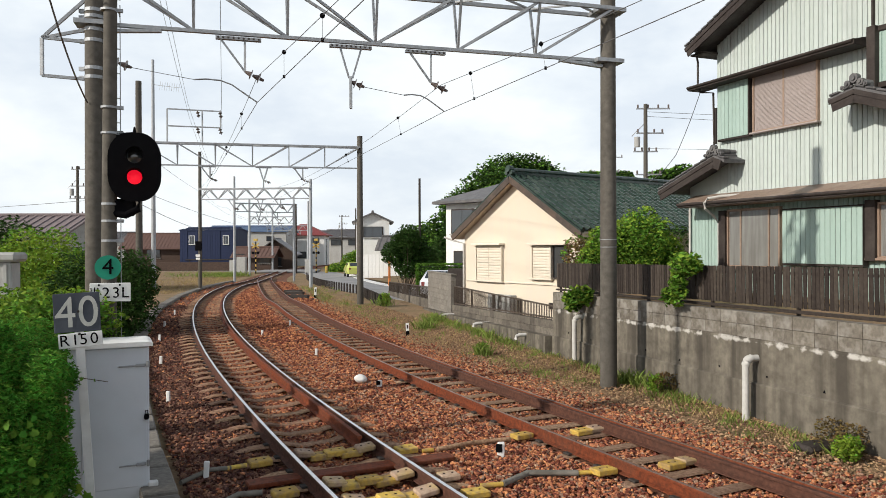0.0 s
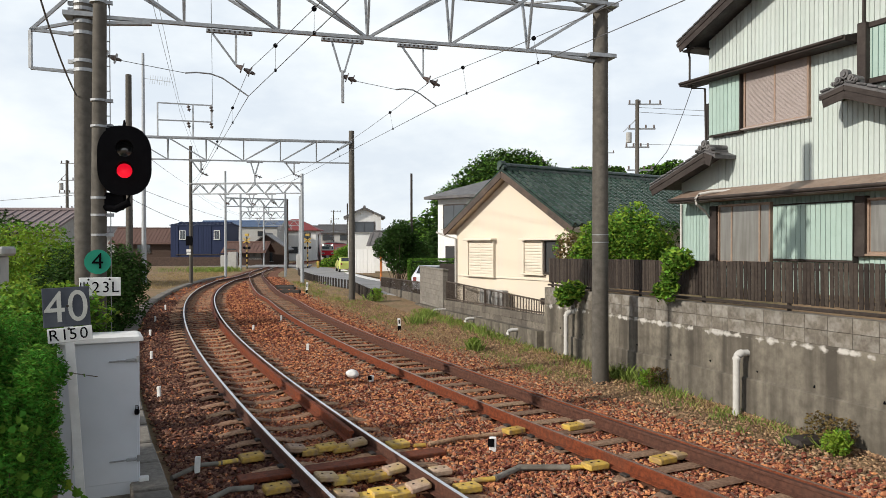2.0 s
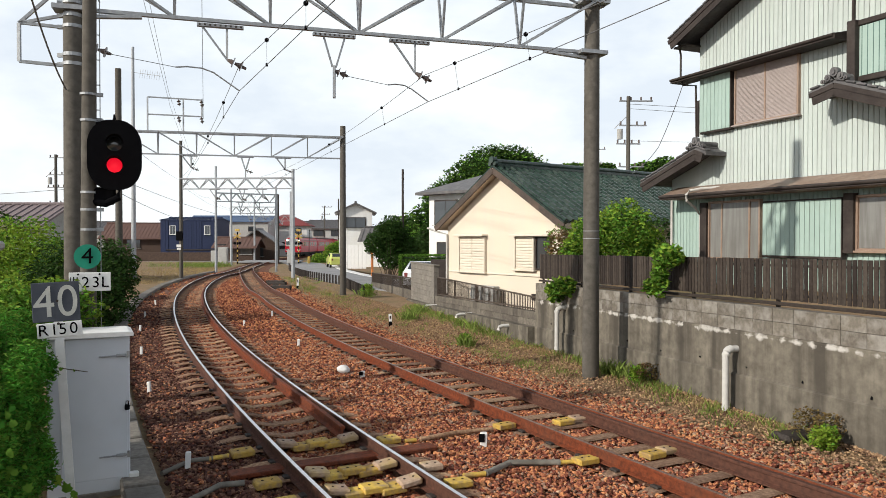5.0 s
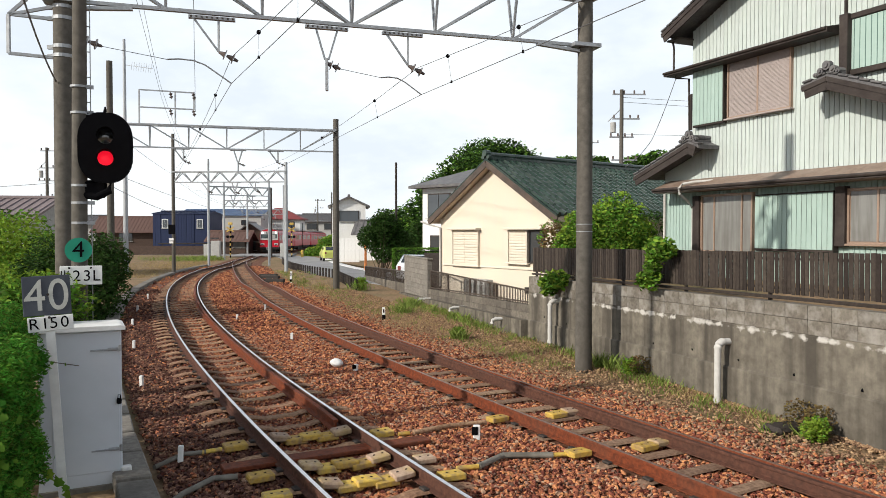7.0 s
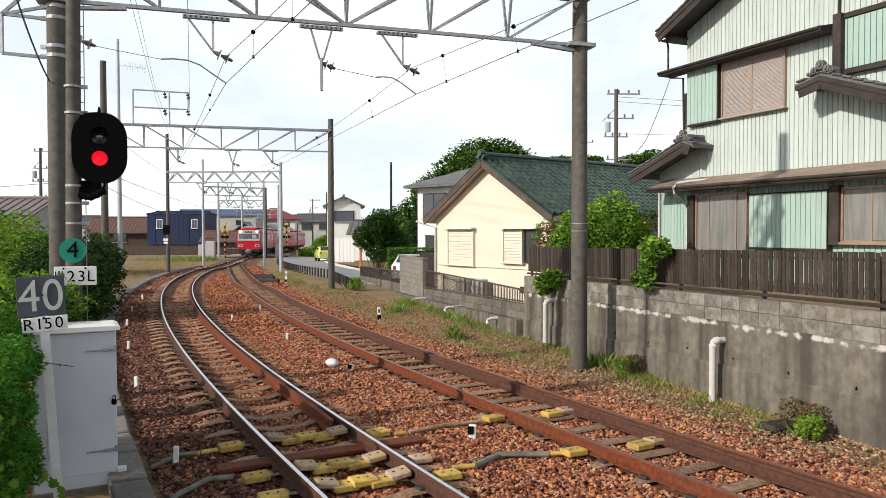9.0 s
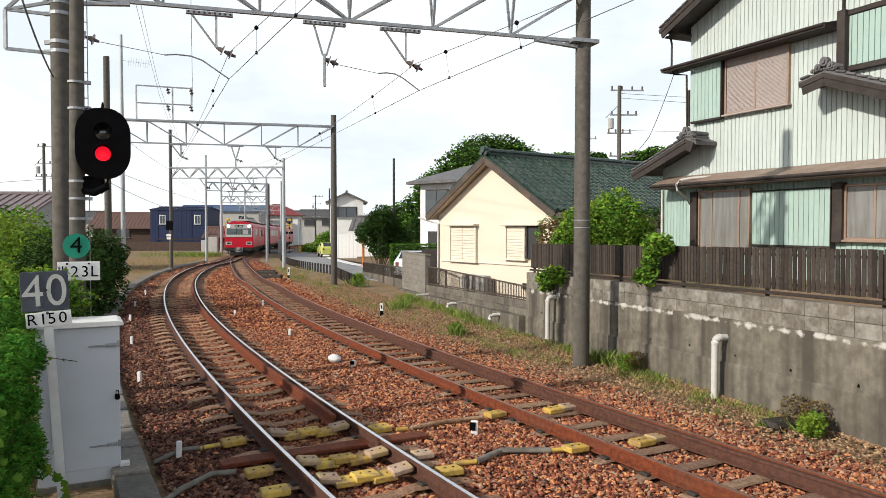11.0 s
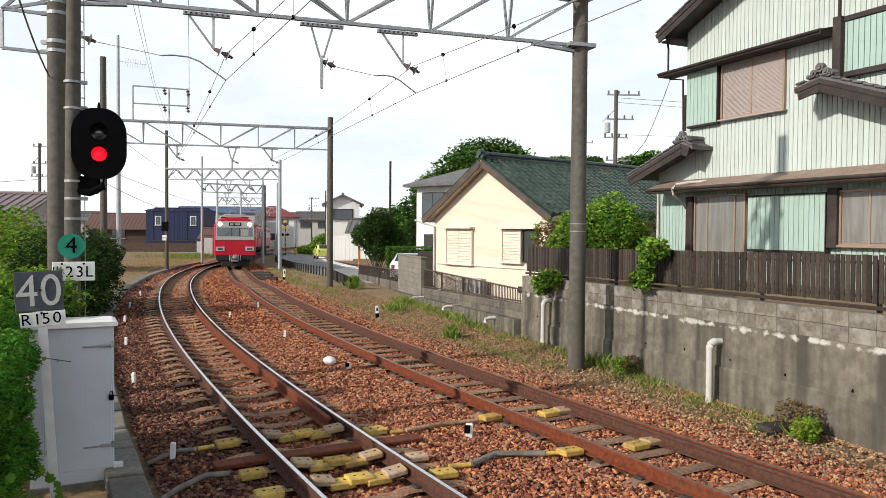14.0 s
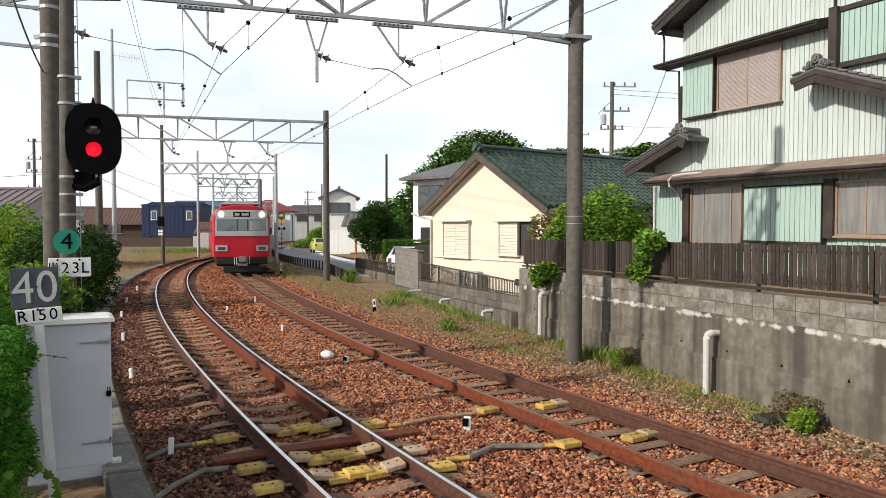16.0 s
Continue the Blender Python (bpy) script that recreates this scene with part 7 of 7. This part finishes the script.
# ---- the train ----
def body_ring(half, low, shoulder, top):
    pts = [(-half, low), (-half, shoulder)]
    for i in range(1, 9):
        a = math.pi * i / 9
        pts.append((-half * math.cos(a) * 0.98, shoulder + (top - shoulder) * math.sin(a) ** 0.62))
    return pts + [(half, shoulder), (half, low)]


def make_train_car(front):
    c = thing("train_car", "red commuter train car with a silver windscreen band" if front else "red commuter train car with side windows", "train", group="train cars")
    L = 18.0
    ring = body_ring(1.365, 1.0, 2.95, 3.56)
    n = len(ring)
    g = Geo()
    for y, k in ((-L / 2, 1.0), (L / 2 - 0.25, 1.0), (L / 2 - 0.06, 0.985), (L / 2, 0.95)):
        g.v.extend([(x * k, y, z if k == 1 else 1.0 + (z - 1.0) * (0.5 + 0.5 * k)) for x, z in ring])
    for i in range(3):
        for j in range(n):
            g.f.append((i * n + j, (i + 1) * n + j, (i + 1) * n + (j + 1) % n, i * n + (j + 1) % n))
    g.f += [tuple(range(n)), tuple(3 * n + j for j in range(n))[::-1]]
    part("body", g, RED, c, smooth=True)
    part("roof", Geo().box((0, 0, 3.60), (1.9, L - 0.8, 0.08), bevel=0.03), ROOF_GREY, c)
    for y in (-6.2, -2.1, 2.1, 6.2):
        part("air_conditioner", Geo().box((0, y, 3.70), (1.5, 2.2, 0.20), bevel=0.07), ROOF_GREY, c)
    for s in (-1, 1):
        for i in range(8):
            y = -7.4 + i * 2.1
            if i % 3 == 1:
                d = part("side_door", Geo().box((s * 1.365, y, 2.0), (0.03, 1.2, 1.85), bevel=0.01), RED, c)
                part("pane", Geo().box((s * 1.375, y - 0.28, 2.4), (0.03, 0.4, 0.75), bevel=0.01), DARKPANE, d)
                part("pane", Geo().box((s * 1.375, y + 0.28, 2.4), (0.03, 0.4, 0.75), bevel=0.01), DARKPANE, d)
            else:
                part("side_window", Geo().box((s * 1.368, y, 2.45), (0.03, 1.6, 0.75), bevel=0.01), DARKPANE, c)
        part("gutter", Geo().box((s * 1.37, 0, 3.06), (0.04, L - 0.3, 0.05)), ROOF_GREY, c)
    part("underframe", Geo().box((0, 0, 0.85), (2.5, L - 0.6, 0.34), bevel=0.05).box((0, 0.8, 0.55), (2.3, 6.0, 0.5), bevel=0.08), UNDER, c)
    for y in (-6.0, 6.0):
        b = part("bogie", Geo().box((0, y, 0.52), (2.1, 2.9, 0.30), bevel=0.06), UNDER, c)
        for dy in (-1.05, 1.05):
            for s in (-0.533, 0.533):
                part("wheel", Geo().tube([(s - 0.06, y + dy, 0.43), (s + 0.06, y + dy, 0.43)], 0.43, 20), UNDER, b)
    f = L / 2
    if not front:
        part("gangway", Geo().box((0, f + 0.15, 2.0), (1.0, 0.5, 2.0), bevel=0.05), UNDER, c)
        return c
    # cab front
    face = part("silver_panel", Geo().box((0, f + 0.005, 3.06), (2.44, 0.03, 0.46), bevel=0.012).box((0, f + 0.008, 2.14), (2.52, 0.03, 0.24), bevel=0.012).box((-1.21, f + 0.006, 2.55), (0.10, 0.03, 0.64)).box((1.21, f + 0.006, 2.55), (0.10, 0.03, 0.64)), SILVER, c, "silver-grey panel round the windscreen")
    ws = part("windscreen", Geo().box((0, f + 0.008, 2.56), (2.34, 0.025, 0.62), bevel=0.01), CABPANE, c, "wide dark cab windscreen")
    for x in (-0.28, 0.22):
        part("pillar", Geo().box((x, f + 0.022, 2.56), (0.035, 0.02, 0.60)), BLACK, ws)
    part("cab_interior", Geo().box((-0.62, f + 0.021, 2.52), (0.5, 0.004, 0.44)), GREYWALL, ws)
    part("wiper", Geo().span((0.7, f + 0.04, 2.28), (0.35, f + 0.04, 2.52), 0.02), BLACK, ws)
    part("destination_sign", Geo().box((0.0, f + 0.022, 3.08), (0.80, 0.03, 0.24), bevel=0.008), BLACK, c)
    part("letters_bar", Geo().box((-0.16, f + 0.04, 3.08), (0.34, 0.006, 0.13)).box((0.22, f + 0.04, 3.08), (0.22, 0.006, 0.13)), GREYWALL, c)
    for x in (-0.96, 0.96):
        r = part("headlight", Geo().tube([(x, f, 3.08), (x, f + 0.045, 3.08)], 0.125, 20), HEADLAMP, c, "lit round headlight")
        k = part("marker_lamp", Geo().box((x, f + 0.012, 1.42), (0.56, 0.05, 0.29), bevel=0.015), SILVER, c, "silver framed marker lamp")
        part("lens", Geo().box((x, f + 0.034, 1.42), (0.34, 0.03, 0.15), bevel=0.01), DARKPANE, k)
    part("seam", Geo().box((0, f + 0.004, 1.98), (2.56, 0.02, 0.03)), REDROOF, c)
    part("skirt", Geo().box((0, f - 0.1, 0.80), (2.45, 0.25, 0.36), bevel=0.05), UNDER, c)
    part("coupler", Geo().box((0, f + 0.18, 0.88), (0.34, 0.5, 0.30), bevel=0.06).box((0, f + 0.1, 0.62), (0.5, 0.3, 0.16), bevel=0.04), STEEL, c)
    for x in (-0.34, -0.22, 0.26, 0.36):
        part("hose", Geo().tube([(x, f + 0.02, 0.98), (x, f + 0.16, 0.90), (x, f + 0.14, 0.66), (x, f + 0.02, 0.6)], 0.025, 8), GREYWALL, c, smooth=True)
    part("snowplough", Geo().box((0, f - 0.05, 0.40), (1.8, 0.12, 0.34), bevel=0.04), UNDER, c)
    # pantograph frame
    part("pantograph", Geo().span((-0.8, 2.0, 3.9), (0.8, 2.0, 3.9), 0.06).span((-0.5, 2.0, 3.9), (0, 3.0, 4.4), 0.04).span((0.5, 2.0, 3.9), (0, 3.0, 4.4), 0.04).span((0, 3.0, 4.4), (0, 2.2, 4.95), 0.04).span((-0.85, 2.2, 4.96), (0.85, 2.2, 4.96), 0.05), STEEL, c)
    return c


make_ground()
make_tracks()
make_cable_trough()
make_wall()
make_garden()
make_mint_house()
make_bungalow()
make_portal_one()
make_far_portals()
make_wires()
make_signal()
make_cabinet()
make_trackside()
make_neighbours()
make_car("small yellow-green hatchback parked by the road", CARPAINT, pose(-9.35, 76.5, grade(76.5) - 0.02, 0, 0, 105))
make_car("white car parked behind the block wall", CARWHITE, pose(0.05, 37.6, -0.05, 0, 0, 75))
make_plants()
stones(4.5, 12.0, 46000, 20, 0.027)
stones(4.5, 12.0, 14000, 20, 0.025, mat=STONE_G)
stones(12.0, 19.0, 32000, 8, 0.031)
stones(12.0, 19.0, 9000, 8, 0.031, mat=STONE_G)
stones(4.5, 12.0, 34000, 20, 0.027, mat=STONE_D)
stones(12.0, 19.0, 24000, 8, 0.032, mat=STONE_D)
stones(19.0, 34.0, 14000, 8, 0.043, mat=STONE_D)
stones(19.0, 34.0, 17000, 8, 0.043)
stones(34.0, 62.0, 14000, 8, 0.06)
stones(6.0, 34.0, 26000, 8, 0.024, (1.4, 4.2), GRIT)
cars = [make_train_car(i == 0) for i in range(3)]
for c in cars:      # the bodies sit low over their bogies
    for o in c.children:
        if not o.name.startswith("bogie"):
            o.location.z -= 0.16


def motions():
    line = right_line
    L = np.concatenate([[0], np.cumsum(np.linalg.norm(np.diff(line, axis=0), axis=1))])
    s_end = float(np.interp(36.4, line[:, 1], L))
    def spot(s):
        return np.array([np.interp(s, L, line[:, 0]), np.interp(s, L, line[:, 1])])
    # metres still to run at each moment; it slows towards the station
    tt = [0.0, 3.5, 7.0, 9.0, 11.5, 12.5, 13.5, 14.5, 15.5, 16.0]
    to_go = [136.0, 104.5, 72.0, 53.5, 33.2, 25.6, 18.0, 10.6, 3.5, 0.0]
    curve = spline(list(zip(tt, to_go)), 0.2)
    for k, c in enumerate(cars):
        rows = []
        for i in range(33):
            t = i * 0.5
            mid = s_end + float(np.interp(t, curve[:, 0], curve[:, 1])) + 9.0 + k * 18.6
            a, b = spot(mid - 6.0), spot(mid + 6.0)
            x, y = (a + b) / 2
            ang = math.degrees(math.atan2(a[1] - b[1], a[0] - b[0])) - 90
            za, zb = grade(a[1]), grade(b[1])
            rows.append((t, pose(x, y, 0.18 + (za + zb) / 2, 0, 0, ang) @ pose(0, 0, 0, math.degrees(math.atan2(za - zb, 12.0)))))
        walk(c, rows)


motions()
